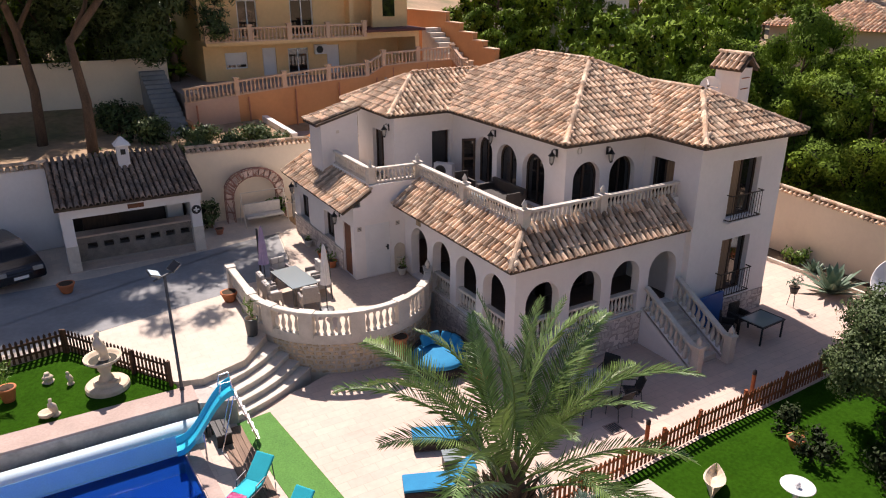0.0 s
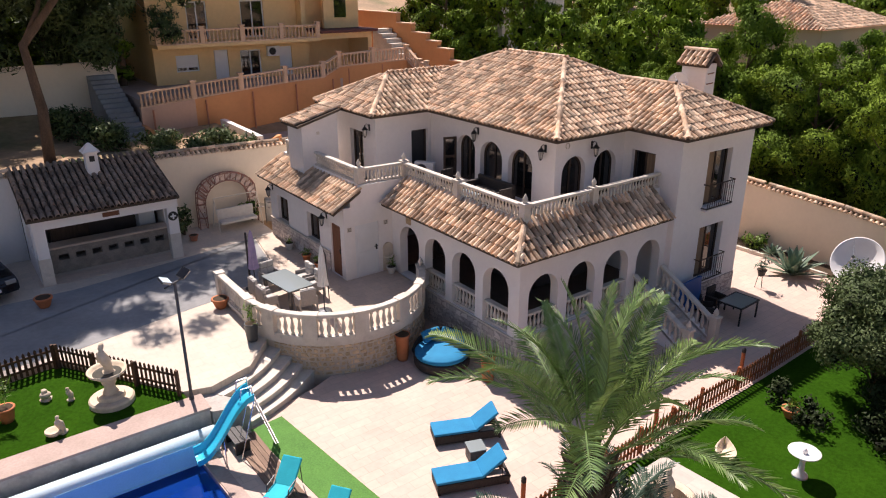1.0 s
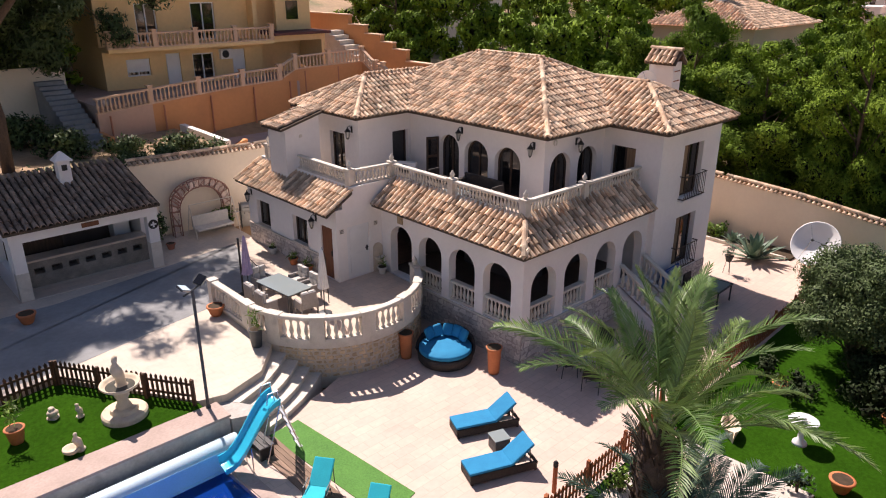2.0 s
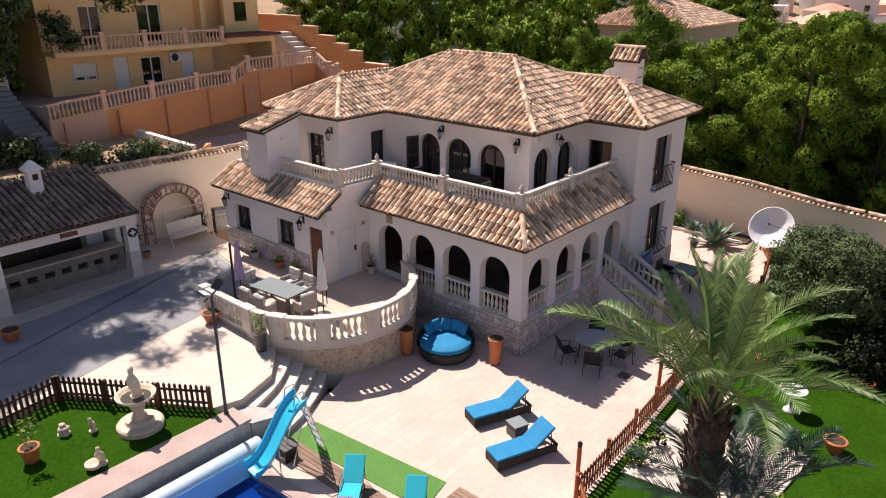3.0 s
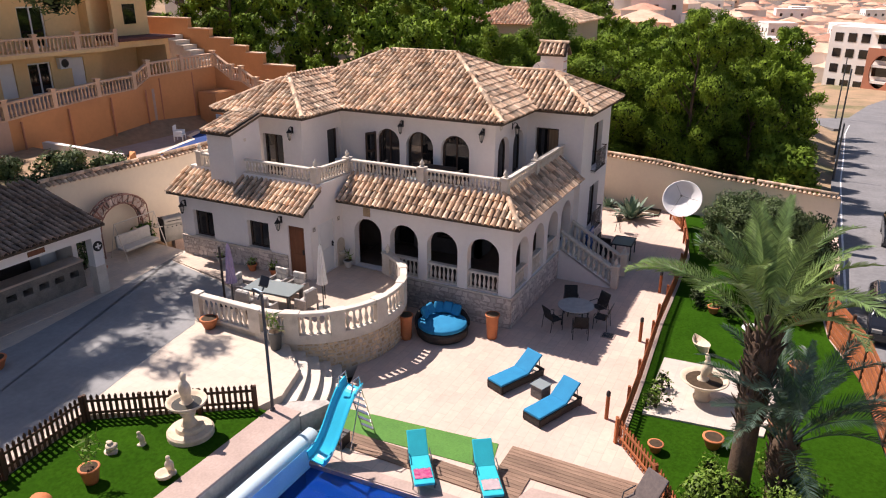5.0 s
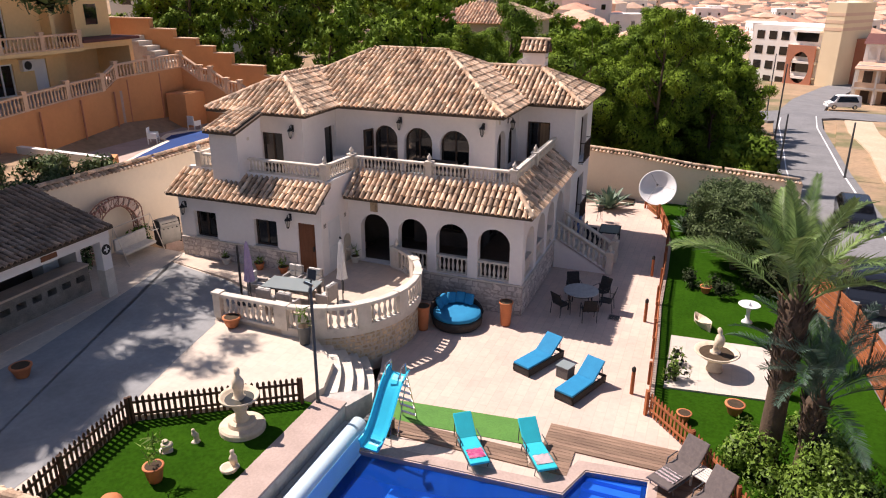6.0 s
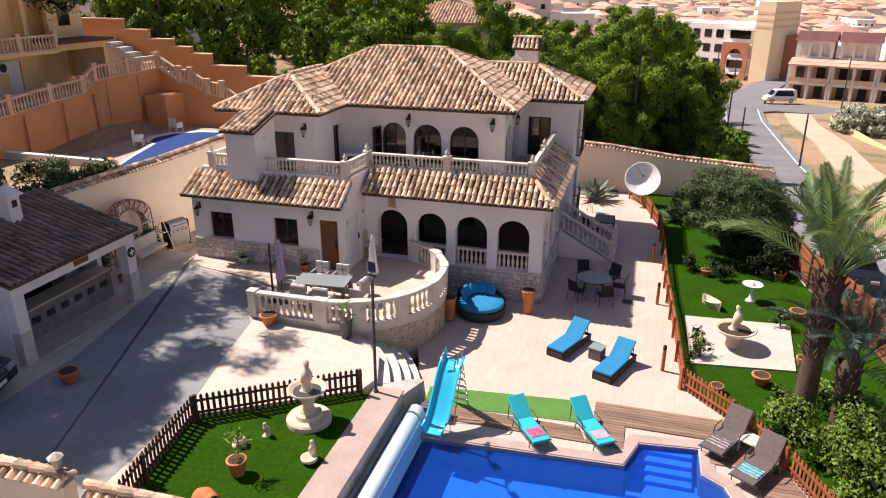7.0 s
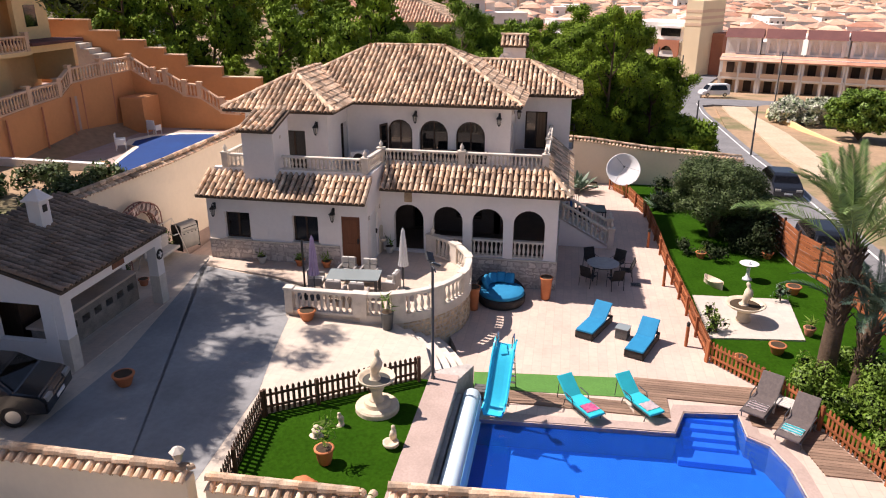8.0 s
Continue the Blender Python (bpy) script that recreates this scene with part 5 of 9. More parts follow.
tagged(part("terrace_edge", prism(bmesh.new(), [(11.75, 34.9), (11.75, 35.2), (13.2, 36.2), (13.1, 36.5)], 3.0, 4.15), M_ORANGE), "low orange edge wall of the garden terrace", "wall", kind="structure")
tagged(part("back_wall", boxes((-14, 46.0, 2, 7.6, 46.3, 7.5)), M_CREAM), "tall plain wall at the back of the garden terrace", "wall", kind="structure")
nst = thing("garden_stairs", "narrow stone stairs climbing beside the neighbour's wall", "stairs", kind="structure")
for i in range(14):
    part("step", boxes((5.9, 39.4 + 0.45 * i, 3.5, 7.3, 39.87 + 0.45 * i, 4.2 + 0.2 * i), bevel=0.01), M_CONC, nst)
part("side_wall", boxes((7.3, 39.2, 3.5, 7.5, 46.0, 4.6)), M_ORANGE, nst)

# neighbour: pool terrace, retaining wall, house
ND = 3.2
tagged(part("pavement", prism(bmesh.new(), [(11.7, 32.6), (27, 32.6), (27, 42.6), (12, 42.6), (11.7, 36)], -1, ND), M_COPING), "pink paving of the neighbour's pool terrace", "paving", kind="structure")
npool = thing("swimming_pool", "bright blue neighbouring pool with a rounded end and pale coping", "swimming pool", kind="structure")
NP = [(14.0, 34.6), (13.9, 37.0), (16.8, 38.0), (19.6, 38.8), (20.0, 39.5), (21.0, 39.9), (22.3, 39.5), (23.2, 38.4), (23.6, 36.4), (23.2, 34.6)]
part("coping", prism(bmesh.new(), [(x + (x - 18.3) * 0.09, y + (y - 36.9) * 0.2) for x, y in NP], ND, ND + 0.1), M_CREAM, npool)
part("water", prism(bmesh.new(), NP, ND + 0.02, ND + 0.106), paving("neighbour_pool", (0.002, 0.045, 0.20), (0.002, 0.037, 0.17), 0.92, 0.4), npool, "bright blue water")
NW = [(7.4, 40.9, 5.45), (10.5, 41.5, 5.6), (13.5, 42.0, 5.75), (16.5, 42.4, 5.9), (19.3, 42.8, 5.95), (20.6, 43.0, 6.5), (23.0, 42.7, 6.62), (25.5, 42.4, 6.7)]
nwall = thing("retaining_wall", "tall orange retaining wall below the neighbour's terrace", "wall", kind="structure")
for (x0, y0, z0), (x1, y1, z1) in zip(NW, NW[1:]):
    bm = bmesh.new()
    q = [[bm.verts.new(p) for p in ((x, y, 2.0), (x, y + 0.3, 2.0), (x, y + 0.3, z), (x, y, z))] for x, y, z in ((x0, y0, z0), (x1, y1, z1))]
    for i in range(4):
        bm.faces.new((q[0][i], q[0][(i + 1) % 4], q[1][(i + 1) % 4], q[1][i]))
    bm.faces.new(q[0][::-1])
    bm.faces.new(q[1])
    part("wall", bm, M_PEACHWALL if x0 < 9 else M_ORANGE, nwall)
    rx = tube(bmesh.new(), [(x0 + 0.6, y0 - 0.06, 2.5), (x0 + 0.6, y0 - 0.06, z0 - 0.1)], 0.05, 6)
    part("drain_pipe", rx, M_BRICKRED, nwall)
nrail = thing("neighbour_balustrade", "peach cast-stone balustrade on the retaining wall", "balustrade")
pb = mesh_of(boxes((-0.13, -0.13, 0, 0.13, 0.13, 0.95), (-0.17, -0.17, 0.95, 0.17, 0.17, 1.02)), M_PINKBAL)
for a, b in zip(NW, NW[1:]):
    rail_run(nrail, [(a[0], a[1] + 0.15, a[2]), (b[0], b[1] + 0.15, b[2])], 0.0, 0.85, BALUSTER_PEACH, M_PINKBAL, 0.24, 0.2, 0.08, 0.1)
    shared("post", pb, nrail, Matrix.Translation((b[0], b[1] + 0.15, b[2])))
DS = [(25.5, 42.4, 6.7), (25.5, 41.0, 5.9), (25.5, 40.2, 5.85), (25.5, 39.0, 5.2), (25.5, 38.0, 5.1), (25.5, 36.6, 4.2), (25.5, 35.6, 4.15)]
for a, b in zip(DS, DS[1:]):
    rail_run(nrail, [a, b], 0.0, 0.85, BALUSTER_PEACH, M_PINKBAL, 0.24, 0.2, 0.08, 0.1)
    shared("post", pb, nrail, Matrix.Translation(b))
part("wall", holed(bmesh.new(), [(33.0, 2), (42.5, 2), (42.4, 6.7), (41.0, 5.9), (40.2, 5.85), (39.0, 5.2), (38.0, 5.1), (36.6, 4.2), (33, 4.1)], [], 0.3, facing("-x", 25.42)), M_ORANGE, nwall)
part("buttress", boxes((23.6, 40.8, 2.0, 25.4, 42.3, 5.3), bevel=0.02), M_ORANGE, nwall)
step_wall = thing("stepped_wall", "orange boundary wall stepping down the hill", "wall", kind="structure")
for y0, y1, z in ((46.0, 56.0, 9.55), (44.1, 46.0, 8.9), (42.3, 44.1, 8.35), (41.0, 42.3, 7.9), (39.6, 41.0, 7.5), (37.2, 39.6, 6.8), (34.6, 37.2, 6.2), (33.0, 34.6, 5.6)):
    part("wall", boxes((27.0, y0 + 0.002, 1.0, 27.35, y1, z)), M_ORANGE, step_wall)
    part("cap", boxes((26.94, y0, z, 27.41, y1 - 0.01, z + 0.07), bevel=0.01), M_PINKBAL, step_wall)
gst = thing("hill_stairs", "outdoor stairs climbing beside the orange wall", "stairs", kind="structure")
for i in range(18):
    part("step", boxes((25.7, 36.0 + 0.62 * i, 2.5, 26.95, 36.64 + 0.62 * i, 3.4 + 0.3 * i)), M_BAL, gst)
tagged(part("upper_terrace", prism(bmesh.new(), [(7.6, 41.2), (13.5, 42.2), (19.3, 43.1), (25.4, 42.6), (25.4, 58), (7.6, 58)], 2, 5.8), M_COPING), "paved upper terrace of the yellow house", "paving", kind="structure")

yh = thing("yellow_house", "yellow neighbouring house with balcony and white shutters", "house")


def yrect(holes, u0, u1, v0, v1, y):
    part("wall", holed(bmesh.new(), rect(u0, u1, v0, v1), [rect(*h) for h in holes], 0.3, facing("-y", y)), M_YELLOW, yh)


low_open = [(11.2, 12.6, 6.5, 7.5), (13.6, 14.5, 5.82, 7.7), (15.3, 16.7, 5.82, 7.6), (18.0, 18.9, 5.82, 7.7)]
yrect(low_open, 9.9, 20.2, 5.5, 8.2, 46.5)
up_open = [(12.5, 13.8, 8.3, 10.6), (16.0, 17.6, 8.3, 10.6)]
yrect(up_open, 9.9, 20.2, 8.2, 12.5, 47.6)
for bx in ((9.9, 46.8, 5.5, 10.2, 56, 12.5), (19.9, 46.8, 5.5, 20.2, 56, 12.5)):
    part("wall", boxes(bx), M_YELLOW, yh)
part("balcony", boxes((9.8, 44.95, 8.05, 20.3, 47.6, 8.25), bevel=0.02), M_YELLOW, yh)
rail_run(yh, [(9.9, 45.1), (20.2, 45.1)], 8.25, 0.85, BALUSTER_PEACH, M_PINKBAL, 0.24, 0.2, 0.08, 0.1)
for x in (9.9, 12.5, 15.0, 17.6, 20.2):
    shared("post", pb, yh, Matrix.Translation((x, 45.1, 8.25)))
for i, (a, b, c, d) in enumerate(low_open + up_open):
    y = 46.5 if i < 4 else 47.6
    w = new("window")
    w.parent = yh
    part("pane", boxes((a, y + 0.16, c, b, y + 0.2, d)), M_GLASS, w)
    part("frame", holed(bmesh.new(), rect(a, b, c, d), [rect(a + 0.08, (a + b) / 2 - 0.04, c + 0.08, d - 0.08), rect((a + b) / 2 + 0.04, b - 0.08, c + 0.08, d - 0.08)], 0.05, facing("-y", y + 0.1)), M_WHITE, w)
    if i in (0, 1, 3):
        part("shutter", boxes((a + 0.05, y + 0.06, c + (0.25 if i == 0 else 0.05), b - 0.05, y + 0.1, d - 0.04)), M_WHITE, w, "white roller shutter")
# porch and side wing of the yellow house
for bx in ((20.2, 48.0, 5.5, 24.4, 48.3, 12.0), (21.5, 46.6, 8.7, 24.2, 46.9, 12.0), (24.1, 45.2, 6.2, 24.4, 48.0, 8.5), (20.3, 45.2, 8.1, 24.4, 45.4, 8.5)):
    part("wall", boxes(bx), M_YELLOW, yh)
part("porch_roof", boxes((20.3, 44.8, 8.5, 24.7, 48.2, 8.68), bevel=0.03), M_DARKRED, yh, "dark red flat porch roof")
part("side_window", boxes((22.3, 46.55, 9.4, 23.2, 46.6, 10.6)), M_GLASS, yh)
part("roof", prism(bmesh.new(), [(9.4, 46.0), (25.0, 46.0), (25.0, 57), (9.4, 57)], 12.5, 12.7), M_FARTILE, yh)


def air_con(x, y, z, m=None):
    a = thing("air_conditioner", "white air conditioning outdoor unit", "air conditioner", m or pose(x, y, z), "air conditioners")
    part("case", boxes((-0.42, -0.15, 0, 0.42, 0.15, 0.62), bevel=0.02), M_WHITE, a)
    part("fan_ring", lathe(bmesh.new(), [(0.24, 0), (0.24, 0.02), (0.2, 0.02), (0.2, 0.0)], 20, Matrix.Translation((-0.1, -0.15, 0.31)) @ Matrix.Rotation(radians(90), 4, "X")), M_GREYMETAL, a)
    part("fan_grille", lathe(bmesh.new(), [(0.2, 0), (0.19, 0.008), (0.03, 0.012)], 20, Matrix.Translation((-0.1, -0.152, 0.31)) @ Matrix.Rotation(radians(90), 4, "X")), M_BLACK, a)
    return a


air_con(17.5, 46.33, 7.15)

# white house up the hill, roof house in the woods
def simple_house(x, y, z, w, d, h, wall_mat, roof_mat, label, turn=0, hip=True, windows=3, floors=1, group="", name="house"):
    t = thing(name, label, "house", pose(x, y, z, 0, 0, turn), group)
    part("wall", boxes((-w / 2, -d / 2, -4, w / 2, d / 2, h)), wall_mat, t)
    bm = bmesh.new()
    o = 0.4
    e = [bm.verts.new(p) for p in ((-w / 2 - o, -d / 2 - o, h), (w / 2 + o, -d / 2 - o, h), (w / 2 + o, d / 2 + o, h), (-w / 2 - o, d / 2 + o, h))]
    if hip:
        k = min(w, d) / 2 * 0.95
        rr = [bm.verts.new((-w / 2 + k, 0, h + k * 0.45)), bm.verts.new((w / 2 - k + 0.01, 0, h + k * 0.45))] if w >= d else [bm.verts.new((0, -d / 2 + k, h + k * 0.45)), bm.verts.new((0, d / 2 - k + 0.01, h + k * 0.45))]
        if w >= d:
            fs = [(e[0], e[1], rr[1], rr[0]), (e[1], e[2], rr[1]), (e[2], e[3], rr[0], rr[1]), (e[3], e[0], rr[0])]
        else:
            fs = [(e[0], e[1], rr[0]), (e[1], e[2], rr[1], rr[0]), (e[2], e[3], rr[1]), (e[3], e[0], rr[0], rr[1])]
        for f in fs:
            bm.faces.new(f)
        bm.faces.new(e[::-1])
    else:
        box(bm, -w / 2 - 0.1, -d / 2 - 0.1, h, w / 2 + 0.1, d / 2 + 0.1, h + 0.35)
        bm.verts.ensure_lookup_table()
        bmesh.ops.delete(bm, geom=e, context="VERTS")
    part("roof", bm, roof_mat, t)
    for f in range(floors):
        for i in range(windows):
            u = -w / 2 + w * (i + 0.5) / windows
            v = h / floors * f + h / floors * 0.3
            part("window", boxes((u - 0.5, -d / 2 - 0.03, v, u + 0.5, -d / 2 + 0.1, v + 1.2)), M_GLASS, t)
            q = -d / 2 + d * (i + 0.5) / windows
            part("window", boxes((-w / 2 - 0.03, q - 0.5, v, -w / 2 + 0.1, q + 0.5, v + 1.2)), M_GLASS, t)
    return t


simple_house(50, 62, 9.0, 12, 10, 5.2, M_FARWALL, M_FARTILE, "white house on the hill behind the pines", 15, False, 3, 2)
wh = simple_house(54.6, 30.8, 4.0, 12, 9, 4.6, M_FARPEACH, M_FARTILE, "low house with clay tile hip roof among the pines", 2, True, 3)
hx = []
k = 4.5 * 0.95
for corners in ([(-6.4, 4.9, 4.62), (-6.4, -4.9, 4.62), (-6 + k, 0, 4.62 + k * 0.45)], [(-6.4, -4.9, 4.62), (6.4, -4.9, 4.62), (6 - k, 0, 4.62 + k * 0.45), (-6 + k, 0, 4.62 + k * 0.45)]):
    vs = [Vector(c) for c in corners]
    a = (vs[1] - vs[0]).normalized()
    nn = (vs[1] - vs[0]).cross(vs[2] - vs[0]).normalized()
    u = nn.cross(a)
    if u.z < 0:
        u = -u
    hx += tile_poses(vs[0], a, u, [((v - vs[0]).dot(a), (v - vs[0]).dot(u)) for v in vs], 0.3, 0.42)
joined("tiles", TILE, hx, M_TILE, wh)
part("chimney", boxes((-2.4, -0.4, 5.2, -1.5, 0.4, 7.4), (-2.5, -0.5, 7.4, -1.4, 0.5, 7.55)), M_RENDER, wh, "white chimney with a capped top")

# ---- road and town ----
def strip(name, pts, width, material, label, category, lift=0.0, side=0.0):
    bm = bmesh.new()
    rows = []
    P = [Vector(p) for p in pts]
    for i, p in enumerate(P):
        d = (P[min(i + 1, len(P) - 1)] - P[max(i - 1, 0)])
        s = Vector((d.y, -d.x, 0)).normalized()
        rows.append([bm.verts.new(p + s * (side - width / 2) + Vector((0, 0, lift))), bm.verts.new(p + s * (side + width / 2) + Vector((0, 0, lift)))])
    for a, b in zip(rows, rows[1:]):
        bm.faces.new((a[0], a[1], b[1], b[0]))
    ext = bmesh.ops.extrude_face_region(bm, geom=bm.faces[:])
    bmesh.ops.translate(bm, verts=[g for g in ext["geom"] if isinstance(g, bmesh.types.BMVert)], vec=(0, 0, -0.4))
    return tagged(part(name, bm, material), label, category, kind="structure")


strip("road", ROAD, 5.2, M_ASPH, "grey asphalt lane running past the plot towards the town", "road")
strip("road_line", ROAD[2:9], 0.13, M_WHITE, "white edge line of the lane", "road marking", 0.006, 2.0)
strip("road_line", ROAD[3:9], 0.1, M_WHITE, "white edge line of the lane", "road marking", 0.006, -2.0)
strip("road", [(84, 6, -3.72), (92, -3, -4.07), (94, -16, -4.6), (86, -40, -5.3), (72, -80, -6)], 6.5, M_ASPH, "side street crossing below the terraced houses", "road", 0.03)
strip("path", [(20, -3.6, -0.7), (34, -4.0, -1.05), (48, -4.2, -1.9), (62, -5.5, -2.7), (76, -5.6, -3.4), (86, -6.5, -3.8)], 3.0, M_SAND, "pale sandy footpath beside the lane", "path", 0.05)
strip("verge", [(-20, -9.0, -0.2), (10, -9.0, -0.4), (34, -8.5, -1.2), (60, -9.5, -2.7), (84, -12.5, -3.9)], 17, M_EARTH, "dry grassy verge beside the footpath", "ground", -0.02)
# bar of the street fence: woven panels


def picket_fence(name, pts, z, label, material, pitch=0.155, height=0.8, post_every=1.7):
    f = thing(name, label, "fence")
    bm = bmesh.new()
    prof = [(-0.04, 0.03), (0.04, 0.03), (0.04, height - 0.06), (0.0, height), (-0.04, height - 0.06)]
    holed(bm, prof, [], 0.02, Matrix())
    picket = mesh_of(bm, material)
    post = mesh_of(boxes((-0.045, -0.045, -0.05, 0.045, 0.045, height + 0.01), bevel=0.01), material)
    for (x0, y0), (x1, y1) in zip(pts, pts[1:]):
        a, b = Vector((x0, y0, z)), Vector((x1, y1, z))
        d = (b - a).normalized()
        L = (b - a).length
        turn = math.atan2(d.y, d.x)
        base = Matrix.Translation(a) @ Matrix.Rotation(turn, 4, "Z")
        for h in (0.22, 0.58):
            part("rail", boxes((0, 0.022, h, L, 0.052, h + 0.07)), material, f, m=base)
        for i in range(int(L / pitch)):
            shared("picket", picket, f, base @ Matrix.Translation(((i + 0.5) * pitch, 0, 0)))
        for i in range(max(1, round(L / post_every)) + 1):
            shared("post", post, f, base @ Matrix.Translation((L * i / max(1, round(L / post_every)), 0.09, 0)))
    return f


picket_fence("picket_fence", [(2.15, 19.32), (-0.38, 23.05), (-2.9, 22.72), (-4.95, 22.35)], 0.97, "dark brown wooden picket fence round the raised lawn", M_FENCE_DARK)
picket_fence("picket_fence", FENCE[::-1][2:], 0.0, "red-brown wooden picket fence along the patio edge", M_FENCE)
for x, y in ((7.57, 10.9), (12.85, 11.08), (17.5, 11.3)):
    t = thing("bollard_light", "wooden bollard garden light with a dark cap", "garden light", pose(x, y, 0), "bollard lights")
    part("stem", lathe(bmesh.new(), [(0.06, 0), (0.06, 0.75), (0.055, 0.78)], 12), M_FENCE, t)
    part("cap", lathe(bmesh.new(), [(0.05, 0.78), (0.065, 0.8), (0.065, 0.9), (0.03, 0.95)], 12), M_BLACK, t)


def panel_fence(pts, z, height=1.6):
    for i, ((x0, y0), (x1, y1)) in enumerate(zip(pts, pts[1:])):
        a, b = Vector((x0, y0, z)), Vector((x1, y1, z))
        d = (b - a).normalized()
        L = (b - a).length
        t = thing("fence_panel", "red-brown slatted wooden garden fence panel", "fence", Matrix.Translation(a) @ Matrix.Rotation(math.atan2(d.y, d.x), 4, "Z"), "street fence panels")
        for k in range(13):
            part("slat", boxes((0.05, -0.012 + 0.02 * (k % 2), 0.06 + k * height / 13.5, L - 0.03, 0.008 + 0.02 * (k % 2), 0.06 + (k + 0.86) * height / 13.5)), M_FENCE, t)
        part("post", boxes((-0.05, -0.05, -0.8, 0.05, 0.05, height + 0.12), bevel=0.01), M_FENCE_DARK, t)


SF = [(23.6, 5.95), (21.6, 5.75), (19.8, 5.45), (18.0, 5.2), (16.2, 5.05), (14.7, 4.55), (13.3, 4.15), (11.5, 3.9), (9.7, 3.7), (7.9, 3.5), (6.1, 3.3), (4.3, 3.1), (2.5, 3.0)]
panel_fence(SF, 0.0)

# far town: terraced houses, tower, scattered roofs
def terrace_row(x, y, z, turn, n, group):
    for i in range(n):
        t = thing("terraced_house", "cream terraced house with arched upper balcony and dark red roof", "house", pose(x, y, z, 0, 0, turn) @ pose(i * 6.2, 0, 0), group)
        part("wall", holed(bmesh.new(), rect(0, 6.2, -2, 6.0), [rect(0.5, 2.8, 0.1, 2.3), rect(3.4, 5.7, 0.1, 2.3), rect(0.5, 2.8, 3.0, 5.2), rect(3.4, 5.7, 3.0, 5.2)], 0.3, facing("-y", 0)), M_FARWALL, t)
        part("room", boxes((0.05, 1.6, -2, 6.15, 8, 6.0)), M_FARPEACH, t)
        part("balcony_slab", boxes((0, -1.2, 2.6, 6.2, 1.6, 2.85)), M_FARWALL, t)
        part("rail", boxes((0.1, -1.15, 2.85, 6.1, -1.05, 3.6)), M_FARPEACH, t)
        for u in (0.1, 3.0, 5.9):
            part("pillar", boxes((u, -1.2, -1.5, u + 0.25, -0.95, 5.6)), M_FARWALL, t)
        part("porch_roof", prism_roof(6.2), M_FARTILE, t)
        part("upper_wall", holed(bmesh.new(), rect(0.4, 5.8, 6.0, 9.0), [arch(0.9, 2.1, 6.6, 8.5), arch(2.5, 3.7, 6.6, 8.5), arch(4.1, 5.3, 6.6, 8.5)], 0.3, facing("-y", 2.4)), M_FARWALL, t)
        part("upper_block", boxes((0.4, 3.0, 6.0, 5.8, 8, 8.95)), M_FARWALL, t)
        bm = bmesh.new()
        holed(bm, [(1.9, 8.95), (8.4, 8.95), (5.2, 10.3)], [], 5.9, Matrix(((0, 1, 0, 0.15), (1, 0, 0, 0), (0, 0, 1, 0), (0, 0, 0, 1))))
        part("roof", bm, M_DARKRED, t)
        for u in (1.0, 4.0):
            part("door", boxes((u, 1.5, 0.1, u + 1.2, 1.58, 2.2), (u, 1.5, 3.0, u + 1.2, 1.58, 5.1)), M_WOOD_DARK, t)


def prism_roof(w):
    bm = bmesh.new()
    holed(bm, [(-1.5, 5.6), (2.4, 6.3), (2.4, 6.1), (-1.5, 5.45)], [], w, Matrix(((0, 1, 0, 0), (1, 0, 0, 0), (0, 0, 1, 0), (0, 0, 0, 1))))
    return bm


terrace_row(112.5, -9, -5.6, -106, 9, "terraced houses")
tw = thing("apartment_tower", "cream and terracotta apartment block with a round porthole front", "building", pose(147, -2.6, -8.0, 0, 0, -122))
part("wall", boxes((-9, 0, -2, 6, 14, 12)), M_FARWALL, tw)
part("wall", boxes((6, -1.5, -2, 9.4, 10, 16.5)), mat("cream_tower_render", (0.86, 0.70, 0.47), (0.80, 0.64, 0.42), 0.3, 0.9), tw)
for z in (11.6, 12.9, 14.2):
    part("band", boxes((5.97, -1.55, z, 9.44, 10, z + 0.55)), M_FARPEACH, tw)
part("wing", boxes((9.4, 5, -2, 11.8, 14, 10)), M_BRICKRED, tw)
bm = bmesh.new()
holed(bm, rect(-0.5, 5.0, 0, 8.6), [[(2.3 + 1.9 * math.cos(i / 24 * 6.2832), 4.4 + 3.0 * math.sin(i / 24 * 6.2832)) for i in range(24)]], 0.4, facing("-y", -1.2))
part("porthole_front", bm, M_BRICKRED, tw, "terracotta front with a large oval opening")
for fl in range(4):
    for u in (-8, -5.4, -2.8):
        part("window", boxes((u, -0.06, 0.6 + 2.9 * fl, u + 1.6, 0.05, 2.2 + 2.9 * fl)), M_GLASS, tw)
    part("window", boxes((0.3, -0.06, 0.6 + 2.9 * fl, 4.6, 0.05, 2.2 + 2.9 * fl)), M_GLASS, tw)
    part("balcony", boxes((-0.6, -1.1, 2.3 + 2.9 * fl, 5.2, 0.0, 2.7 + 2.9 * fl)), M_FARWALL, tw)

KINDS_AT = [(150, 16), (158, 30), (168, 24), (172, 10)]
kinds = [simple_house(150, 30 + 14 * i, -8, 12 - i, 9 + i, 4.5 + i, (M_FARWALL, M_FARPEACH, M_FARWALL, M_FARWALL)[i], (M_FARTILE, M_FARTILE, M_FARTILE, M_FARWALL)[i], ("white town house with orange tile roof", "peach town house with orange tile roof", "tall white town house with tile roof", "white flat-roofed town house")[i], 10 * i, i != 3, 3, 1 + (i > 1), "town houses", "town_house") for i in range(4)]
rng = random.Random(8)
for i, (x, y) in enumerate(KINDS_AT):
    copy_thing(kinds[i % 4], pose(x, y, land(x, y) + 0.4, 0, 0, -80 + 10 * i))
near_houses = [(147, -4), (152, 4), (156, -8), (138, -2), (128, 1)]
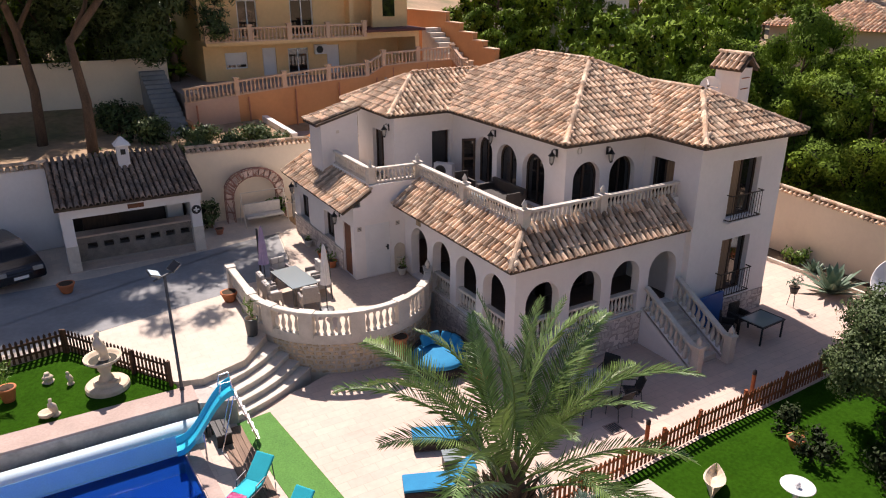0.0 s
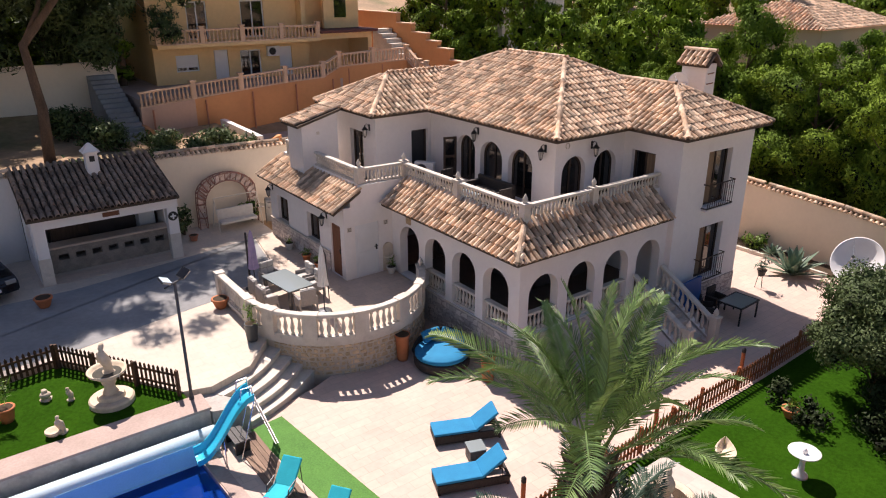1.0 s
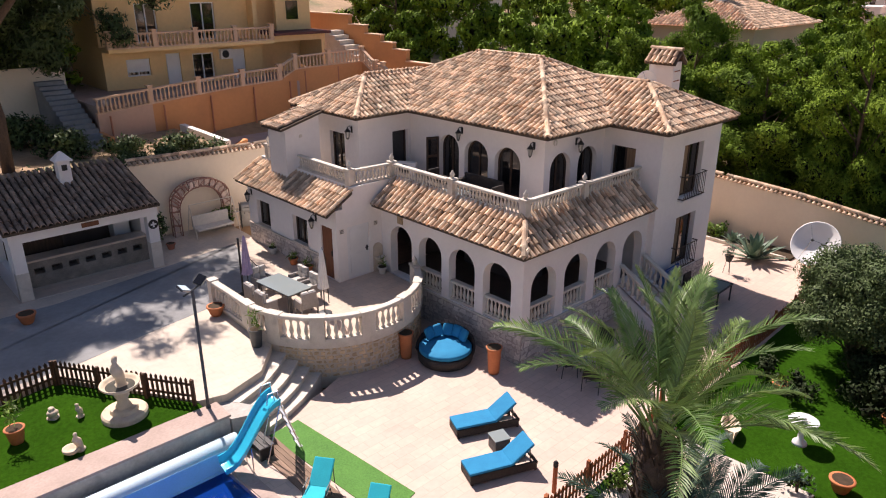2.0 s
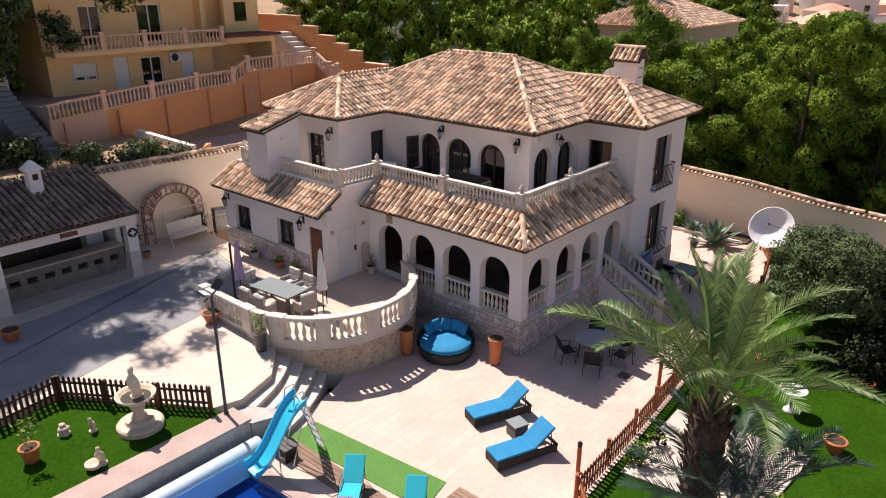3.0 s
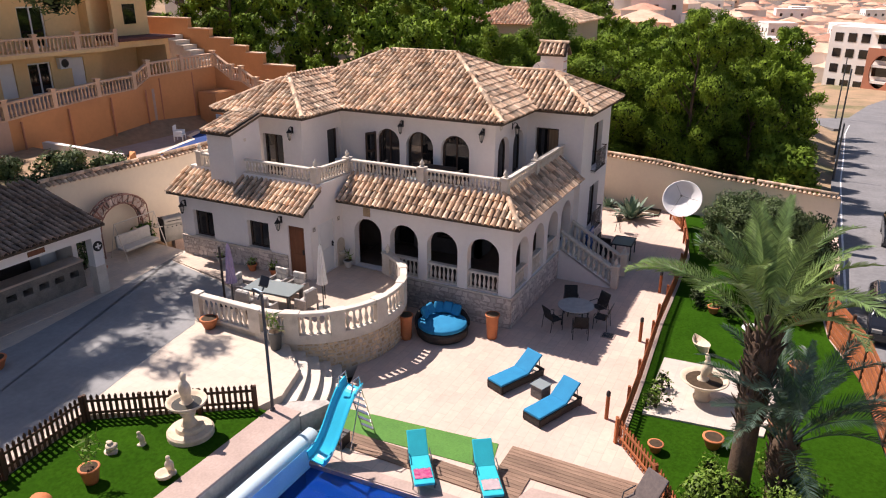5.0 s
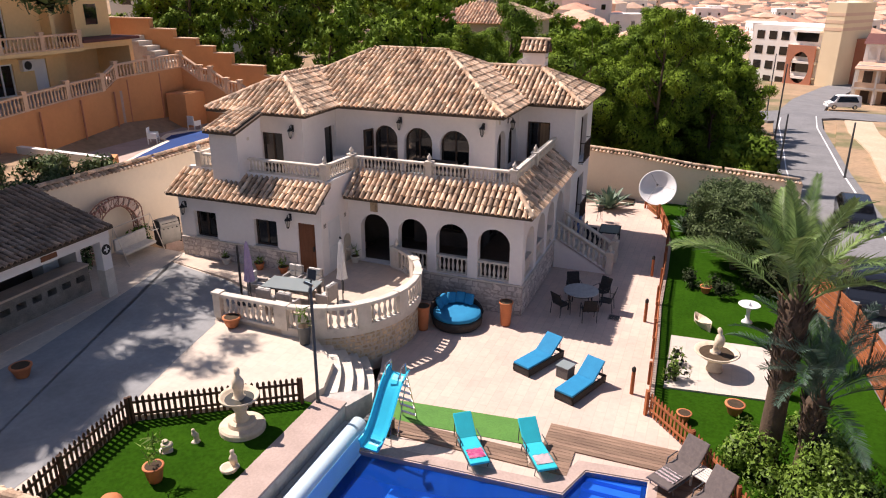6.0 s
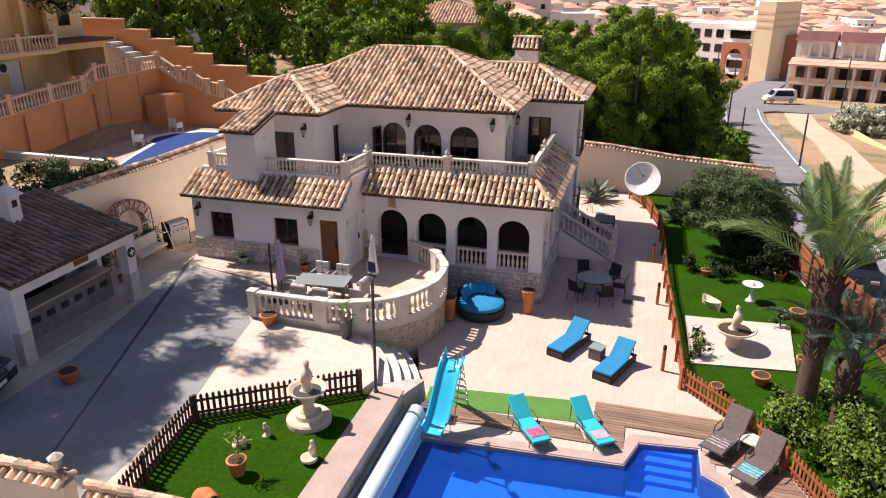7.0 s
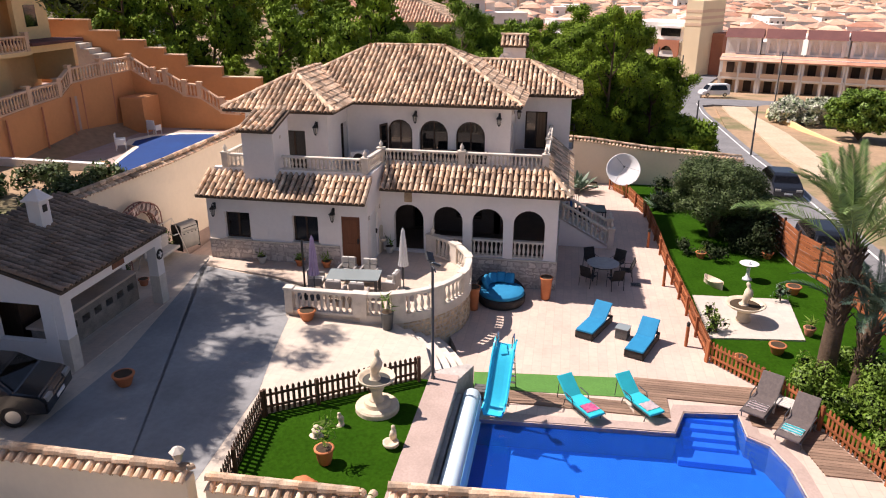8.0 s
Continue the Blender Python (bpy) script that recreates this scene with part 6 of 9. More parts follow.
for r in range(16):
    dist = 140 + r * 13 + r * r * 1.6
    for k in range(15):
        ang = radians(24 - k * 4.6 + rng.uniform(-1, 1))
        x, y = -10 + dist * math.cos(ang), 12 + dist * math.sin(ang)
        if y > 60 + 0.1 * dist or (y > 16 and x < 132) or (-66 < y < -5 and x < 126) or math.hypot(x - 140, y) < 26:
            continue
        s = rng.uniform(0.8, 1.15)
        z = max(-9.5, land(x, y)) + 0.4
        near_houses.append((x, y))
        t = copy_thing(kinds[rng.randrange(4)], pose(x + rng.uniform(-3, 3), y, z, 0, 0, rng.choice((-80, 10, -70, 100, 20))))
        t.scale = (s, s, s)


def far_town(count, seed):
    """Hundreds of small hipped houses filling the plain beyond the first streets."""
    rng = random.Random(seed)
    V, F, M = [], [], []
    while len(V) < count * 14:
        dist = 165 * (900 / 165) ** rng.random() ** 0.8
        ang = radians(rng.uniform(-52, 24))
        x, y = -10 + dist * math.cos(ang), 12 + dist * math.sin(ang)
        if y > 40 + 0.1 * dist or min((x - a) ** 2 + (y - b) ** 2 for a, b in near_houses) < 150:
            continue
        z = land(min(x, 400), min(y, 200)) - 0.5
        w, d, h = rng.uniform(4, 7), rng.uniform(3.5, 5), rng.choice((3.4, 3.8, 6.2, 6.6))
        m = Matrix.Translation((x, y, z)) @ Matrix.Rotation(radians(rng.choice((-106, -16, -100, -10, 74))), 4, "Z")
        o, k = 0.4, len(V)
        pts = [(sx * w, sy * d, zz) for zz in (0, h) for sx, sy in ((-1, -1), (1, -1), (1, 1), (-1, 1))]
        pts += [(sx * (w + o), sy * (d + o), h + 0.02) for sx, sy in ((-1, -1), (1, -1), (1, 1), (-1, 1))] + [(-w * 0.4, 0, h + 1.7), (w * 0.4, 0, h + 1.7)]
        V += [tuple(m @ Vector(p)) for p in pts]
        F += [tuple(k + i for i in f) for f in ((0, 1, 5, 4), (1, 2, 6, 5), (2, 3, 7, 6), (3, 0, 4, 7), (8, 9, 13, 12), (9, 10, 13), (10, 11, 12, 13), (11, 8, 12), (11, 10, 9, 8))]
        M += [0] * 4 + [1] * 5
    me = bpy.data.meshes.new("town_houses")
    me.from_pydata(V, [], F)
    me.materials.append(M_FARWALL)
    me.materials.append(M_FARTILE)
    me.polygons.foreach_set("material_index", M)
    tagged(new("distant_town", me), "distant dense town of white houses with orange tile roofs", "town", kind="stuff")


far_town(1100, 17)

# ---- outdoor bar ----
bar = thing("outdoor_bar", "open-fronted outdoor kitchen with stone counter and old tile roof", "outbuilding")
BZ = 1.25
btiles = []
slope(bar, "roof_slope", [(0.05, 28.85, 3.92), (5.45, 28.85, 3.92), (5.45, 32.5, 4.98), (0.05, 32.5, 4.98)], btiles, 0, 1)
# bar back wall and ceiling are coloured dark in place of the roof's shade
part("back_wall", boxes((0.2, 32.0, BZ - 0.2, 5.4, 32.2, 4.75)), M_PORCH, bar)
part("fascia", boxes((0.2, 29.05, 3.45, 5.4, 29.35, 3.86), bevel=0.01), M_RENDER, bar)
part("gable", holed(bmesh.new(), [(29.35, BZ - 0.2), (32.0, BZ - 0.2), (32.0, 4.72), (29.35, 3.95)], [rect(29.75, 31.3, 2.2, 3.4)], 0.22, facing("-x", 0.2)), M_RENDER, bar)
part("end_wall", holed(bmesh.new(), [(30.6, BZ - 0.2), (32.0, BZ - 0.2), (32.0, 4.72), (30.6, 4.3)], [], 0.2, facing("-x", 5.2)), M_RENDER, bar)
for x in (0.42, 5.15):
    part("pillar", boxes((x - 0.2, 29.05, 2.35, x + 0.2, 29.4, 3.45)), M_RENDER, bar)
    part("pillar_foot", boxes((x - 0.21, 29.04, BZ - 0.2, x + 0.21, 29.41, 2.35), bevel=0.012), M_BAL, bar, "stone-faced pillar foot")
part("floor", boxes((0.1, 29.0, BZ - 0.3, 5.5, 32.0, BZ + 0.06), bevel=0.02), M_TERRACEF, bar)
counter = new("counter")
counter.parent = bar
part("front", holed(bmesh.new(), rect(0.65, 5.18, BZ, 2.32), [rect(1.0 + 0.6 * i, 1.36 + 0.6 * i, 1.82, 2.05) for i in range(7)], 0.5, facing("-y", 30.1)), M_GREYSTONE, counter)
part("top", boxes((0.62, 30.02, 2.32, 5.19, 30.75, 2.4), bevel=0.015), M_TERRACEF, counter)
# dark panel behind the niches, painted in place of their shade
part("inside", boxes((0.66, 30.5, BZ, 5.17, 30.58, 2.3)), M_ROOM, counter)
part("oven_hood", prism(bmesh.new(), [(1.0, 31.2), (2.4, 31.2), (2.4, 31.99), (1.0, 31.99)], BZ, 3.4), M_WOOD_DARK, bar, "dark brick barbecue hood")
part("fridge", boxes((4.35, 31.3, BZ + 0.06, 5.0, 31.95, 3.0), bevel=0.02), M_WHITE, bar, "white upright fridge")
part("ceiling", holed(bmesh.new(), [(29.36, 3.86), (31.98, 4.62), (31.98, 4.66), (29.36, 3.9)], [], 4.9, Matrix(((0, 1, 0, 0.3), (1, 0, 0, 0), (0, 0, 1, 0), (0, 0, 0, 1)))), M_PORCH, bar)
part("shelf", boxes((2.5, 31.7, 2.7, 4.3, 32.0, 2.75)), M_WOOD_DARK, bar)
part("sign", boxes((2.6, 29.02, 3.55, 3.2, 29.048, 3.72), bevel=0.004), M_DOOR, bar, "small wooden sign board")
bc = new("chimney")
bc.parent = bar
part("shaft", boxes((2.75, 31.3, 4.5, 3.2, 31.75, 5.55)), M_RENDER, bc)
part("cap", prism(bmesh.new(), [(2.66, 31.2), (3.29, 31.2), (3.29, 31.85), (2.66, 31.85)], 5.55, 5.61), M_RENDER, bc)
part("cap_roof", lathe(bmesh.new(), [(0.42, 5.61), (0.1, 5.88), (0.02, 5.92)], 4, Matrix.Translation((2.975, 31.52, 0)) @ Matrix.Rotation(radians(45), 4, "Z") ), M_RENDER, bc)
# black plate on the solid shaft, put in for the shaded flue opening
part("flue_shade_plate", boxes((2.88, 31.28, 5.2, 3.07, 31.298, 5.42)), M_BLACK, bc)
dog = thing("round_sign", "round black and white wall plaque on the bar pillar", "plaque", pose(5.15, 29.04, 3.1))
part("disc", lathe(bmesh.new(), [(0.19, 0), (0.19, 0.02), (0.15, 0.025)], 20, Matrix.Rotation(radians(90), 4, "X")), M_BLACK, dog)
part("motif", boxes((-0.11, -0.04, -0.03, 0.11, -0.026, 0.03), (-0.03, -0.04, -0.11, 0.03, -0.027, 0.11)), M_WHITE, dog)

# ---- palms and planting ----
def frond_mesh(seed, length, droop, lift, pairs=58, material=M_PALM):
    """A feather leaf: an arched midrib with narrow leaflets on both sides; grows along +x."""
    rng = random.Random(seed)
    pts = []
    a = radians(lift)
    p = Vector((0, 0, 0))
    n = 14
    for i in range(n + 1):
        pts.append(p.copy())
        p = p + Vector((math.cos(a), 0, math.sin(a))) * (length / n)
        a -= radians(droop) / n * (0.4 + 1.2 * i / n)
    bm = bmesh.new()
    tube(bm, pts, 0.028, 5, 0.005)
    for i in range(pairs):
        f = 0.24 + 0.76 * i / pairs
        s = f * n
        k = min(n - 1, int(s))
        o = pts[k].lerp(pts[k + 1], s - k)
        d = (pts[k + 1] - pts[k]).normalized()
        up = Vector((-d.z, 0, d.x))
        reach = length * 0.15 * (math.sin(math.pi * min(1, 0.12 + 0.85 * f)) ** 0.6) * rng.uniform(0.85, 1.1)
        for side in (-1, 1):
            w = (Vector((0, side, 0)) * 0.8 + d * (0.55 + 0.5 * f) + up * rng.uniform(0.12, 0.5)).normalized()
            tip = o + w * reach - Vector((0, 0, reach * 0.12))
            mid = o + w * reach * 0.45
            v = w.cross(up).normalized() * 0.015
            q = [bm.verts.new(x) for x in (o - v * 0.5, mid - v, tip, mid + v, o + v * 0.5)]
            bm.faces.new(q)
    return mesh_of(bm, material)


FRONDS = [frond_mesh(1, 3.5, 78, 74), frond_mesh(2, 3.7, 88, 64), frond_mesh(3, 3.1, 36, 85), frond_mesh(4, 3.7, 80, 46)]
FRONDS_DARK = [frond_mesh(5, 3.4, 84, 72, 50, M_PALMDARK), frond_mesh(6, 3.7, 92, 60, 50, M_PALMDARK), frond_mesh(7, 3.1, 40, 84, 50, M_PALMDARK), frond_mesh(8, 3.7, 78, 40, 50, M_PALMDARK)]
bootm = bmesh.new()
boot_low = [bootm.verts.new(p) for p in ((-0.055, -0.03, 0), (0.055, -0.03, 0), (0.045, 0.02, 0), (-0.045, 0.02, 0))]
boot_top = [bootm.verts.new(p) for p in ((-0.018, -0.015, 0.27), (0.02, -0.012, 0.3), (0.012, 0.006, 0.28), (-0.012, 0.006, 0.26))]
for i in range(4):
    bootm.faces.new((boot_low[i], boot_low[(i + 1) % 4], boot_top[(i + 1) % 4], boot_top[i]))
bootm.faces.new(boot_low[::-1])
bootm.faces.new(boot_top)
BOOT = mesh_of(bootm, M_PALMBARK)


def palm(x, y, height, radius, fronds, seed, scale=1.0, label="", leaf=FRONDS):
    t = thing("palm_tree", label, "palm tree", pose(x, y, 0.0), "garden palms")
    rng = random.Random(seed)
    prof = [(radius * 1.15, -0.1), (radius * 0.95, 0.4), (radius * 0.85, height * 0.5), (radius * 1.0, height * 0.75), (radius * 1.15, height * 0.9), (radius * 0.6, height + 0.15), (0.05, height + 0.4)]
    part("trunk", lathe(bmesh.new(), prof, 14), M_PALMBARK, t, smooth=True)
    rows = int(height * 0.5 / 0.15)
    for r in range(rows):
        z = height * 0.5 + 0.15 * r
        rr = radius * (0.88 + 0.25 * min(1, max(0, (z / height - 0.5) / 0.4)))
        for k in range(14):
            a = 2 * math.pi * (k + 0.5 * (r % 2)) / 14 + rng.uniform(-0.15, 0.15)
            shared("leaf_base", BOOT, t, Matrix.Translation((rr * 0.93 * math.cos(a), rr * 0.93 * math.sin(a), z)) @ Matrix.Rotation(a - math.pi / 2, 4, "Z") @ Matrix.Rotation(radians(-rng.uniform(6, 38)), 4, "X") @ Matrix.Rotation(radians(rng.uniform(-20, 20)), 4, "Y") @ Matrix.Scale(rng.uniform(0.6, 1.2), 4))
    for i in range(fronds):
        f = i / fronds
        kind = leaf[2] if f < (0.2 if height > 4 else 0.1) else leaf[0] if f < 0.55 else leaf[1] if f < 0.85 else leaf[3]
        a = i * 2.39996 + rng.uniform(-0.2, 0.2)
        s = scale * rng.uniform(0.88, 1.1)
        m = Matrix.Translation((0.12 * math.cos(a), 0.12 * math.sin(a), height + 0.1 - 0.3 * f)) @ Matrix.Rotation(a, 4, "Z") @ Matrix.Rotation(radians(rng.uniform(-10, 8)), 4, "Y") @ Matrix.Rotation(radians(rng.uniform(-25, 25)), 4, "X") @ Matrix.Scale(s, 4)
        shared("frond", kind, t, m)


palm(5.35, 7.15, 4.8, 0.31, 27, 3, 0.9, "large date palm with feathery fronds and a shaggy trunk")
palm(4.85, 6.35, 2.55, 0.25, 26, 4, 0.8, "smaller date palm with feathery grey-green fronds", FRONDS_DARK)


def shrub(x, y, z, r, h, material, seed, label, name="shrub", per=90, size=0.16, stem=True, flat=0.9, group="", width=0.36, low=0.25):
    t = thing(name, label, "shrub" if name != "garden_tree" else "tree", pose(x, y, z), group)
    rng = random.Random(seed)
    bm = bmesh.new()
    clumps = []
    n = max(10, int(16 * r * h))
    for i in range(n):
        a, f = rng.uniform(0, 6.283), rng.random() ** 0.5
        zz = h * rng.uniform(low, 0.98)
        k = math.sqrt(max(0.05, 1 - ((zz / h - 0.5) / 0.62) ** 2))
        c = Vector((r * f * k * math.cos(a), r * f * k * math.sin(a), zz))
        if i % 3 == 0:
            tube(bm, [(0, 0, -0.05), (c.x * 0.3, c.y * 0.3, c.z * 0.5), c], 0.03 + 0.02 * h / 3, 5, 0.008)
        clumps.append((*c, rng.uniform(0.28, 0.5) * min(1.2, r + 0.2)))
    if name == "garden_tree" and h < 4:
        tube(bm, [(0, 0, -0.1), (0.06, 0.04, h * 0.25), (-0.05, -0.03, h * 0.55)], 0.17, 9, 0.1)
    part("stem", bm, M_BARK, t)
    shared("foliage", needle_mesh("foliage", clumps, material, seed, size * 0.8, per * 5, flat, 1.0, width, 12), t, Matrix())
    return t


shrub(19.6, 8.0, 0.0, 2.15, 3.6, M_LEAFDK, 11, "dense grey-green rounded garden tree on a short trunk", "garden_tree", 330, 0.105, low=0.46)
# bed shrubs: the tree's shade is put into their leaf colour
shrub(21.6, 6.7, 0.0, 1.9, 2.5, M_SHADELEAF, 12, "shrub with leaves darkened for shade beside the street fence", per=110, low=0.1)
shrub(18.3, 6.5, 0.0, 1.3, 1.3, M_SHADELEAF, 13, "low shrub with leaves darkened for the garden tree's shade", per=110, low=0.08)
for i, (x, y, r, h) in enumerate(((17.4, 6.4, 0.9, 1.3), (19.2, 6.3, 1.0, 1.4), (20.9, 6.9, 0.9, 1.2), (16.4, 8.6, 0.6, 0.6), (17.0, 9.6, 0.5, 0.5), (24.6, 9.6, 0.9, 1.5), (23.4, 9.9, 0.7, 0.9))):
    shrub(x, y, 0.03, r, h, M_SHADELEAF, 40 + i, "low garden shrub with leaves darkened for the bed's shade", per=70, size=0.12, group="shaded bed shrubs")
for i, (x, y, r, h) in enumerate(((4.9, 7.4, 0.75, 1.1), (3.9, 6.6, 0.8, 1.2), (2.6, 5.6, 0.9, 1.1), (4.6, 5.6, 0.9, 1.3), (1.2, 5.2, 0.8, 1.0), (6.6, 5.9, 0.7, 0.8), (0.0, 5.9, 0.6, 0.9), (2.2, 6.6, 0.7, 1.3), (3.2, 6.0, 0.8, 1.5))):
    shrub(x, y, 0.03, r, h, M_LEAF2, 60 + i, "bright green leafy shrub under the palms", per=130, size=0.125, group="shrubs under the palms")
shrub(8.7, 9.7, 0.1, 0.35, 0.6, M_LEAF2, 71, "sparse flowering plant beside the fountain slab", per=40, size=0.14)
shrub(11.95, 6.7, 0.1, 0.32, 0.6, M_AGAVE, 72, "dry greyish shrub at the slab corner", per=24, size=0.12)
shrub(9.9, 9.75, 0.1, 0.25, 0.5, M_LEAF2, 76, "thin leafy plant beside the fountain slab", per=24, size=0.12)
shrub(72, -11.6, -3.5, 4.2, 2.8, M_OLEANDER, 73, "large flowering oleander hedge by the footpath", per=60, size=0.34)
tagged(part("low_wall", prism(bmesh.new(), [(77, -8.4), (64, -9.3), (56, -10.4), (56, -10.7), (64, -9.6), (77, -8.7)], -5, -2.55), M_YELLOW), "low ochre garden wall beside the sandy footpath", "wall", kind="structure")
shrub(60, -13, -2.6, 3.2, 4.6, M_LEAF2, 74, "leafy green roadside tree", "garden_tree", 60, 0.34)
shrub(31.2, 7.6, -1.0, 1.4, 4.6, M_LEAF, 75, "upright young pine beside the lane", "garden_tree", 90, 0.3)
for i, (x, y, r, h) in enumerate(((6.4, 33.8, 0.9, 0.6), (8.6, 34.6, 0.9, 0.6), (10.3, 34.4, 0.8, 0.5), (9.6, 37.0, 1.0, 0.6), (7.3, 37.8, 1.0, 0.9), (4.0, 42.0, 1.2, 1.8), (5.0, 38.6, 1.0, 1.4), (-2.5, 41.5, 0.8, 1.2), (2.8, 33.6, 0.9, 0.6), (-3.2, 34.6, 1.0, 1.2))):
    shrub(x, y, 4.08, r, h * 0.75, M_LEAFDK, 80 + i, "dusty green shrub on the garden terrace", per=60, size=0.2, group="garden terrace shrubs")
shrub(6.2, 31.5, 1.3, 0.55, 1.2, M_LEAFDK, 95, "small dark green bush by the plot wall", per=70)


def agave(x, y, z, s, seed):
    t = thing("agave", "spiky grey-green agave rosette in the garden", "plant", pose(x, y, z))
    rng = random.Random(seed)
    for i in range(30):
        a = i * 2.4
        el = radians(18 + 62 * (i / 30))
        L = s * rng.uniform(0.85, 1.1)
        bm = bmesh.new()
        d = Vector((math.cos(a) * math.cos(el), math.sin(a) * math.cos(el), math.sin(el)))
        sd = Vector((-math.sin(a), math.cos(a), 0))
        up = d.cross(sd)
        rows = []
        for f, w, th in ((0, 0.07, 0.03), (0.35, 0.11, 0.03), (0.75, 0.07, 0.02), (1.0, 0.005, 0.004)):
            c = d * L * f - Vector((0, 0, 0.1 * L * f * f))
            rows.append([bm.verts.new(c + sd * w * q * s + up * e * th * s) for q, e in ((-1, 0.6), (0, -0.6), (1, 0.6), (0, 0.3))])
        for p, q in zip(rows, rows[1:]):
            for k in range(4):
                bm.faces.new((p[k], p[(k + 1) % 4], q[(k + 1) % 4], q[k]))
        part("leaf", bm, M_AGAVE, t)


agave(26.7, 14.6, 0.0, 1.5, 1)
agave(27.9, 16.2, 0.08, 0.7, 2)
agave(23.9, 10.2, 0.04, 1.1, 3)
shrub(28.2, 17.3, 0.1, 0.5, 0.6, M_LEAF2, 97, "small green plant in the bed by the wall", per=60)

# ---- garden furniture ----
def cushion(bm, x0, y0, z0, x1, y1, z1, m=None, bev=0.04):
    box(bm, x0, y0, z0, x1, y1, z1, bevel=bev, m=m)


def lounger(foot, head, base_mat, pad_mat, label, group, back=38, towel=None, legs=True, width=0.68, towel_at=0.35, size=1.0):
    a, b = Vector((*foot, 0)), Vector((*head, 0))
    d = b - a
    L = 1.95
    t = thing("sun_lounger", label, "sun lounger", Matrix.Translation(a) @ Matrix.Rotation(math.atan2(d.y, d.x), 4, "Z") @ Matrix.Scale(size, 4), group)
    w = width / 2
    hinge = Matrix.Translation((1.22, 0, 0.3)) @ Matrix.Rotation(radians(-back), 4, "Y")
    if base_mat is M_RATTAN:
        part("base", boxes((0.02, -w, 0.05, 1.9, -w + 0.06, 0.27), (0.02, w - 0.06, 0.05, 1.9, w, 0.27), (0.02, -w, 0.05, 0.08, w, 0.27), (0.02, -w, 0.24, 1.3, w, 0.29)), base_mat, t)
        leg = mesh_of(boxes((-0.03, -0.03, 0, 0.03, 0.03, 0.29)), base_mat)
        for x, y in ((1.87, w - 0.04), (1.87, -w + 0.04), (0.06, w - 0.04), (0.06, -w + 0.04)):
            shared("leg", leg, t, Matrix.Translation((x, y, 0)))
        part("rear_bar", boxes((1.86, -w, 0.2, 1.92, w, 0.28)), base_mat, t)
    else:
        for y in (-w, w):
            part("side_rail", tube(bmesh.new(), [(0, y, 0.3), (1.25, y, 0.3)], 0.018, 6), base_mat, t)
        leg = mesh_of(tube(bmesh.new(), [(0, 0, 0.3), (0.08, 0, 0)], 0.016, 6), base_mat)
        for x, y in ((0.15, -w), (0.15, w), (1.25, -w), (1.25, w)):
            shared("leg", leg, t, Matrix.Translation((x, y, 0)))
        for y in (-w, w):
            part("armrest", tube(bmesh.new(), [(0.85, y * 1.04, 0.3), (0.9, y * 1.04, 0.5), (1.3, y * 1.04, 0.52)], 0.018, 6), base_mat, t)
    b1 = bmesh.new()
    cushion(b1, 0.0, -w + 0.02, 0.29, 1.24, w - 0.02, 0.37, bev=0.03)
    part("seat_pad", b1, pad_mat, t)
    b2 = bmesh.new()
    cushion(b2, 0.0, -w + 0.02, 0.0, 0.78, w - 0.02, 0.08, m=hinge, bev=0.03)
    part("back_pad", b2, pad_mat, t)
    b3 = bmesh.new()
    tube(b3, [(1.75, -w + 0.06, 0.06), hinge @ Vector((0.6, -w + 0.06, -0.02))], 0.015, 5)
    tube(b3, [(1.75, w - 0.06, 0.06), hinge @ Vector((0.6, w - 0.06, -0.02))], 0.015, 5)
    part("back_prop", b3, base_mat, t)
    if towel:
        tm, tl = towel
        tw = thing("towel", tl, "towel", t.matrix_basis.copy())
        bm = bmesh.new()
        n = 8
        g = [[bm.verts.new((towel_at + 0.42 * i / n, -w * 0.8 + 1.6 * w * j / n, 0.385 + 0.012 * math.sin(i * 1.7 + j * 2.1))) for j in range(n + 1)] for i in range(n + 1)]
        for i in range(n):
            for j in range(n):
                bm.faces.new((g[i][j], g[i + 1][j], g[i + 1][j + 1], g[i][j + 1]))
        bmesh.ops.solidify(bm, geom=bm.faces[:], thickness=0.02)
        part("cloth", bm, tm, tw, smooth=True)
        if tl.startswith("white") or tl.startswith("striped"):
            for k in range(3):
                part("stripe", boxes((towel_at + 0.06 + 0.13 * k, -w * 0.78, 0.40, towel_at + 0.11 + 0.13 * k, w * 0.78, 0.406)), M_AQUA if tl.startswith("striped") else M_GREYRAT, tw)
    return t


M_PINK = mat("pink_towel", (0.75, 0.10, 0.33), (0.80, 0.35, 0.50), 9.0, 0.9)
M_TOWEL = mat("white_towel", (0.80, 0.70, 0.70), (0.72, 0.58, 0.60), 9.0, 0.9)
M_SLING = mat("grey_sling", (0.15, 0.12, 0.11), (0.11, 0.09, 0.085), 12.0, 0.8, fine=0.1)
lounger((7.4, 14.42), (9.6, 13.45), M_RATTAN, M_TURQ, "dark rattan sun lounger with a bright blue pad", "blue loungers")
lounger((6.28, 12.78), (8.5, 11.88), M_RATTAN, M_TURQ, "dark rattan sun lounger with a bright blue pad", "blue loungers")
lounger((2.22, 14.08), (3.72, 15.2), M_GREYMETAL, M_AQUA, "sun lounger with an aqua pad and a pink towel", "pool loungers", 40, (M_PINK, "folded pink and white beach towel"), width=0.6, towel_at=0.2, size=0.94)
lounger((2.62, 12.38), (4.05, 13.38), M_GREYMETAL, M_AQUA, "sun lounger with an aqua pad and a pale towel", "pool loungers", 40, (M_TOWEL, "pale pink beach towel with a faint print"), width=0.6, towel_at=0.2, size=0.94)
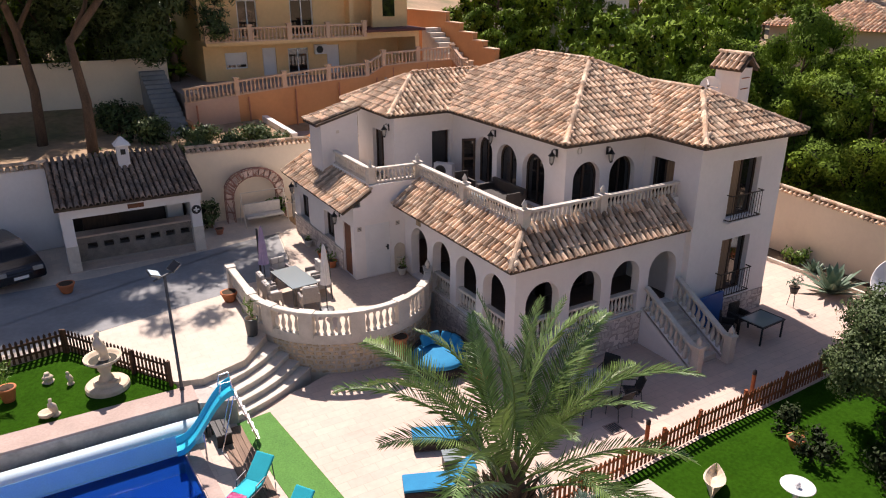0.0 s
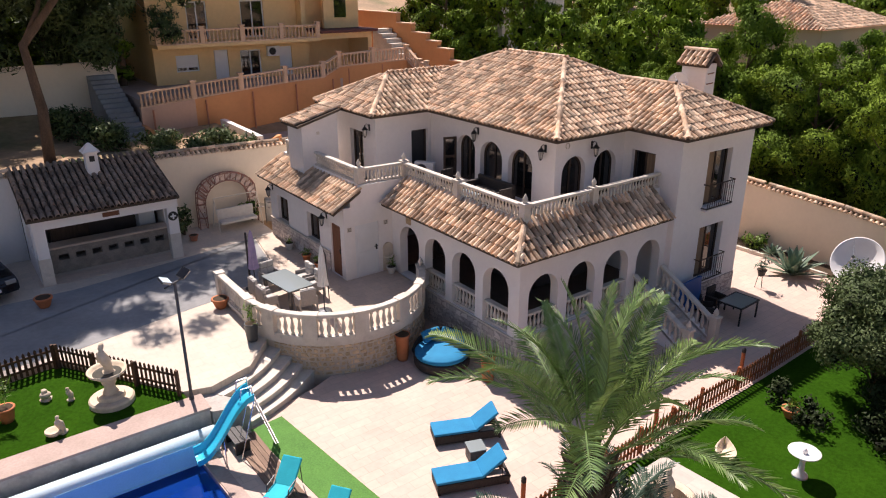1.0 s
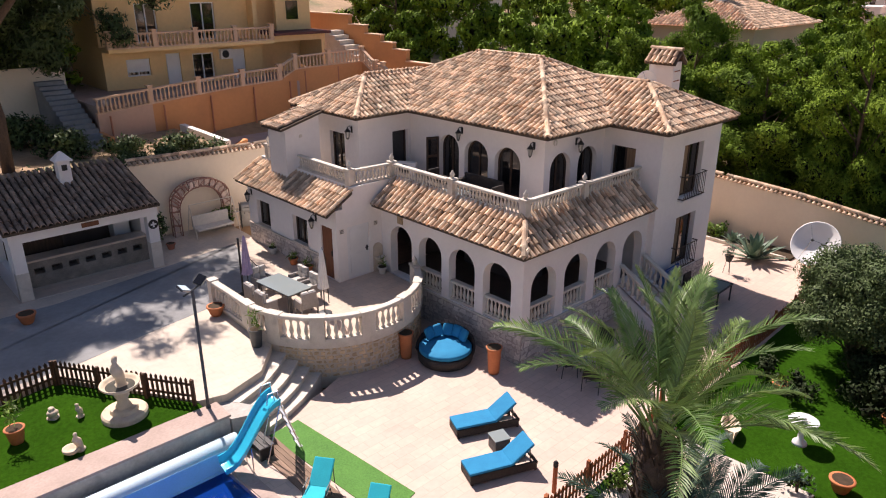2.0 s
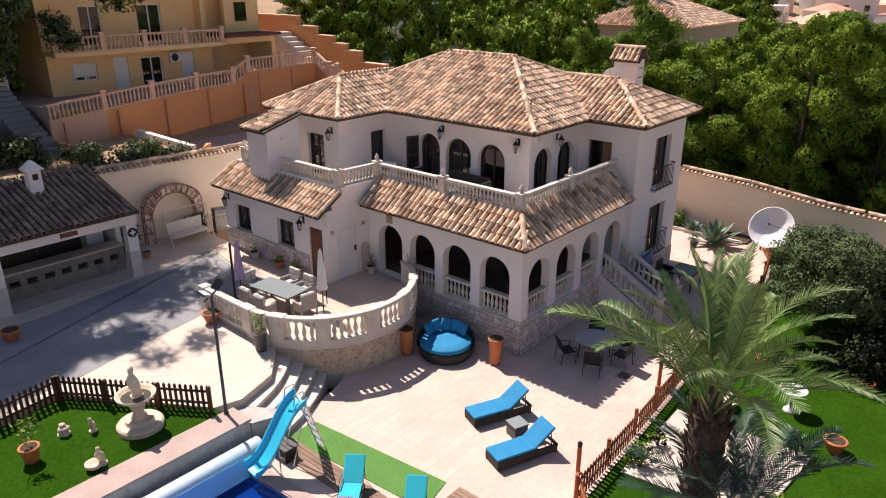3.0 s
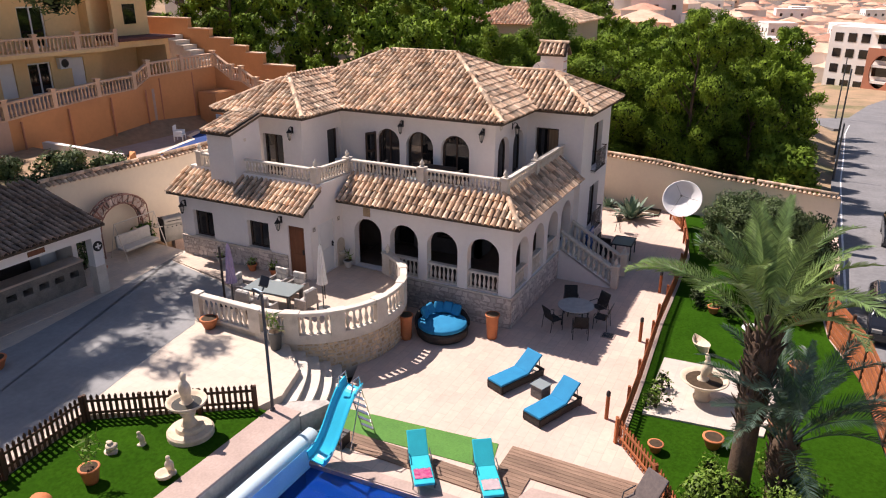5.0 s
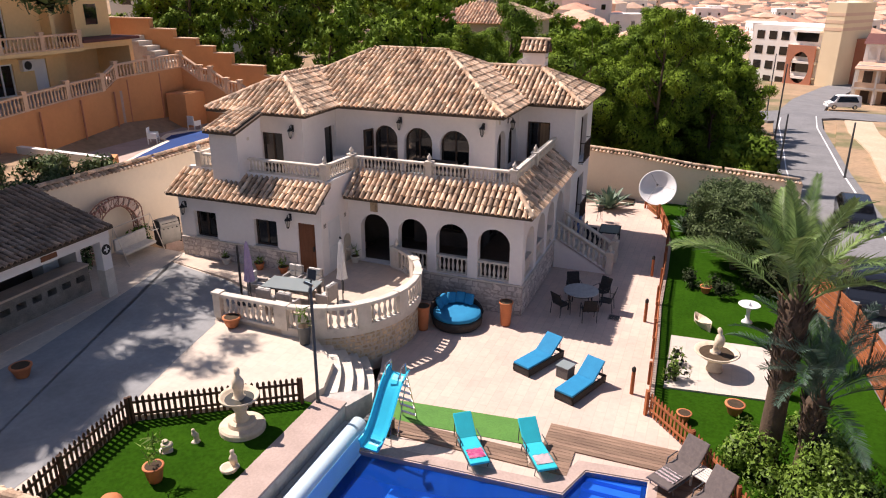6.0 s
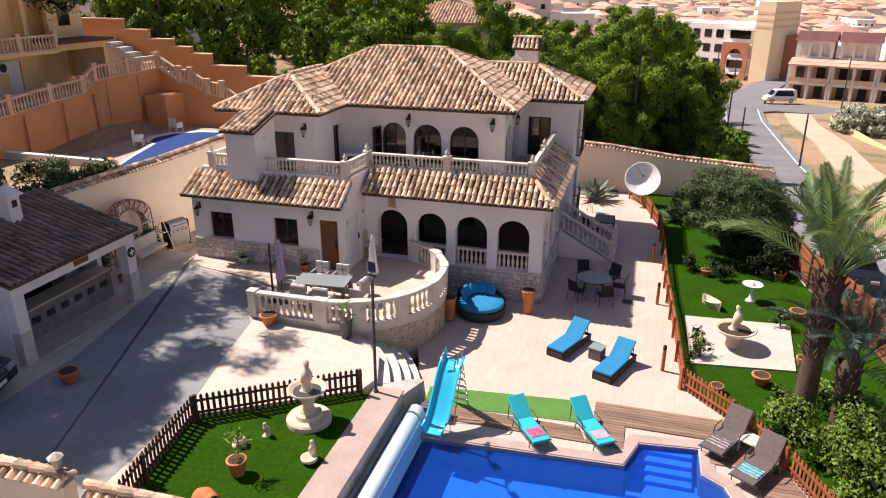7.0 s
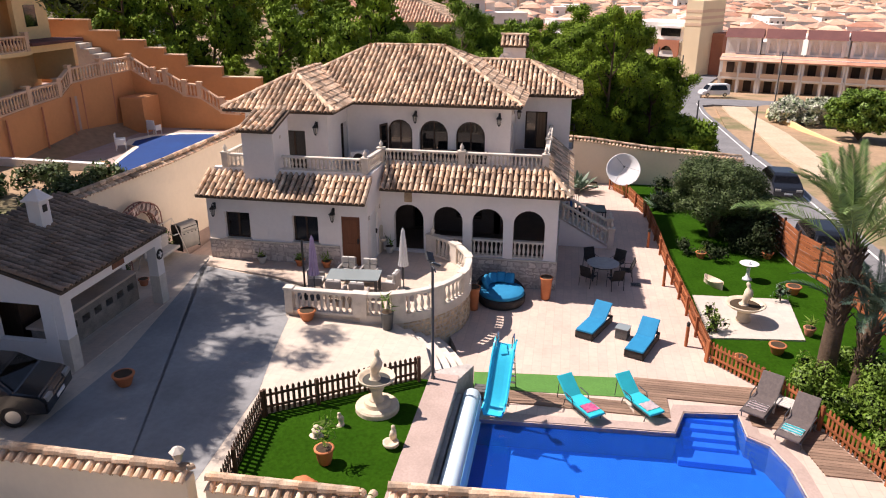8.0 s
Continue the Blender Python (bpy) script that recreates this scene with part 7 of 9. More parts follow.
lounger((3.05, 9.72), (5.0, 8.55), M_GREYMETAL, M_SLING, "grey metal sling lounger with a raised back", "grey loungers", 52, (M_TOWEL, "white and grey striped towel"), towel_at=0.25)
lounger((2.0, 9.05), (3.9, 7.85), M_GREYMETAL, M_SLING, "grey metal sling lounger with a raised back", "grey loungers", 52, (M_WHITE, "striped white and aqua towel"), towel_at=0.25)
t = thing("side_table", "small grey rattan cube table between the loungers", "side table", pose(7.85, 13.05, 0, 0, 0, -20))
part("body", boxes((-0.22, -0.22, 0.02, 0.22, 0.22, 0.4), bevel=0.012), M_GREYRAT, t)
part("top", boxes((-0.24, -0.24, 0.4, 0.24, 0.24, 0.43), bevel=0.006), M_TABLEGLASS, t)
t = thing("side_table", "small cream slatted table beside the grey loungers", "side table", pose(3.78, 8.62, 0, 0, 0, -32))
for k in range(6):
    part("slat", boxes((-0.28 + 0.094 * k, -0.26, 0.38, -0.2 + 0.094 * k, 0.26, 0.41)), M_CLOTH, t)
for x, y in ((-0.25, -0.23), (0.25, -0.23), (-0.25, 0.23), (0.25, 0.23)):
    part("leg", boxes((x - 0.025, y - 0.025, 0, x + 0.025, y + 0.025, 0.38)), M_CLOTH, t)

# round daybed
db = thing("daybed", "round dark rattan daybed with bright blue cushions", "daybed", pose(10.1, 17.62, 0, 0, 0, 38))
part("base", lathe(bmesh.new(), [(0.86, 0.0), (0.93, 0.1), (0.95, 0.36), (0.9, 0.38)], 28), M_RATTAN, db, smooth=True)
part("mattress", lathe(bmesh.new(), [(0.86, 0.38), (0.9, 0.41), (0.9, 0.5), (0.85, 0.54), (0.4, 0.56)], 28), M_TURQ, db, smooth=True)
bm = bmesh.new()
rows = []
for i in range(19):
    a = radians(-98 + 196 * i / 18)
    h = 0.36 + 0.5 * math.cos(radians(-98 + 196 * i / 18) * 0.85)
    rows.append([bm.verts.new((r * math.cos(a), r * math.sin(a), z)) for r, z in ((0.97, 0.3), (1.02, max(0.42, h)), (0.95, max(0.42, h)), (0.9, 0.3))])
for p, q in zip(rows, rows[1:]):
    for k in range(4):
        bm.faces.new((p[k], p[(k + 1) % 4], q[(k + 1) % 4], q[k]))
part("back_shell", bm, M_RATTAN, db, smooth=True)
for i, a in enumerate((-62, -30, 2, 34, 64)):
    bm = bmesh.new()
    cushion(bm, -0.085, -0.185, -0.21, 0.085, 0.185, 0.21, bev=0.075)
    c = thing("cushion", "square bright blue scatter cushion on the daybed", "cushion", db.matrix_basis @ Matrix.Rotation(radians(a), 4, "Z") @ Matrix.Translation((0.66, 0, 0.79)) @ Matrix.Rotation(radians(24), 4, "Y") @ Matrix.Rotation(radians(8 * (i % 3 - 1)), 4, "X"), "daybed cushions")
    part("cover", bm, M_TURQ, c, smooth=True)


def pot(x, y, z, prof, material, label, plant=None, group="", name="plant_pot", soil=None):
    t = thing(name, label, "plant pot", pose(x, y, z), group)
    part("pot", lathe(bmesh.new(), prof, 20), material, t, smooth=True)
    r, h = prof[-1][0], prof[-1][1]
    part("soil", lathe(bmesh.new(), [(r * 0.98, h - 0.012), (r * 0.98, h + 0.004)], 16), M_SOIL, t)
    if plant:
        pr, ph, m, seed = plant
        rng = random.Random(seed)
        cl = [(rng.uniform(-pr, pr) * 0.6, rng.uniform(-pr, pr) * 0.6, h + ph * rng.uniform(0.2, 0.95), pr * 0.55) for _ in range(9)]
        shared("foliage", needle_mesh("foliage", cl, m, seed, 0.17, 150, 0.9, 1.4, 0.14), t, Matrix())
    return t


TALL = [(0.17, 0), (0.19, 0.1), (0.225, 0.78), (0.26, 0.9), (0.275, 0.95), (0.235, 0.95)]
for x, y in ((9.2, 18.62), (10.66, 15.9)):
    pot(x, y, 0, TALL, M_TERRA, "tall glossy terracotta garden urn on the patio", None, "tall patio urns")
BOWL = [(0.16, 0), (0.19, 0.05), (0.27, 0.27), (0.31, 0.33), (0.31, 0.37), (0.25, 0.37)]
SM = [(0.11, 0), (0.13, 0.05), (0.17, 0.22), (0.2, 0.25), (0.2, 0.29), (0.16, 0.29)]
pot(4.95, 23.75, drive_z(0, 23.8), BOWL, M_TERRA, "wide terracotta pot beside the terrace wall")
pot(-0.05, 27.3, drive_z(0, 27.3), BOWL, M_TERRA, "round terracotta pot on the shaded drive")
pot(9.2, 27.2, 1.31, SM, M_CLOTH, "small pale pot on the terrace by the wall", (0.14, 0.15, M_LEAF2, 1))
pot(9.2, 25.6, 1.31, SM, M_TERRA, "small terracotta pot with a leafy plant", (0.16, 0.25, M_LEAF2, 2), "terrace pots")
pot(9.2, 24.5, 1.31, SM, M_TERRA, "small terracotta pot with a leafy plant", (0.16, 0.25, M_LEAF2, 3), "terrace pots")
pot(11.25, 22.45, 1.315, SM, M_CLOTH, "small pale pot beside the white door", (0.14, 0.3, M_LEAF2, 4))
g = pot(4.95, 20.95, drive_z(0, 21), [(0.16, 0), (0.17, 0.05), (0.22, 0.6), (0.23, 0.62), (0.19, 0.62)], M_GREYMETAL, "tall dark planter with a yellowing cactus plant", (0.2, 0.6, M_LEAF2, 5))
for x, y, k, pl in ((7.5, 7.93, 0.95, None), (12.85, 6.0, 1.0, None), (16.4, 9.05, 0.8, (0.18, 0.12, M_LEAF2, 6)), (6.6, 9.3, 0.72, None), (16.85, 6.05, 0.85, None), (21.3, 6.0, 0.85, None)):
    pot(x, y, 0.04, [(r * k, z * k) for r, z in BOWL], M_TERRA, "terracotta bowl planter on the lawn", pl, "lawn planters")
pot(9.1, 6.45, 0.04, [(r * 0.7, z * 0.9) for r, z in BOWL], M_BRICKRED, "small pot of red flowers at the slab edge", (0.2, 0.3, M_LEAF2, 14))
t = pot(24.3, 14.7, 0.55, SM, M_BLACK, "small dark pot with a spiky plant on a wire stand", (0.22, 0.4, M_AGAVE, 8))
for a in range(3):
    part("stand_leg", tube(bmesh.new(), [(0.1 * math.cos(a * 2.1), 0.1 * math.sin(a * 2.1), 0.02), (0.17 * math.cos(a * 2.1), 0.17 * math.sin(a * 2.1), -0.55)], 0.012, 5), M_BLACK, t)
pot(-2.0, 20.75, 0.97, [(0.15, 0), (0.18, 0.1), (0.22, 0.36), (0.25, 0.4), (0.25, 0.43), (0.2, 0.43)], M_TERRA, "terracotta pot with a straggly yellow-green plant", (0.26, 0.9, M_LEAF2, 9))
bp = thing("barrel_pot", "tipped-over terracotta jar on the raised lawn", "jar", pose(-3.2, 20.85, 1.2, 0, 78, 250))
part("jar", lathe(bmesh.new(), [(0.1, -0.3), (0.2, -0.2), (0.26, 0.0), (0.22, 0.2), (0.16, 0.3), (0.19, 0.34)], 18), M_TERRA, bp, smooth=True)
# black disc over the jar's end, painted in for its shaded hollow
part("mouth_shade_disc", lathe(bmesh.new(), [(0.14, 0.335), (0.14, 0.346)], 16), M_BLACK, bp)

# ---- fountains and ornaments ----
def tiered_fountain(x, y, z, label, bowl_r, statue_h, base_r, col_h):
    f = thing("fountain", label, "fountain", pose(x, y, z))
    part("base", lathe(bmesh.new(), [(base_r, 0), (base_r, 0.12), (base_r * 0.93, 0.17), (base_r * 0.62, 0.17), (base_r * 0.58, 0.28), (base_r * 0.3, 0.3)], 28), M_STATUE, f, smooth=False)
    part("column", lathe(bmesh.new(), [(0.22, 0.28), (0.2, 0.34), (0.15, 0.42), (0.14, col_h * 0.7), (0.2, col_h * 0.85), (0.16, col_h)], 18), M_STATUE, f, smooth=True)
    part("bowl", lathe(bmesh.new(), [(0.16, col_h - 0.02), (bowl_r * 0.6, col_h + 0.06), (bowl_r * 0.95, col_h + 0.2), (bowl_r, col_h + 0.26), (bowl_r * 0.97, col_h + 0.28), (bowl_r * 0.86, col_h + 0.22), (bowl_r * 0.5, col_h + 0.1)], 26), M_STATUE, f, smooth=True)
    part("water", lathe(bmesh.new(), [(bowl_r * 0.8, col_h + 0.16), (bowl_r * 0.8, col_h + 0.175)], 24), mat("bowl_water", (0.10, 0.09, 0.07), (0.07, 0.07, 0.06), 3, 0.15), f)
    return f


tiered_fountain(0.48, 20.1, 0.97, "pale cast-stone tiered garden fountain", 0.52, 0.8, 0.6, 0.75)


def figure(x, y, z, h, seed, label, name="statue", width=0.3):
    """A plain rounded statue shape, one mesh."""
    rng = random.Random(seed)
    prof = [(0.5, 0), (0.5, 0.06), (0.36, 0.08), (0.34, 0.25), (0.4, 0.42), (0.42, 0.6), (0.3, 0.72), (0.16, 0.78), (0.22, 0.86), (0.2, 0.95), (0.04, 1.0)]
    bm = lathe(bmesh.new(), [(r * width, zz * h) for r, zz in prof], 14)
    for v in bm.verts:
        n = noise.noise(v.co * (3.0 / h) + Vector((seed, 0, 0)))
        v.co.x *= 1 + 0.45 * n
        v.co.y *= 1 + 0.35 * noise.noise(v.co * (4.0 / h) + Vector((0, seed, 3)))
        v.co.x += 0.08 * h * math.sin(v.co.z / h * 5 + seed)
    ob = part(name, bm, M_STATUE, None, smooth=True, m=pose(x, y, z, 0, 0, seed * 50))
    return tagged(ob, label, "statue")


figure(0.48, 20.1, 0.97 + 0.86, 1.0, 1, "pale cast-stone statue standing in the fountain bowl", width=0.36)
figure(-1.0, 21.3, 0.97, 0.32, 2, "small cast-stone animal ornament on the lawn", width=0.34)
figure(-0.45, 20.85, 0.97, 0.42, 3, "small cast-stone garden ornament on the lawn", width=0.2)
figure(-0.95, 19.3, 0.97, 0.56, 4, "small cast-stone garden ornament with a bowl", width=0.24)
part_b = thing("bowl_ornament", "small round cast-stone bowl at the statue's foot", "ornament", pose(-1.12, 19.32, 0.97))
part("bowl", lathe(bmesh.new(), [(0.1, 0), (0.2, 0.08), (0.21, 0.16), (0.17, 0.16), (0.1, 0.08)], 16), M_STATUE, part_b, smooth=True)
figure(-3.7, 19.2, 0.97, 0.75, 6, "pale cast-stone figure at the lawn's end", width=0.36)
fr = thing("fountain", "cast-stone bowl fountain on the pale slab", "fountain", pose(9.85, 8.55, 0.1))
part("pedestal", lathe(bmesh.new(), [(0.26, 0), (0.28, 0.06), (0.22, 0.12), (0.24, 0.3), (0.18, 0.45)], 18), M_STATUE, fr, smooth=True)
part("bowl", lathe(bmesh.new(), [(0.16, 0.44), (0.5, 0.52), (0.68, 0.66), (0.72, 0.7), (0.68, 0.72), (0.56, 0.64), (0.3, 0.56)], 26), M_STATUE, fr, smooth=True)
part("water", lathe(bmesh.new(), [(0.58, 0.62), (0.58, 0.635)], 24), M_SOIL, fr)
figure(9.85, 8.55, 0.7, 0.95, 8, "cast-stone figure standing in the bowl fountain", width=0.36)
bb = thing("bird_bath", "white cast-stone bird bath on the lawn", "bird bath", pose(14.1, 7.5, 0.04) @ Matrix.Scale(0.85, 4))
part("stem", lathe(bmesh.new(), [(0.24, 0), (0.22, 0.08), (0.1, 0.18), (0.08, 0.5), (0.12, 0.75)], 16), M_WHITE, bb, smooth=True)
part("basin", lathe(bmesh.new(), [(0.1, 0.72), (0.35, 0.8), (0.47, 0.88), (0.45, 0.9), (0.3, 0.83)], 24), M_WHITE, bb, smooth=True)
part("knob", lathe(bmesh.new(), [(0.05, 0.82), (0.09, 0.9), (0.05, 0.98), (0.02, 1.02)], 10), M_WHITE, bb, smooth=True)
sw = thing("boat_planter", "cream boat-shaped stone planter on the lawn", "planter", pose(13.15, 9.05, 0.04, 0, 0, 35))
bm = bmesh.new()
rows = []
for i in range(9):
    f = -1 + 2 * i / 8
    w = 0.26 * (1 - f * f) + 0.015
    zt = 0.27 + 0.1 * f * f
    rows.append([bm.verts.new((f * 0.52, q * w, z)) for q, z in ((-0.35, 0.0), (0.35, 0.0), (1, zt), (0.82, zt), (0.25, 0.12), (-0.25, 0.12), (-0.82, zt), (-1, zt))])
for p, q in zip(rows, rows[1:]):
    for k in range(8):
        bm.faces.new((p[k], p[(k + 1) % 8], q[(k + 1) % 8], q[k]))
bm.faces.new(rows[0][::-1])
bm.faces.new(rows[-1])
part("hull", bm, M_STATUE, sw)

# ---- pool slide, cover roller, lamp post ----
sl = thing("pool_slide", "bright blue plastic pool slide with a steel ladder", "pool slide")
a, b = Vector((3.3, 16.85, 1.8)), Vector((1.72, 17.05, 0.3))
bm = bmesh.new()
rows = []
d = Vector((b.x - a.x, b.y - a.y, 0)).normalized()
s = Vector((-d.y, d.x, 0))
for i in range(21):
    f = i / 20
    p = a.lerp(b, f)
    run = smooth(0.0, 1.0, min(1, f * 1.06))
    p.z = a.z + (b.z - a.z) * (0.35 * f + 0.65 * run) + 0.05 * math.sin(2 * math.pi * f)
    rows.append([bm.verts.new(p + s * q + Vector((0, 0, z))) for q, z in ((-0.3, 0.19), (-0.24, 0.02), (-0.12, 0.0), (0.12, 0.0), (0.24, 0.02), (0.3, 0.19), (0.345, 0.18), (0.27, -0.04), (-0.27, -0.04), (-0.345, 0.18))])
for p, q in zip(rows, rows[1:]):
    for k in range(10):
        bm.faces.new((p[k], p[(k + 1) % 10], q[(k + 1) % 10], q[k]))
bm.faces.new(rows[0][::-1])
bm.faces.new(rows[-1])
part("chute", bm, M_SLIDE, sl, smooth=False)
for q in (-0.24, 0.24):
    foot = a - d * 0.55 + s * q
    foot.z = 0.0
    part("ladder_rail", tube(bmesh.new(), [foot, a + s * q + Vector((0, 0, 0.0)), a + s * q + Vector((0, 0, 0.38)) + d * 0.05, a + s * q + d * 0.3 + Vector((0, 0, 0.35)), a + s * q + d * 0.35 + Vector((0, 0, 0.05))], 0.02, 8), M_STEEL, sl)
    mid = a.lerp(b, 0.55) + s * q
    part("strut", tube(bmesh.new(), [(mid.x, mid.y, 0.0), (mid.x, mid.y, 0.75)], 0.018, 6), M_STEEL, sl)
    part("strut", tube(bmesh.new(), [a + s * q - Vector((0, 0, 0.05)), (mid.x + 0.4, mid.y, 0.0)], 0.016, 6), M_STEEL, sl)
for k in range(6):
    f = (k + 0.7) / 6.3
    c = (a - d * 0.55 * (1 - f))
    c.z = a.z * f
    part("rung", boxes((-0.045, -0.23, -0.012, 0.045, 0.23, 0.012)), M_STEEL, sl, m=Matrix.Translation(c) @ Matrix.Rotation(math.atan2(d.y, d.x), 4, "Z"))
cr = thing("pool_cover_roller", "long white pool cover rolled on a pale blue tube", "pool cover", pose(0, 17.75, 0.36))
part("roll", tube(bmesh.new(), [(2.5, 0, 0.02), (-4.6, 0, 0.02)], 0.26, 28), M_COVER, cr, smooth=True)
part("core", tube(bmesh.new(), [(2.75, 0, 0), (-4.75, 0, 0)], 0.05, 10), M_STEEL, cr)
part("flap", holed(bmesh.new(), [(-0.27, 0.1), (-0.262, 0.1), (-0.292, -0.46), (-0.34, -0.5), (-0.35, -0.47), (-0.3, -0.44)], [], 6.98, Matrix(((0, 1, 0, -4.5), (1, 0, 0, 0), (0, 0, 1, 0), (0, 0, 0, 1)))), M_COVERBLUE, cr, "light blue underside of the cover")
for x in (2.66, -4.68):
    part("stand", boxes((x - 0.03, -0.16, -0.36, x + 0.03, 0.16, 0.02), bevel=0.01), M_GREYMETAL, cr)
be = thing("pool_bench", "dark weathered bench box behind the pool slide", "bench", pose(2.95, 17.35, 0, 0, 0, 90))
for k in range(3):
    part("plank", boxes((-0.4, -0.22 + 0.15 * k, 0.36, 0.4, -0.09 + 0.15 * k, 0.4)), M_GREYRAT, be)
for x in (-0.36, 0.36):
    part("leg", boxes((x - 0.03, -0.2, 0, x + 0.03, 0.2, 0.36)), M_BLACK, be)
lp = thing("lamp_post", "dark metal lamp post with two solar floodlights", "lamp post", pose(2.3, 18.9, 0.98, 0, 0, 25))
part("pole", lathe(bmesh.new(), [(0.07, 0), (0.07, 0.05), (0.045, 0.08), (0.04, 3.55)], 12), M_GREYMETAL, lp)
part("crossbar", tube(bmesh.new(), [(-0.33, 0, 3.52), (0.33, 0, 3.6)], 0.025, 8), M_GREYMETAL, lp)
for x, tl in ((-0.3, 25), (0.32, -30)):
    h = part("floodlight", boxes((-0.16, -0.12, -0.03, 0.16, 0.12, 0.03), bevel=0.012), M_GREYMETAL, lp, m=Matrix.Translation((x, 0, 3.72)) @ Matrix.Rotation(radians(tl), 4, "Y") @ Matrix.Rotation(radians(25), 4, "X"))
    part("lens", boxes((-0.13, -0.125, -0.025, 0.13, -0.12, 0.025)), M_LAMPGLASS, h)
    part("solar_panel", boxes((-0.15, -0.11, 0.03, 0.15, 0.11, 0.038)), M_COVER if x < 0 else M_GLASS, h)

# ---- terrace dining set ----
dt = thing("dining_table", "long glass-topped garden dining table", "table", pose(7.05, 22.7, 1.316, 0, 0, 96))
part("top", boxes((-0.95, -0.5, 0.7, 0.95, 0.5, 0.73), bevel=0.008), M_TABLEGLASS, dt)
part("frame", boxes((-0.9, -0.45, 0.63, 0.9, 0.45, 0.698)), M_GREYRAT, dt)
for x, y in ((-0.85, -0.4), (0.85, -0.4), (-0.85, 0.4), (0.85, 0.4)):
    part("leg", boxes((x - 0.05, y - 0.05, 0, x + 0.05, y + 0.05, 0.63)), M_GREYRAT, dt)


def armchair(m, label, group, shell, pad, cushions=True):
    c = thing("garden_chair", label, "chair", m, group)
    part("seat", boxes((-0.27, -0.27, 0.34, 0.27, 0.27, 0.4), bevel=0.02), shell, c)
    part("backrest", boxes((-0.28, 0.22, 0.38, 0.28, 0.29, 0.92), bevel=0.03), shell, c)
    for x in (-0.3, 0.3):
        part("armrest", boxes((x - 0.04, -0.24, 0.3, x + 0.04, 0.26, 0.62), bevel=0.02), shell, c)
        for y in (-0.24, 0.24):
            part("leg", boxes((x - 0.025, y - 0.025, 0, x + 0.025, y + 0.025, 0.34)), shell, c)
    if cushions:
        b = bmesh.new()
        cushion(b, -0.25, -0.26, 0.4, 0.25, 0.2, 0.49, bev=0.03)
        part("seat_pad", b, pad, c)
        for sx in (-1, 1):
            for sz in (0, 1):
                b = bmesh.new()
                cushion(b, 0.01 * sx, 0.12, 0.5 + 0.23 * sz, 0.25 * sx, 0.24, 0.72 + 0.23 * sz, bev=0.04)
                part("back_pad", b, pad, c)
    return c


ch = [(8.0, 23.25, -90), (7.95, 22.4, -90), (6.15, 23.1, 90), (6.1, 22.25, 90), (7.0, 24.1, 8), (7.1, 21.35, 175)]
for x, y, r in ch:
    armchair(pose(x, y, 1.316, 0, 0, r), "pale grey woven garden armchair with cream cushions", "dining chairs", mat("pale_rattan", (0.34, 0.31, 0.29), (0.27, 0.25, 0.23), 18, 0.8, bump=0.4) if (x, y) == ch[0][:2] else bpy.data.materials["pale_rattan"], M_CLOTH)

def parasol(x, y, z, top, cloth, label, arm=True):
    p = thing("parasol", label, "parasol", pose(x, y, z), "closed parasols")
    h = top - z
    part("pole", tube(bmesh.new(), [(0, 0, 0), (0, 0, h - 0.05)], 0.022, 8), M_GREYMETAL, p)
    part("foot", lathe(bmesh.new(), [(0.24, 0), (0.24, 0.05), (0.05, 0.08)], 18), M_GREYMETAL, p)
    bm = bmesh.new()
    n = 24
    rows = []
    for zz, r in ((h, 0.01), (h - 0.12, 0.05), (h - 0.7, 0.1), (h - 1.25, 0.13), (h - 1.45, 0.16)):
        rows.append([bm.verts.new(((r * (1 + 0.28 * (i % 2))) * math.cos(i / n * 6.2832), (r * (1 + 0.28 * (i % 2))) * math.sin(i / n * 6.2832), zz)) for i in range(n)])
    for q, w in zip(rows, rows[1:]):
        for k in range(n):
            bm.faces.new((q[k], q[(k + 1) % n], w[(k + 1) % n], w[k]))
    part("canopy", bm, cloth, p)
    if arm:
        part("arm", tube(bmesh.new(), [(0.25, 0.1, 0.3), (0.18, 0.06, h - 0.4), (0.02, 0, h)], 0.018, 6), M_BLACK, p)


parasol(7.6, 21.0, 1.316, 3.75, M_WHITECLOTH, "closed white garden parasol on a tall stand")
parasol(6.35, 23.95, 1.316, 3.7, M_LILAC, "closed lilac garden parasol beside the dining table", False)
pl = thing("parasol_stand", "tall black post beside the lilac parasol", "post", pose(6.3, 24.3, 1.316))
part("post", tube(bmesh.new(), [(0, 0, 0), (0, 0, 2.2)], 0.04, 8), M_BLACK, pl)
part("foot", lathe(bmesh.new(), [(0.2, 0), (0.2, 0.04), (0.05, 0.06)], 16), M_BLACK, pl)

# ---- round table set on the patio, glass table by the wing ----
rt = thing("round_table", "round grey stone-topped garden table in the shade", "table", pose(13.2, 13.6, 0))
part("top", lathe(bmesh.new(), [(0.66, 0.7), (0.68, 0.71), (0.68, 0.735), (0.66, 0.745)], 28), mat("table_stone", (0.42, 0.41, 0.40), (0.33, 0.32, 0.31), 6, 0.5, fine=0.1), rt)
part("rim_frame", lathe(bmesh.new(), [(0.6, 0.64), (0.62, 0.7), (0.1, 0.7)], 24), M_BLACK, rt)
for k in range(4):
    an = radians(45 + 90 * k)
    part("leg", tube(bmesh.new(), [(0.5 * math.cos(an), 0.5 * math.sin(an), 0.68), (0.56 * math.cos(an), 0.56 * math.sin(an), 0)], 0.025, 6), M_BLACK, rt)
M_MESHCLOTH = mat("grey_mesh_sling", (0.085, 0.08, 0.078), (0.06, 0.056, 0.055), 14.0, 0.8, fine=0.15)


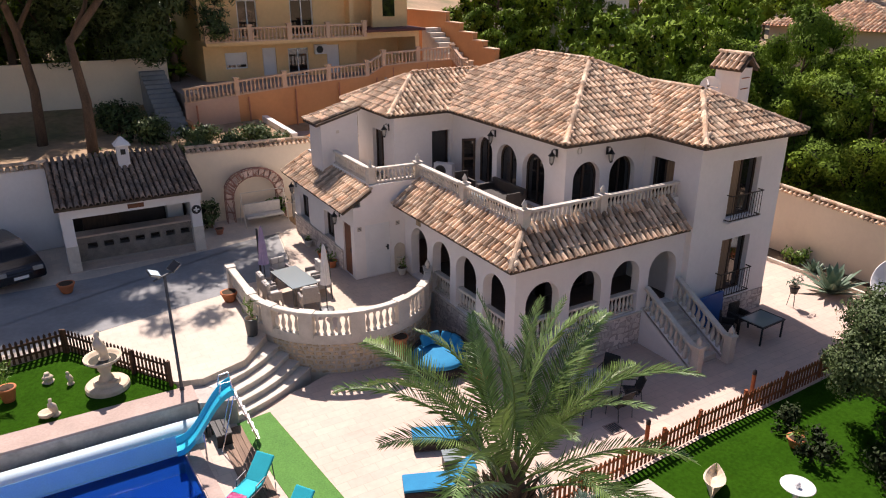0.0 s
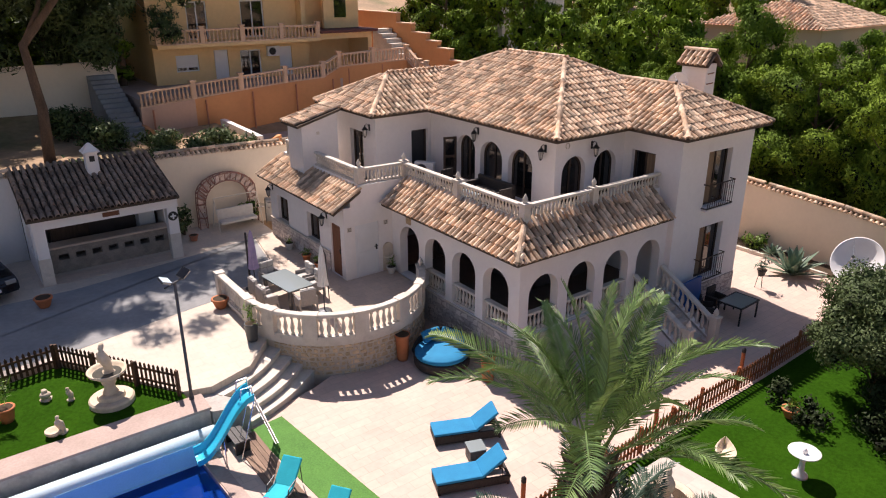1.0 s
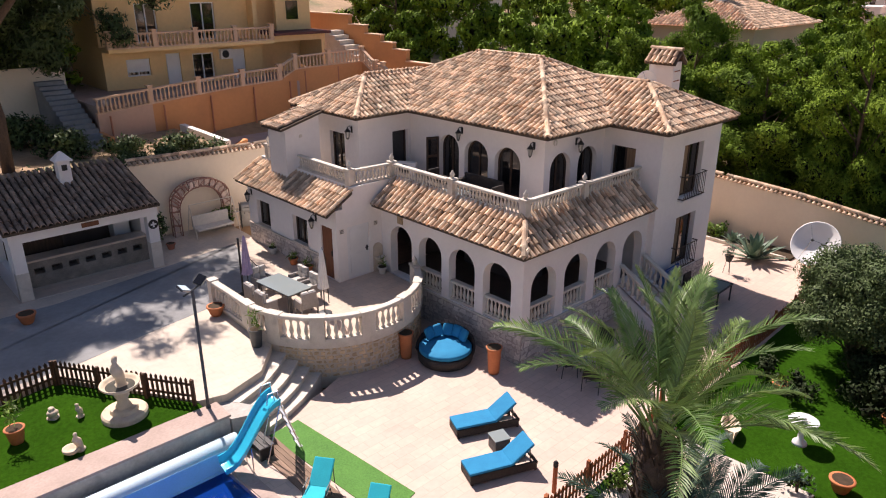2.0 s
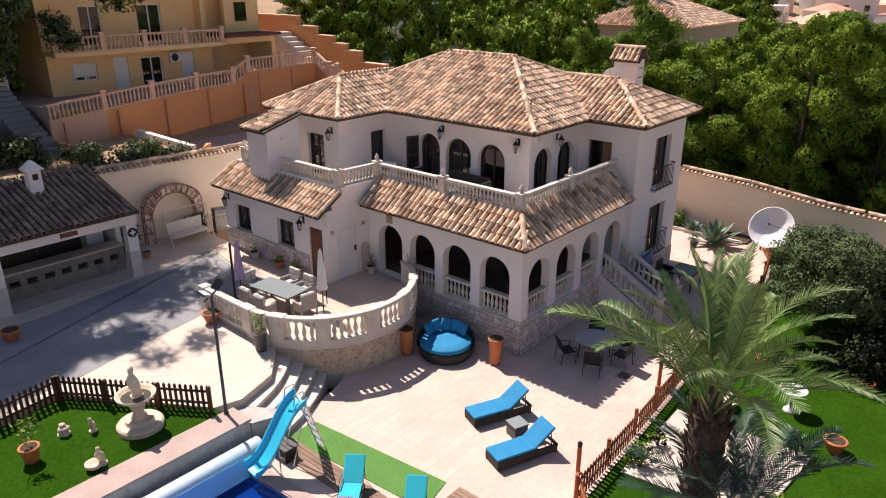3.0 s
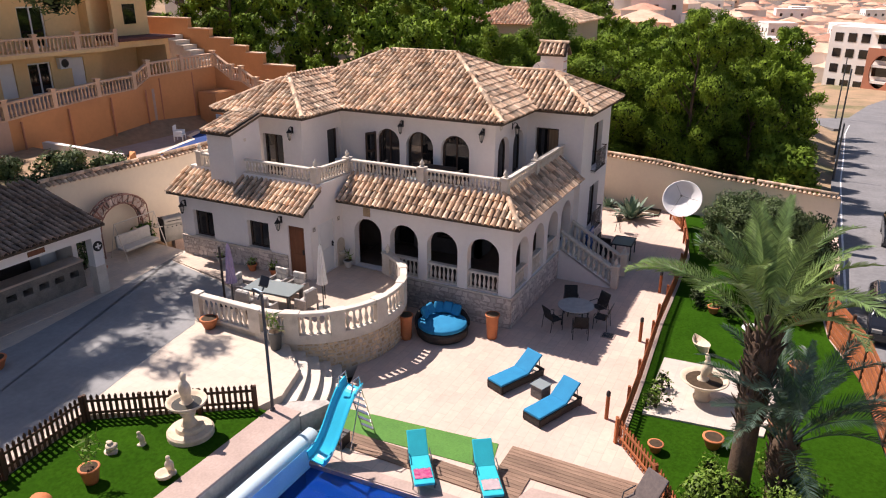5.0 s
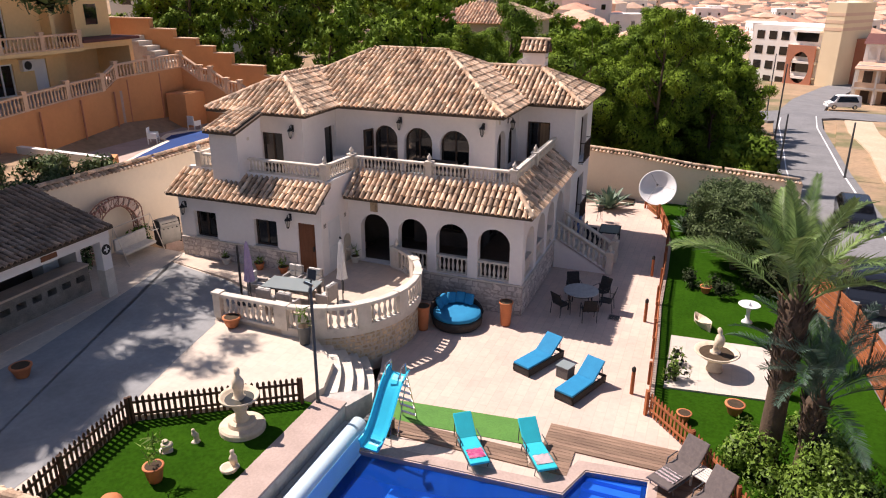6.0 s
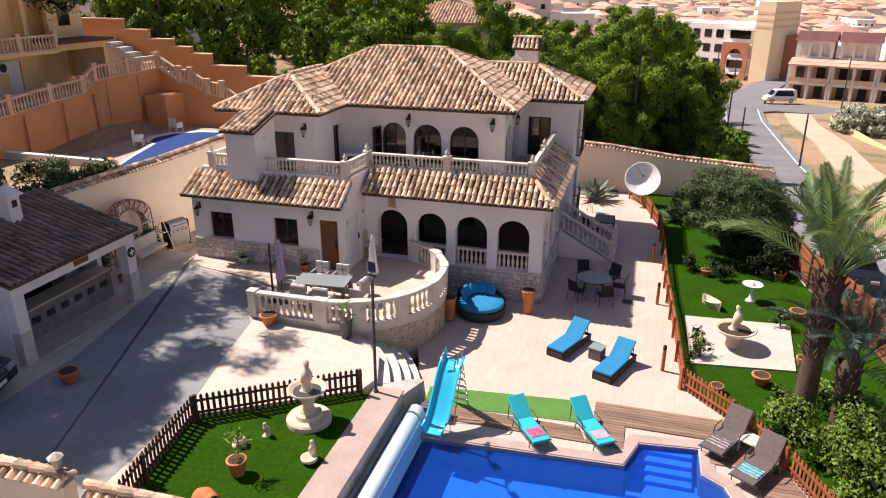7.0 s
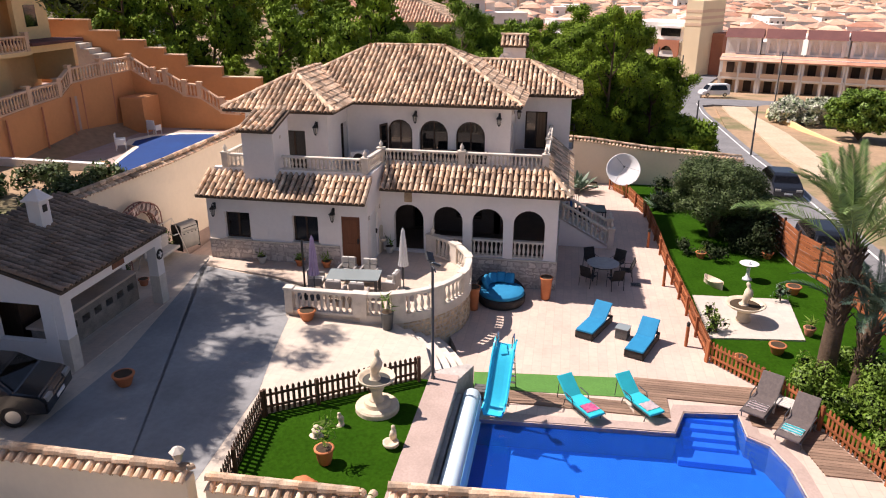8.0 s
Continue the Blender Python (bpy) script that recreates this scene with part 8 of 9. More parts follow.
def sling_chair(m, label, group):
    """A slim tube-framed chair with a mesh seat and back; it faces -y."""
    c = thing("garden_chair", label, "chair", m, group)
    for x in (-0.27, 0.27):
        part("side_frame", tube(bmesh.new(), [(x, -0.26, 0.0), (x, -0.24, 0.6), (x, -0.2, 0.63), (x, 0.2, 0.63), (x, 0.27, 0.0)], 0.014, 6), M_BLACK, c)
        part("back_post", tube(bmesh.new(), [(x * 0.9, 0.16, 0.42), (x * 0.9, 0.34, 0.94)], 0.014, 6), M_BLACK, c)
        part("seat_rail", tube(bmesh.new(), [(x * 0.9, -0.24, 0.44), (x * 0.9, 0.17, 0.41)], 0.014, 6), M_BLACK, c)
    part("top_bar", tube(bmesh.new(), [(-0.243, 0.34, 0.94), (0.243, 0.34, 0.94)], 0.014, 6), M_BLACK, c)
    for nm, rows in (("seat", ((-0.24, 0.445), (-0.05, 0.41), (0.17, 0.412))), ("backrest", ((0.17, 0.42), (0.27, 0.7), (0.34, 0.93)))):
        bm = bmesh.new()
        g = [[bm.verts.new((x, y, z)) for x in (-0.24, 0.0, 0.24)] for y, z in rows]
        for i in range(2):
            for j in range(2):
                bm.faces.new((g[i][j], g[i + 1][j], g[i + 1][j + 1], g[i][j + 1]))
        bmesh.ops.solidify(bm, geom=bm.faces[:], thickness=0.012)
        part(nm, bm, M_MESHCLOTH, c)
    return c


for x, y, r in ((14.15, 14.05, -65), (14.1, 12.95, -120), (12.35, 14.2, 55), (12.2, 13.1, 110), (13.3, 12.6, 180)):
    sling_chair(pose(x, y, 0, 0, 0, r), "slim dark metal garden chair round the stone table", "round table chairs")
gt = thing("glass_table", "black metal garden table with a pale glass top", "table", pose(21.05, 13.7, 0, 0, 0, 3))
part("top", boxes((-0.62, -0.46, 0.7, 0.62, 0.46, 0.725), bevel=0.006), M_TABLEGLASS, gt)
part("frame", holed(bmesh.new(), rect(-0.65, 0.65, -0.49, 0.49), [rect(-0.6, 0.6, -0.44, 0.44)], 0.05, Matrix.Translation((0, 0, 0.735)) @ FLAT), M_BLACK, gt)
for x, y in ((-0.6, -0.44), (0.6, -0.44), (-0.6, 0.44), (0.6, 0.44)):
    part("leg", boxes((x - 0.025, y - 0.025, 0, x + 0.025, y + 0.025, 0.69)), M_BLACK, gt)
for x, y, r in ((21.0, 14.6, 0), (20.0, 14.3, 40)):
    armchair(pose(x, y, 0, 0, 0, r), "dark woven garden chair beside the glass table", "glass table chairs", M_RATTAN, M_RATTAN, False)
tt = thing("table_tennis_table", "folded blue table tennis table against the house", "table tennis table", pose(19.75, 15.0, 0, 0, 0, 4))
for k, y in enumerate((-0.12, 0.12)):
    part("board", boxes((-0.75, y - 0.02, 0.12, 0.75, y + 0.02, 1.4), bevel=0.008), mat("tennis_blue", (0.02, 0.11, 0.33), (0.02, 0.09, 0.28), 2, 0.5) if k == 0 else bpy.data.materials["tennis_blue"], tt, m=Matrix.Rotation(radians(4 if k else -4), 4, "X"))
for x in (-0.65, 0.65):
    part("wheel_frame", boxes((x - 0.03, -0.3, 0.0, x + 0.03, 0.3, 0.12), bevel=0.02), M_BLACK, tt)
dg = thing("drain_grate", "square metal drain grate set in the patio", "drain", pose(12.75, 12.2, 0.002))
part("frame", holed(bmesh.new(), rect(-0.24, 0.24, -0.24, 0.24), [rect(-0.2, 0.2, -0.2, 0.2)], 0.02, Matrix.Translation((0, 0, 0.02)) @ FLAT), M_COPING, dg)
for k in range(6):
    part("bar", boxes((-0.2 + 0.07 * k, -0.2, 0.0, -0.16 + 0.07 * k, 0.2, 0.012)), M_GREYMETAL, dg)

# ---- satellite dishes ----
def sat_dish(m, r, label, stand):
    t = thing("satellite_dish", label, "satellite dish", m)
    prof = [(r * f, 0.42 * r * f * f) for f in (0.02, 0.25, 0.5, 0.75, 1.0)]
    bm = lathe(bmesh.new(), prof + [(r * 1.01, 0.42 * r + 0.012), (r * 0.98, 0.43 * r)] + [(p, q + 0.015) for p, q in prof[::-1][1:]], 32)
    part("reflector", bm, M_WHITE, t, smooth=True)
    for k in range(3):
        an = radians(90 + 120 * k)
        part("strut", tube(bmesh.new(), [(r * 0.9 * math.cos(an), r * 0.9 * math.sin(an), 0.36 * r), (0, 0, r * 0.95)], 0.012, 5), M_STEEL, t)
    part("receiver", lathe(bmesh.new(), [(0.05, r * 0.9), (0.06, r * 1.0), (0.02, r * 1.06)], 10), M_GREYMETAL, t)
    if stand:
        mast = part("mast", tube(bmesh.new(), [Vector((0, 0, -0.05)), m.inverted() @ Vector((m.translation.x + 0.25, m.translation.y, m.translation.z - 0.2)), m.inverted() @ Vector((m.translation.x + 0.25, m.translation.y, 0))], 0.05, 8), M_GREYMETAL, t)


sat_dish(pose(26.75, 12.05, 1.35, 0, 0, 180) @ pose(0, 0, 0, 0, 58, 0), 0.98, "large white satellite dish on a garden mast", True)
sat_dish(pose(23.2, 18.95, 7.95, 0, 0, 200) @ pose(0, 0, 0, 0, 72, 0), 0.42, "small white satellite dish fixed to the chimney", False)

# ---- wall lanterns, plaque, balcony things ----
def lantern(m, group="wall lanterns", label="black wrought-iron wall lantern with pale glass"):
    """Hangs from a bracket; the wall is at y = 0, the room at -y."""
    t = thing("wall_lantern", label, "wall light", m, group)
    part("bracket", tube(bmesh.new(), [(0, 0, 0.05), (0, -0.12, 0.18), (0, -0.22, 0.12)], 0.014, 6), M_BLACK, t)
    part("plate", boxes((-0.05, -0.02, -0.12, 0.05, 0.0, 0.16), bevel=0.006), M_BLACK, t)
    o = Matrix.Translation((0, -0.22, -0.18))
    part("glass", lathe(bmesh.new(), [(0.06, -0.12), (0.1, 0.13)], 6, o), M_LAMPGLASS, t)
    part("roof", lathe(bmesh.new(), [(0.14, 0.13), (0.06, 0.22), (0.03, 0.26), (0.015, 0.32)], 6, o), M_BLACK, t)
    part("foot", lathe(bmesh.new(), [(0.02, -0.2), (0.05, -0.16), (0.07, -0.12)], 6, o), M_BLACK, t)
    for k in range(6):
        an = radians(60 * k)
        part("rib", tube(bmesh.new(), [o @ Vector((0.062 * math.cos(an), 0.062 * math.sin(an), -0.12)), o @ Vector((0.102 * math.cos(an), 0.102 * math.sin(an), 0.13))], 0.008, 4), M_BLACK, t)


for p in ((9.5, 24.2, 3.55), (9.5, 29.15, 3.5), (15.2, 22.12, 6.42), (15.2, 18.4, 6.42), (12.45, 25.75, 6.3)):
    lantern(pose(*p, 0, 0, -90))
lantern(pose(17.0, 17.9, 6.4))
hs = thing("horseshoe", "small pale horseshoe hung on the wall", "ornament", pose(15.75, 17.9, 6.55))
part("shoe", tube(bmesh.new(), [(0.09 * math.sin(radians(a)), -0.02, 0.11 * math.cos(radians(a))) for a in range(-150, 151, 30)], 0.018, 6), M_CLOTH, hs)
cp_ = thing("stone_crest", "carved stone crest above the arcade door", "plaque", pose(11.6, 21.7, 3.66, 0, 0, -90))
part("shield", boxes((-0.16, -0.05, -0.2, 0.16, 0.0, 0.2), bevel=0.03), M_STONE, cp_)
part("boss", boxes((-0.09, -0.08, -0.1, 0.09, -0.045, 0.12), bevel=0.02), M_STONE, cp_)
for x in (9.72, 11.3):
    v = thing("wall_vent", "small round cast wall vent on the render", "vent", pose(x, 22.86, 3.3), "wall vents")
    part("grille", boxes((-0.09, -0.015, -0.09, 0.09, 0.0, 0.09), bevel=0.004), M_BAL, v)
    for k in range(3):
        part("slot", boxes((-0.07, -0.02, -0.06 + 0.05 * k, 0.07, -0.014, -0.04 + 0.05 * k)), M_GREYMETAL, v)
wb = thing("wall_basin", "small stone wall basin beside the white door", "basin", pose(11.35, 22.86, 1.32))
part("back", holed(bmesh.new(), arch(-0.22, 0.22, 0.0, 1.15), [], 0.06, Matrix.Translation((0, -0.06, 0))), M_JOINT, wb)
part("bowl", lathe(bmesh.new(), [(0.1, 0.45), (0.2, 0.58), (0.21, 0.62), (0.15, 0.58)], 14, Matrix.Translation((0, -0.12, 0))), M_BAL, wb)
air_con(0, 0, 0, pose(14.35, 24.55, 4.24, 0, 0, -55))
dl = thing("open_door", "dark wooden arched door leaf standing open", "door", pose(15.15, 23.45, 4.26, 0, 0, 158))
part("leaf", holed(bmesh.new(), rect(0, 0.55, 0.02, 1.75), [rect(0.08, 0.47, 0.2, 0.9), rect(0.08, 0.47, 1.0, 1.66)], 0.045, Matrix()), M_WOOD_DARK, dl)
part("pane", boxes((0.07, 0.018, 0.19, 0.48, 0.026, 1.67)), M_GLASS, dl)
so = thing("balcony_sofa", "dark rattan balcony sofa with low arms", "sofa", pose(14.25, 20.3, 4.24, 0, 0, -90))
part("seat", boxes((-1.0, -0.4, 0.12, 1.0, 0.4, 0.4), bevel=0.03), M_RATTAN, so)
part("back", boxes((-1.0, 0.28, 0.4, 1.0, 0.42, 0.78), bevel=0.03), M_RATTAN, so)
for x in (-0.95, 0.95):
    part("arm", boxes((x - 0.08, -0.4, 0.0, x + 0.08, 0.4, 0.6), bevel=0.03), M_RATTAN, so)
bt = thing("balcony_table", "low dark rattan balcony table with a glass top", "table", pose(13.35, 20.5, 4.24))
part("body", boxes((-0.3, -0.45, 0.02, 0.3, 0.45, 0.4), bevel=0.02), M_RATTAN, bt)
part("top", boxes((-0.33, -0.48, 0.4, 0.33, 0.48, 0.42)), M_TABLEGLASS, bt)
for y in (19.0, 21.9):
    armchair(pose(13.7, y, 4.24, 0, 0, 180 if y < 20 else 0), "dark rattan balcony armchair", "balcony chairs", M_RATTAN, M_RATTAN, False)

# ---- along the north wall: stone arch, swing, barbecue ----
tr = thing("arch_trellis", "arched ring of pinkish stones in a reddish frame with dry vines", "trellis", pose(8.35, 32.0, 1.25) @ Matrix.Diagonal((0.82, 1, 0.95, 1)))
rng = random.Random(77)
steps = 26
inner = [(-1.25, 0.0), (-1.25, 1.3)] + [(1.25 * math.cos(radians(180 - a)), 1.3 + 1.0 * math.sin(radians(a))) for a in range(15, 180, 15)] + [(1.25, 1.3), (1.25, 0.0)]
outer = [(x * 1.34, z + (0.36 if z > 1.3 else 0)) for x, z in inner]
for y in (-0.05, -0.3):
    for line in (inner, outer):
        part("hoop", tube(bmesh.new(), [(x, y, z) for x, z in line], 0.03, 5), M_VINEWOOD, tr)
mids = [((a[0] + b[0]) / 2, (a[1] + b[1]) / 2) for a, b in zip(inner, inner[1:])], [((a[0] + b[0]) / 2, (a[1] + b[1]) / 2) for a, b in zip(outer, outer[1:])]
for (x0, z0), (x1, z1) in zip(inner + mids[0], outer + mids[1]):
    part("crosspiece", tube(bmesh.new(), [(x0, -0.17 + rng.uniform(-0.06, 0.06), z0 + rng.uniform(-0.06, 0.06)), (x1, -0.17, z1 + rng.uniform(-0.06, 0.06))], rng.uniform(0.035, 0.065), 6), M_VINEWOOD, tr)

def ring_points(line, count):
    """Points at even steps along a polyline."""
    P = [Vector(p) for p in line]
    lengths = [(b - a).length for a, b in zip(P, P[1:])]
    out = []
    for i in range(count + 1):
        d = sum(lengths) * i / count
        for a, b, L in zip(P, P[1:], lengths):
            if d <= L + 1e-6:
                out.append(a.lerp(b, d / L))
                break
            d -= L
    return out


rin, rout = ring_points(inner, 22), ring_points(outer, 22)
for i in range(22):
    quad = [rin[i], rin[i + 1], rout[i + 1], rout[i]]
    mid = sum(quad, Vector((0, 0))) / 4
    quad = [mid + (q - mid) * rng.uniform(0.66, 0.86) for q in quad]
    part("stone", holed(bmesh.new(), [tuple(q) for q in quad], [], 0.16, Matrix.Translation((0, rng.uniform(-0.27, -0.2), 0))), M_ARCHSTONE, tr)
bm = bmesh.new()
for (x0, z0), (x1, z1) in zip(inner * 3, (outer[1:] + outer[:1]) * 3):
    if abs(x0 - x1) < 1.2:
        tube(bm, [(x0, -0.2 + rng.uniform(-0.1, 0.1), z0), ((x0 + x1) / 2 + rng.uniform(-0.2, 0.2), -0.2 + rng.uniform(-0.15, 0.1), (z0 + z1) / 2), (x1, -0.2, z1)], 0.014, 4)
part("vine", bm, M_VINEWOOD, tr, "dry reddish vine stems")
sg = thing("garden_swing", "pale garden swing seat with a metal frame", "swing seat", pose(8.5, 31.1, 1.28))
for x in (-1.0, 1.0):
    part("frame_leg", tube(bmesh.new(), [(x, -0.55, 0), (x, 0, 1.6), (x, 0.5, 0)], 0.022, 6), M_BAL, sg)
part("top_bar", tube(bmesh.new(), [(-1.0, 0, 1.6), (1.0, 0, 1.6)], 0.022, 6), M_BAL, sg)
for nm, bx in (("seat", (-0.85, -0.3, 0.4, 0.85, 0.25, 0.52)), ("backrest", (-0.85, 0.2, 0.5, 0.85, 0.32, 1.0))):
    b = bmesh.new()
    cushion(b, *bx, bev=0.04)
    part(nm, b, M_CLOTH, sg)
gr = thing("barbecue", "steel gas barbecue with a rounded hood and dark cabinet", "barbecue", pose(10.35, 31.1, 1.29, 0, 0, -20))
M_GRILL = mat("dull_grill_steel", (0.34, 0.32, 0.29), (0.26, 0.25, 0.23), 4.0, 0.42, metal=0.8)
part("cabinet", boxes((-0.45, -0.28, 0.08, 0.45, 0.28, 0.82), bevel=0.015), M_GRILL, gr)
for x in (-0.47, 0.452):
    part("side_panel", boxes((x, -0.29, 0.0, x + 0.02, 0.29, 1.12), bevel=0.006), M_BLACK, gr)
bm = bmesh.new()
holed(bm, [(-0.28, 0.84)] + [(0.28 * math.cos(radians(180 - a)) , 0.88 + 0.3 * math.sin(radians(a))) for a in range(0, 181, 20)] + [(0.28, 0.84)], [], 0.84, Matrix(((0, 1, 0, -0.42), (1, 0, 0, 0), (0, 0, 1, 0), (0, 0, 0, 1))))
part("hood", bm, M_GRILL, gr)
part("handle", tube(bmesh.new(), [(-0.35, -0.33, 1.0), (0.35, -0.33, 1.0)], 0.015, 6), M_BLACK, gr)
for k in range(4):
    part("knob", lathe(bmesh.new(), [(0.03, 0), (0.025, 0.03)], 10, Matrix.Translation((-0.3 + 0.2 * k, -0.28, 0.74)) @ Matrix.Rotation(radians(90), 4, "X")), M_BLACK, gr)
part("side_shelf", boxes((-0.8, -0.24, 0.8, -0.46, 0.24, 0.84), bevel=0.01), M_STEEL, gr)
shrub(9.4, 31.7, 1.29, 0.45, 0.9, M_LEAF2, 99, "straggly potted plants beside the barbecue", per=40)
pot(6.3, 30.6, 1.29, SM, M_BRICKRED, "dark red pot beside the bar pillar")

# ---- vehicles ----
def car(m, paint, label, van=False, name="car"):
    c = thing(name, label, "van" if van else "car", m)
    L, W, H = (4.4, 1.8, 1.85) if van else (4.2, 1.76, 1.45)
    prof = [(-L / 2, 0.3), (-L / 2, 0.75), (-L / 2 + 0.1, 0.95), (-L / 2 + 0.75, H - 0.06), (-L / 2 + 1.1, H), (0.55, H), (0.95, H - 0.1), (1.35 + (0.1 if van else 0), 0.98), (L / 2 - 0.15, 0.82), (L / 2, 0.65), (L / 2, 0.3)]
    if van:
        prof[2:5] = [(-L / 2 + 0.02, 1.2), (-L / 2 + 0.08, H - 0.06), (-L / 2 + 0.25, H)]
    bm = bmesh.new()
    rows = []
    for x, z in prof:
        k = 1.0 if z < 1.0 else 1.0 - 0.22 * (z - 1.0) / (H - 1.0)
        rows.append([bm.verts.new((x, -W / 2 * k, z)), bm.verts.new((x, W / 2 * k, z))])
    for p, q in zip(rows, rows[1:]):
        bm.faces.new((p[0], p[1], q[1], q[0]))
    bm.faces.new([r[0] for r in rows])
    bm.faces.new([r[1] for r in rows][::-1])
    bm.faces.new((rows[0][0], rows[0][1], rows[-1][1], rows[-1][0]))
    bmesh.ops.recalc_face_normals(bm, faces=bm.faces)
    bmesh.ops.bevel(bm, geom=bm.edges[:], offset=0.05, segments=2, affect="EDGES")
    part("body", bm, paint, c, smooth=False)
    for sy in (-1, 1):
        b = bmesh.new()
        z0, z1 = 0.98, H - 0.14
        y0, y1 = W / 2 * 1.005, W / 2 * (1 - 0.22 * (z1 - 1) / (H - 1)) + 0.012
        x0 = -L / 2 + (0.5 if not van else 0.4)
        vs = [b.verts.new(p) for p in ((x0, sy * y0, z0), (1.15, sy * y0, z0), (0.72, sy * y1, z1), (x0 + 0.35, sy * y1, z1))]
        b.faces.new(vs)
        bmesh.ops.solidify(b, geom=b.faces[:], thickness=0.01)
        part("side_window", b, M_GLASS, c)
        for x in (-L / 2 + 0.8, L / 2 - 0.85):
            wv = part("wheel", lathe(bmesh.new(), [(0.2, -0.1), (0.31, -0.09), (0.31, 0.09), (0.2, 0.1)], 20, Matrix.Translation((x, sy * (W / 2 - 0.09), 0.31)) @ Matrix.Rotation(radians(90), 4, "X")), M_BLACK, c)
            part("rim", lathe(bmesh.new(), [(0.19, -0.105), (0.19, 0.105)], 16, Matrix.Translation((x, sy * (W / 2 - 0.09), 0.31)) @ Matrix.Rotation(radians(90), 4, "X")), M_STEEL, wv)
        part("headlight", boxes((L / 2 - 0.1, sy * 0.62 - 0.17, 0.62, L / 2 + 0.012, sy * 0.62 + 0.17, 0.76), bevel=0.02), M_LAMPGLASS, c)
        part("tail_light", boxes((-L / 2 - 0.012, sy * 0.68 - 0.12, 0.75, -L / 2 + 0.08, sy * 0.68 + 0.12, 0.92), bevel=0.02), M_BRICKRED, c)
    for (xa, za), (xb, zb), nm in (((0.97, H - 0.12), (1.34 + (0.1 if van else 0), 1.02), "windscreen"), ((-L / 2 + (0.72 if not van else 0.09), H - 0.12), (-L / 2 + (0.2 if not van else 0.035), 1.05), "rear_window")):
        b = bmesh.new()
        sgn = 1 if nm == "windscreen" else -1
        vs = [b.verts.new(p) for p in ((xa + 0.02 * sgn, -W * 0.37, za), (xa + 0.02 * sgn, W * 0.37, za), (xb + 0.02 * sgn, W * 0.43, zb), (xb + 0.02 * sgn, -W * 0.43, zb))]
        b.faces.new(vs)
        bmesh.ops.solidify(b, geom=b.faces[:], thickness=0.01)
        part(nm, b, M_GLASS, c)
    part("number_plate", boxes((L / 2 + 0.004, -0.25, 0.42, L / 2 + 0.018, 0.25, 0.53)), M_WHITE, c)
    part("number_plate", boxes((-L / 2 - 0.018, -0.25, 0.5, -L / 2 - 0.004, 0.25, 0.61)), M_WHITE, c)
    return c


car(pose(-2.05, 30.2, drive_z(0, 30.2), 0, 0, -72), M_CARPAINT, "black car parked in the shade on the drive")
car(pose(32.3, 1.5, -0.93, 0, 0.6, 178), M_CARPAINT, "dark car parked on the lane by the fence")
car(pose(101, -6.5, -4.55, 0, 0, 105), M_WHITE, "white van parked at the street corner", True, "van")
car(pose(19.4, 2.8, -0.5, 0, 1.6, 178), M_CARPAINT, "dark blue car parked on the lane")
for x, y, z in ((49, 4.4, -1.9), (47, 0.0, -1.9), (80, -10, -3.6), (64, 4.0, -2.8), (90, 3.6, -4.1)):
    p = thing("utility_pole", "slim grey roadside pole", "pole", pose(x, y, z, 0, 3 if x < 50 else 0, 0), "roadside poles")
    h = 4.2 if x < 50 else 7.5
    part("shaft", tube(bmesh.new(), [(0, 0, -0.3), (0, 0, h)], 0.09, 8, 0.06), M_GREYMETAL, p)
    part("cap", lathe(bmesh.new(), [(0.08, h), (0.02, h + 0.08)], 8), M_GREYMETAL, p)
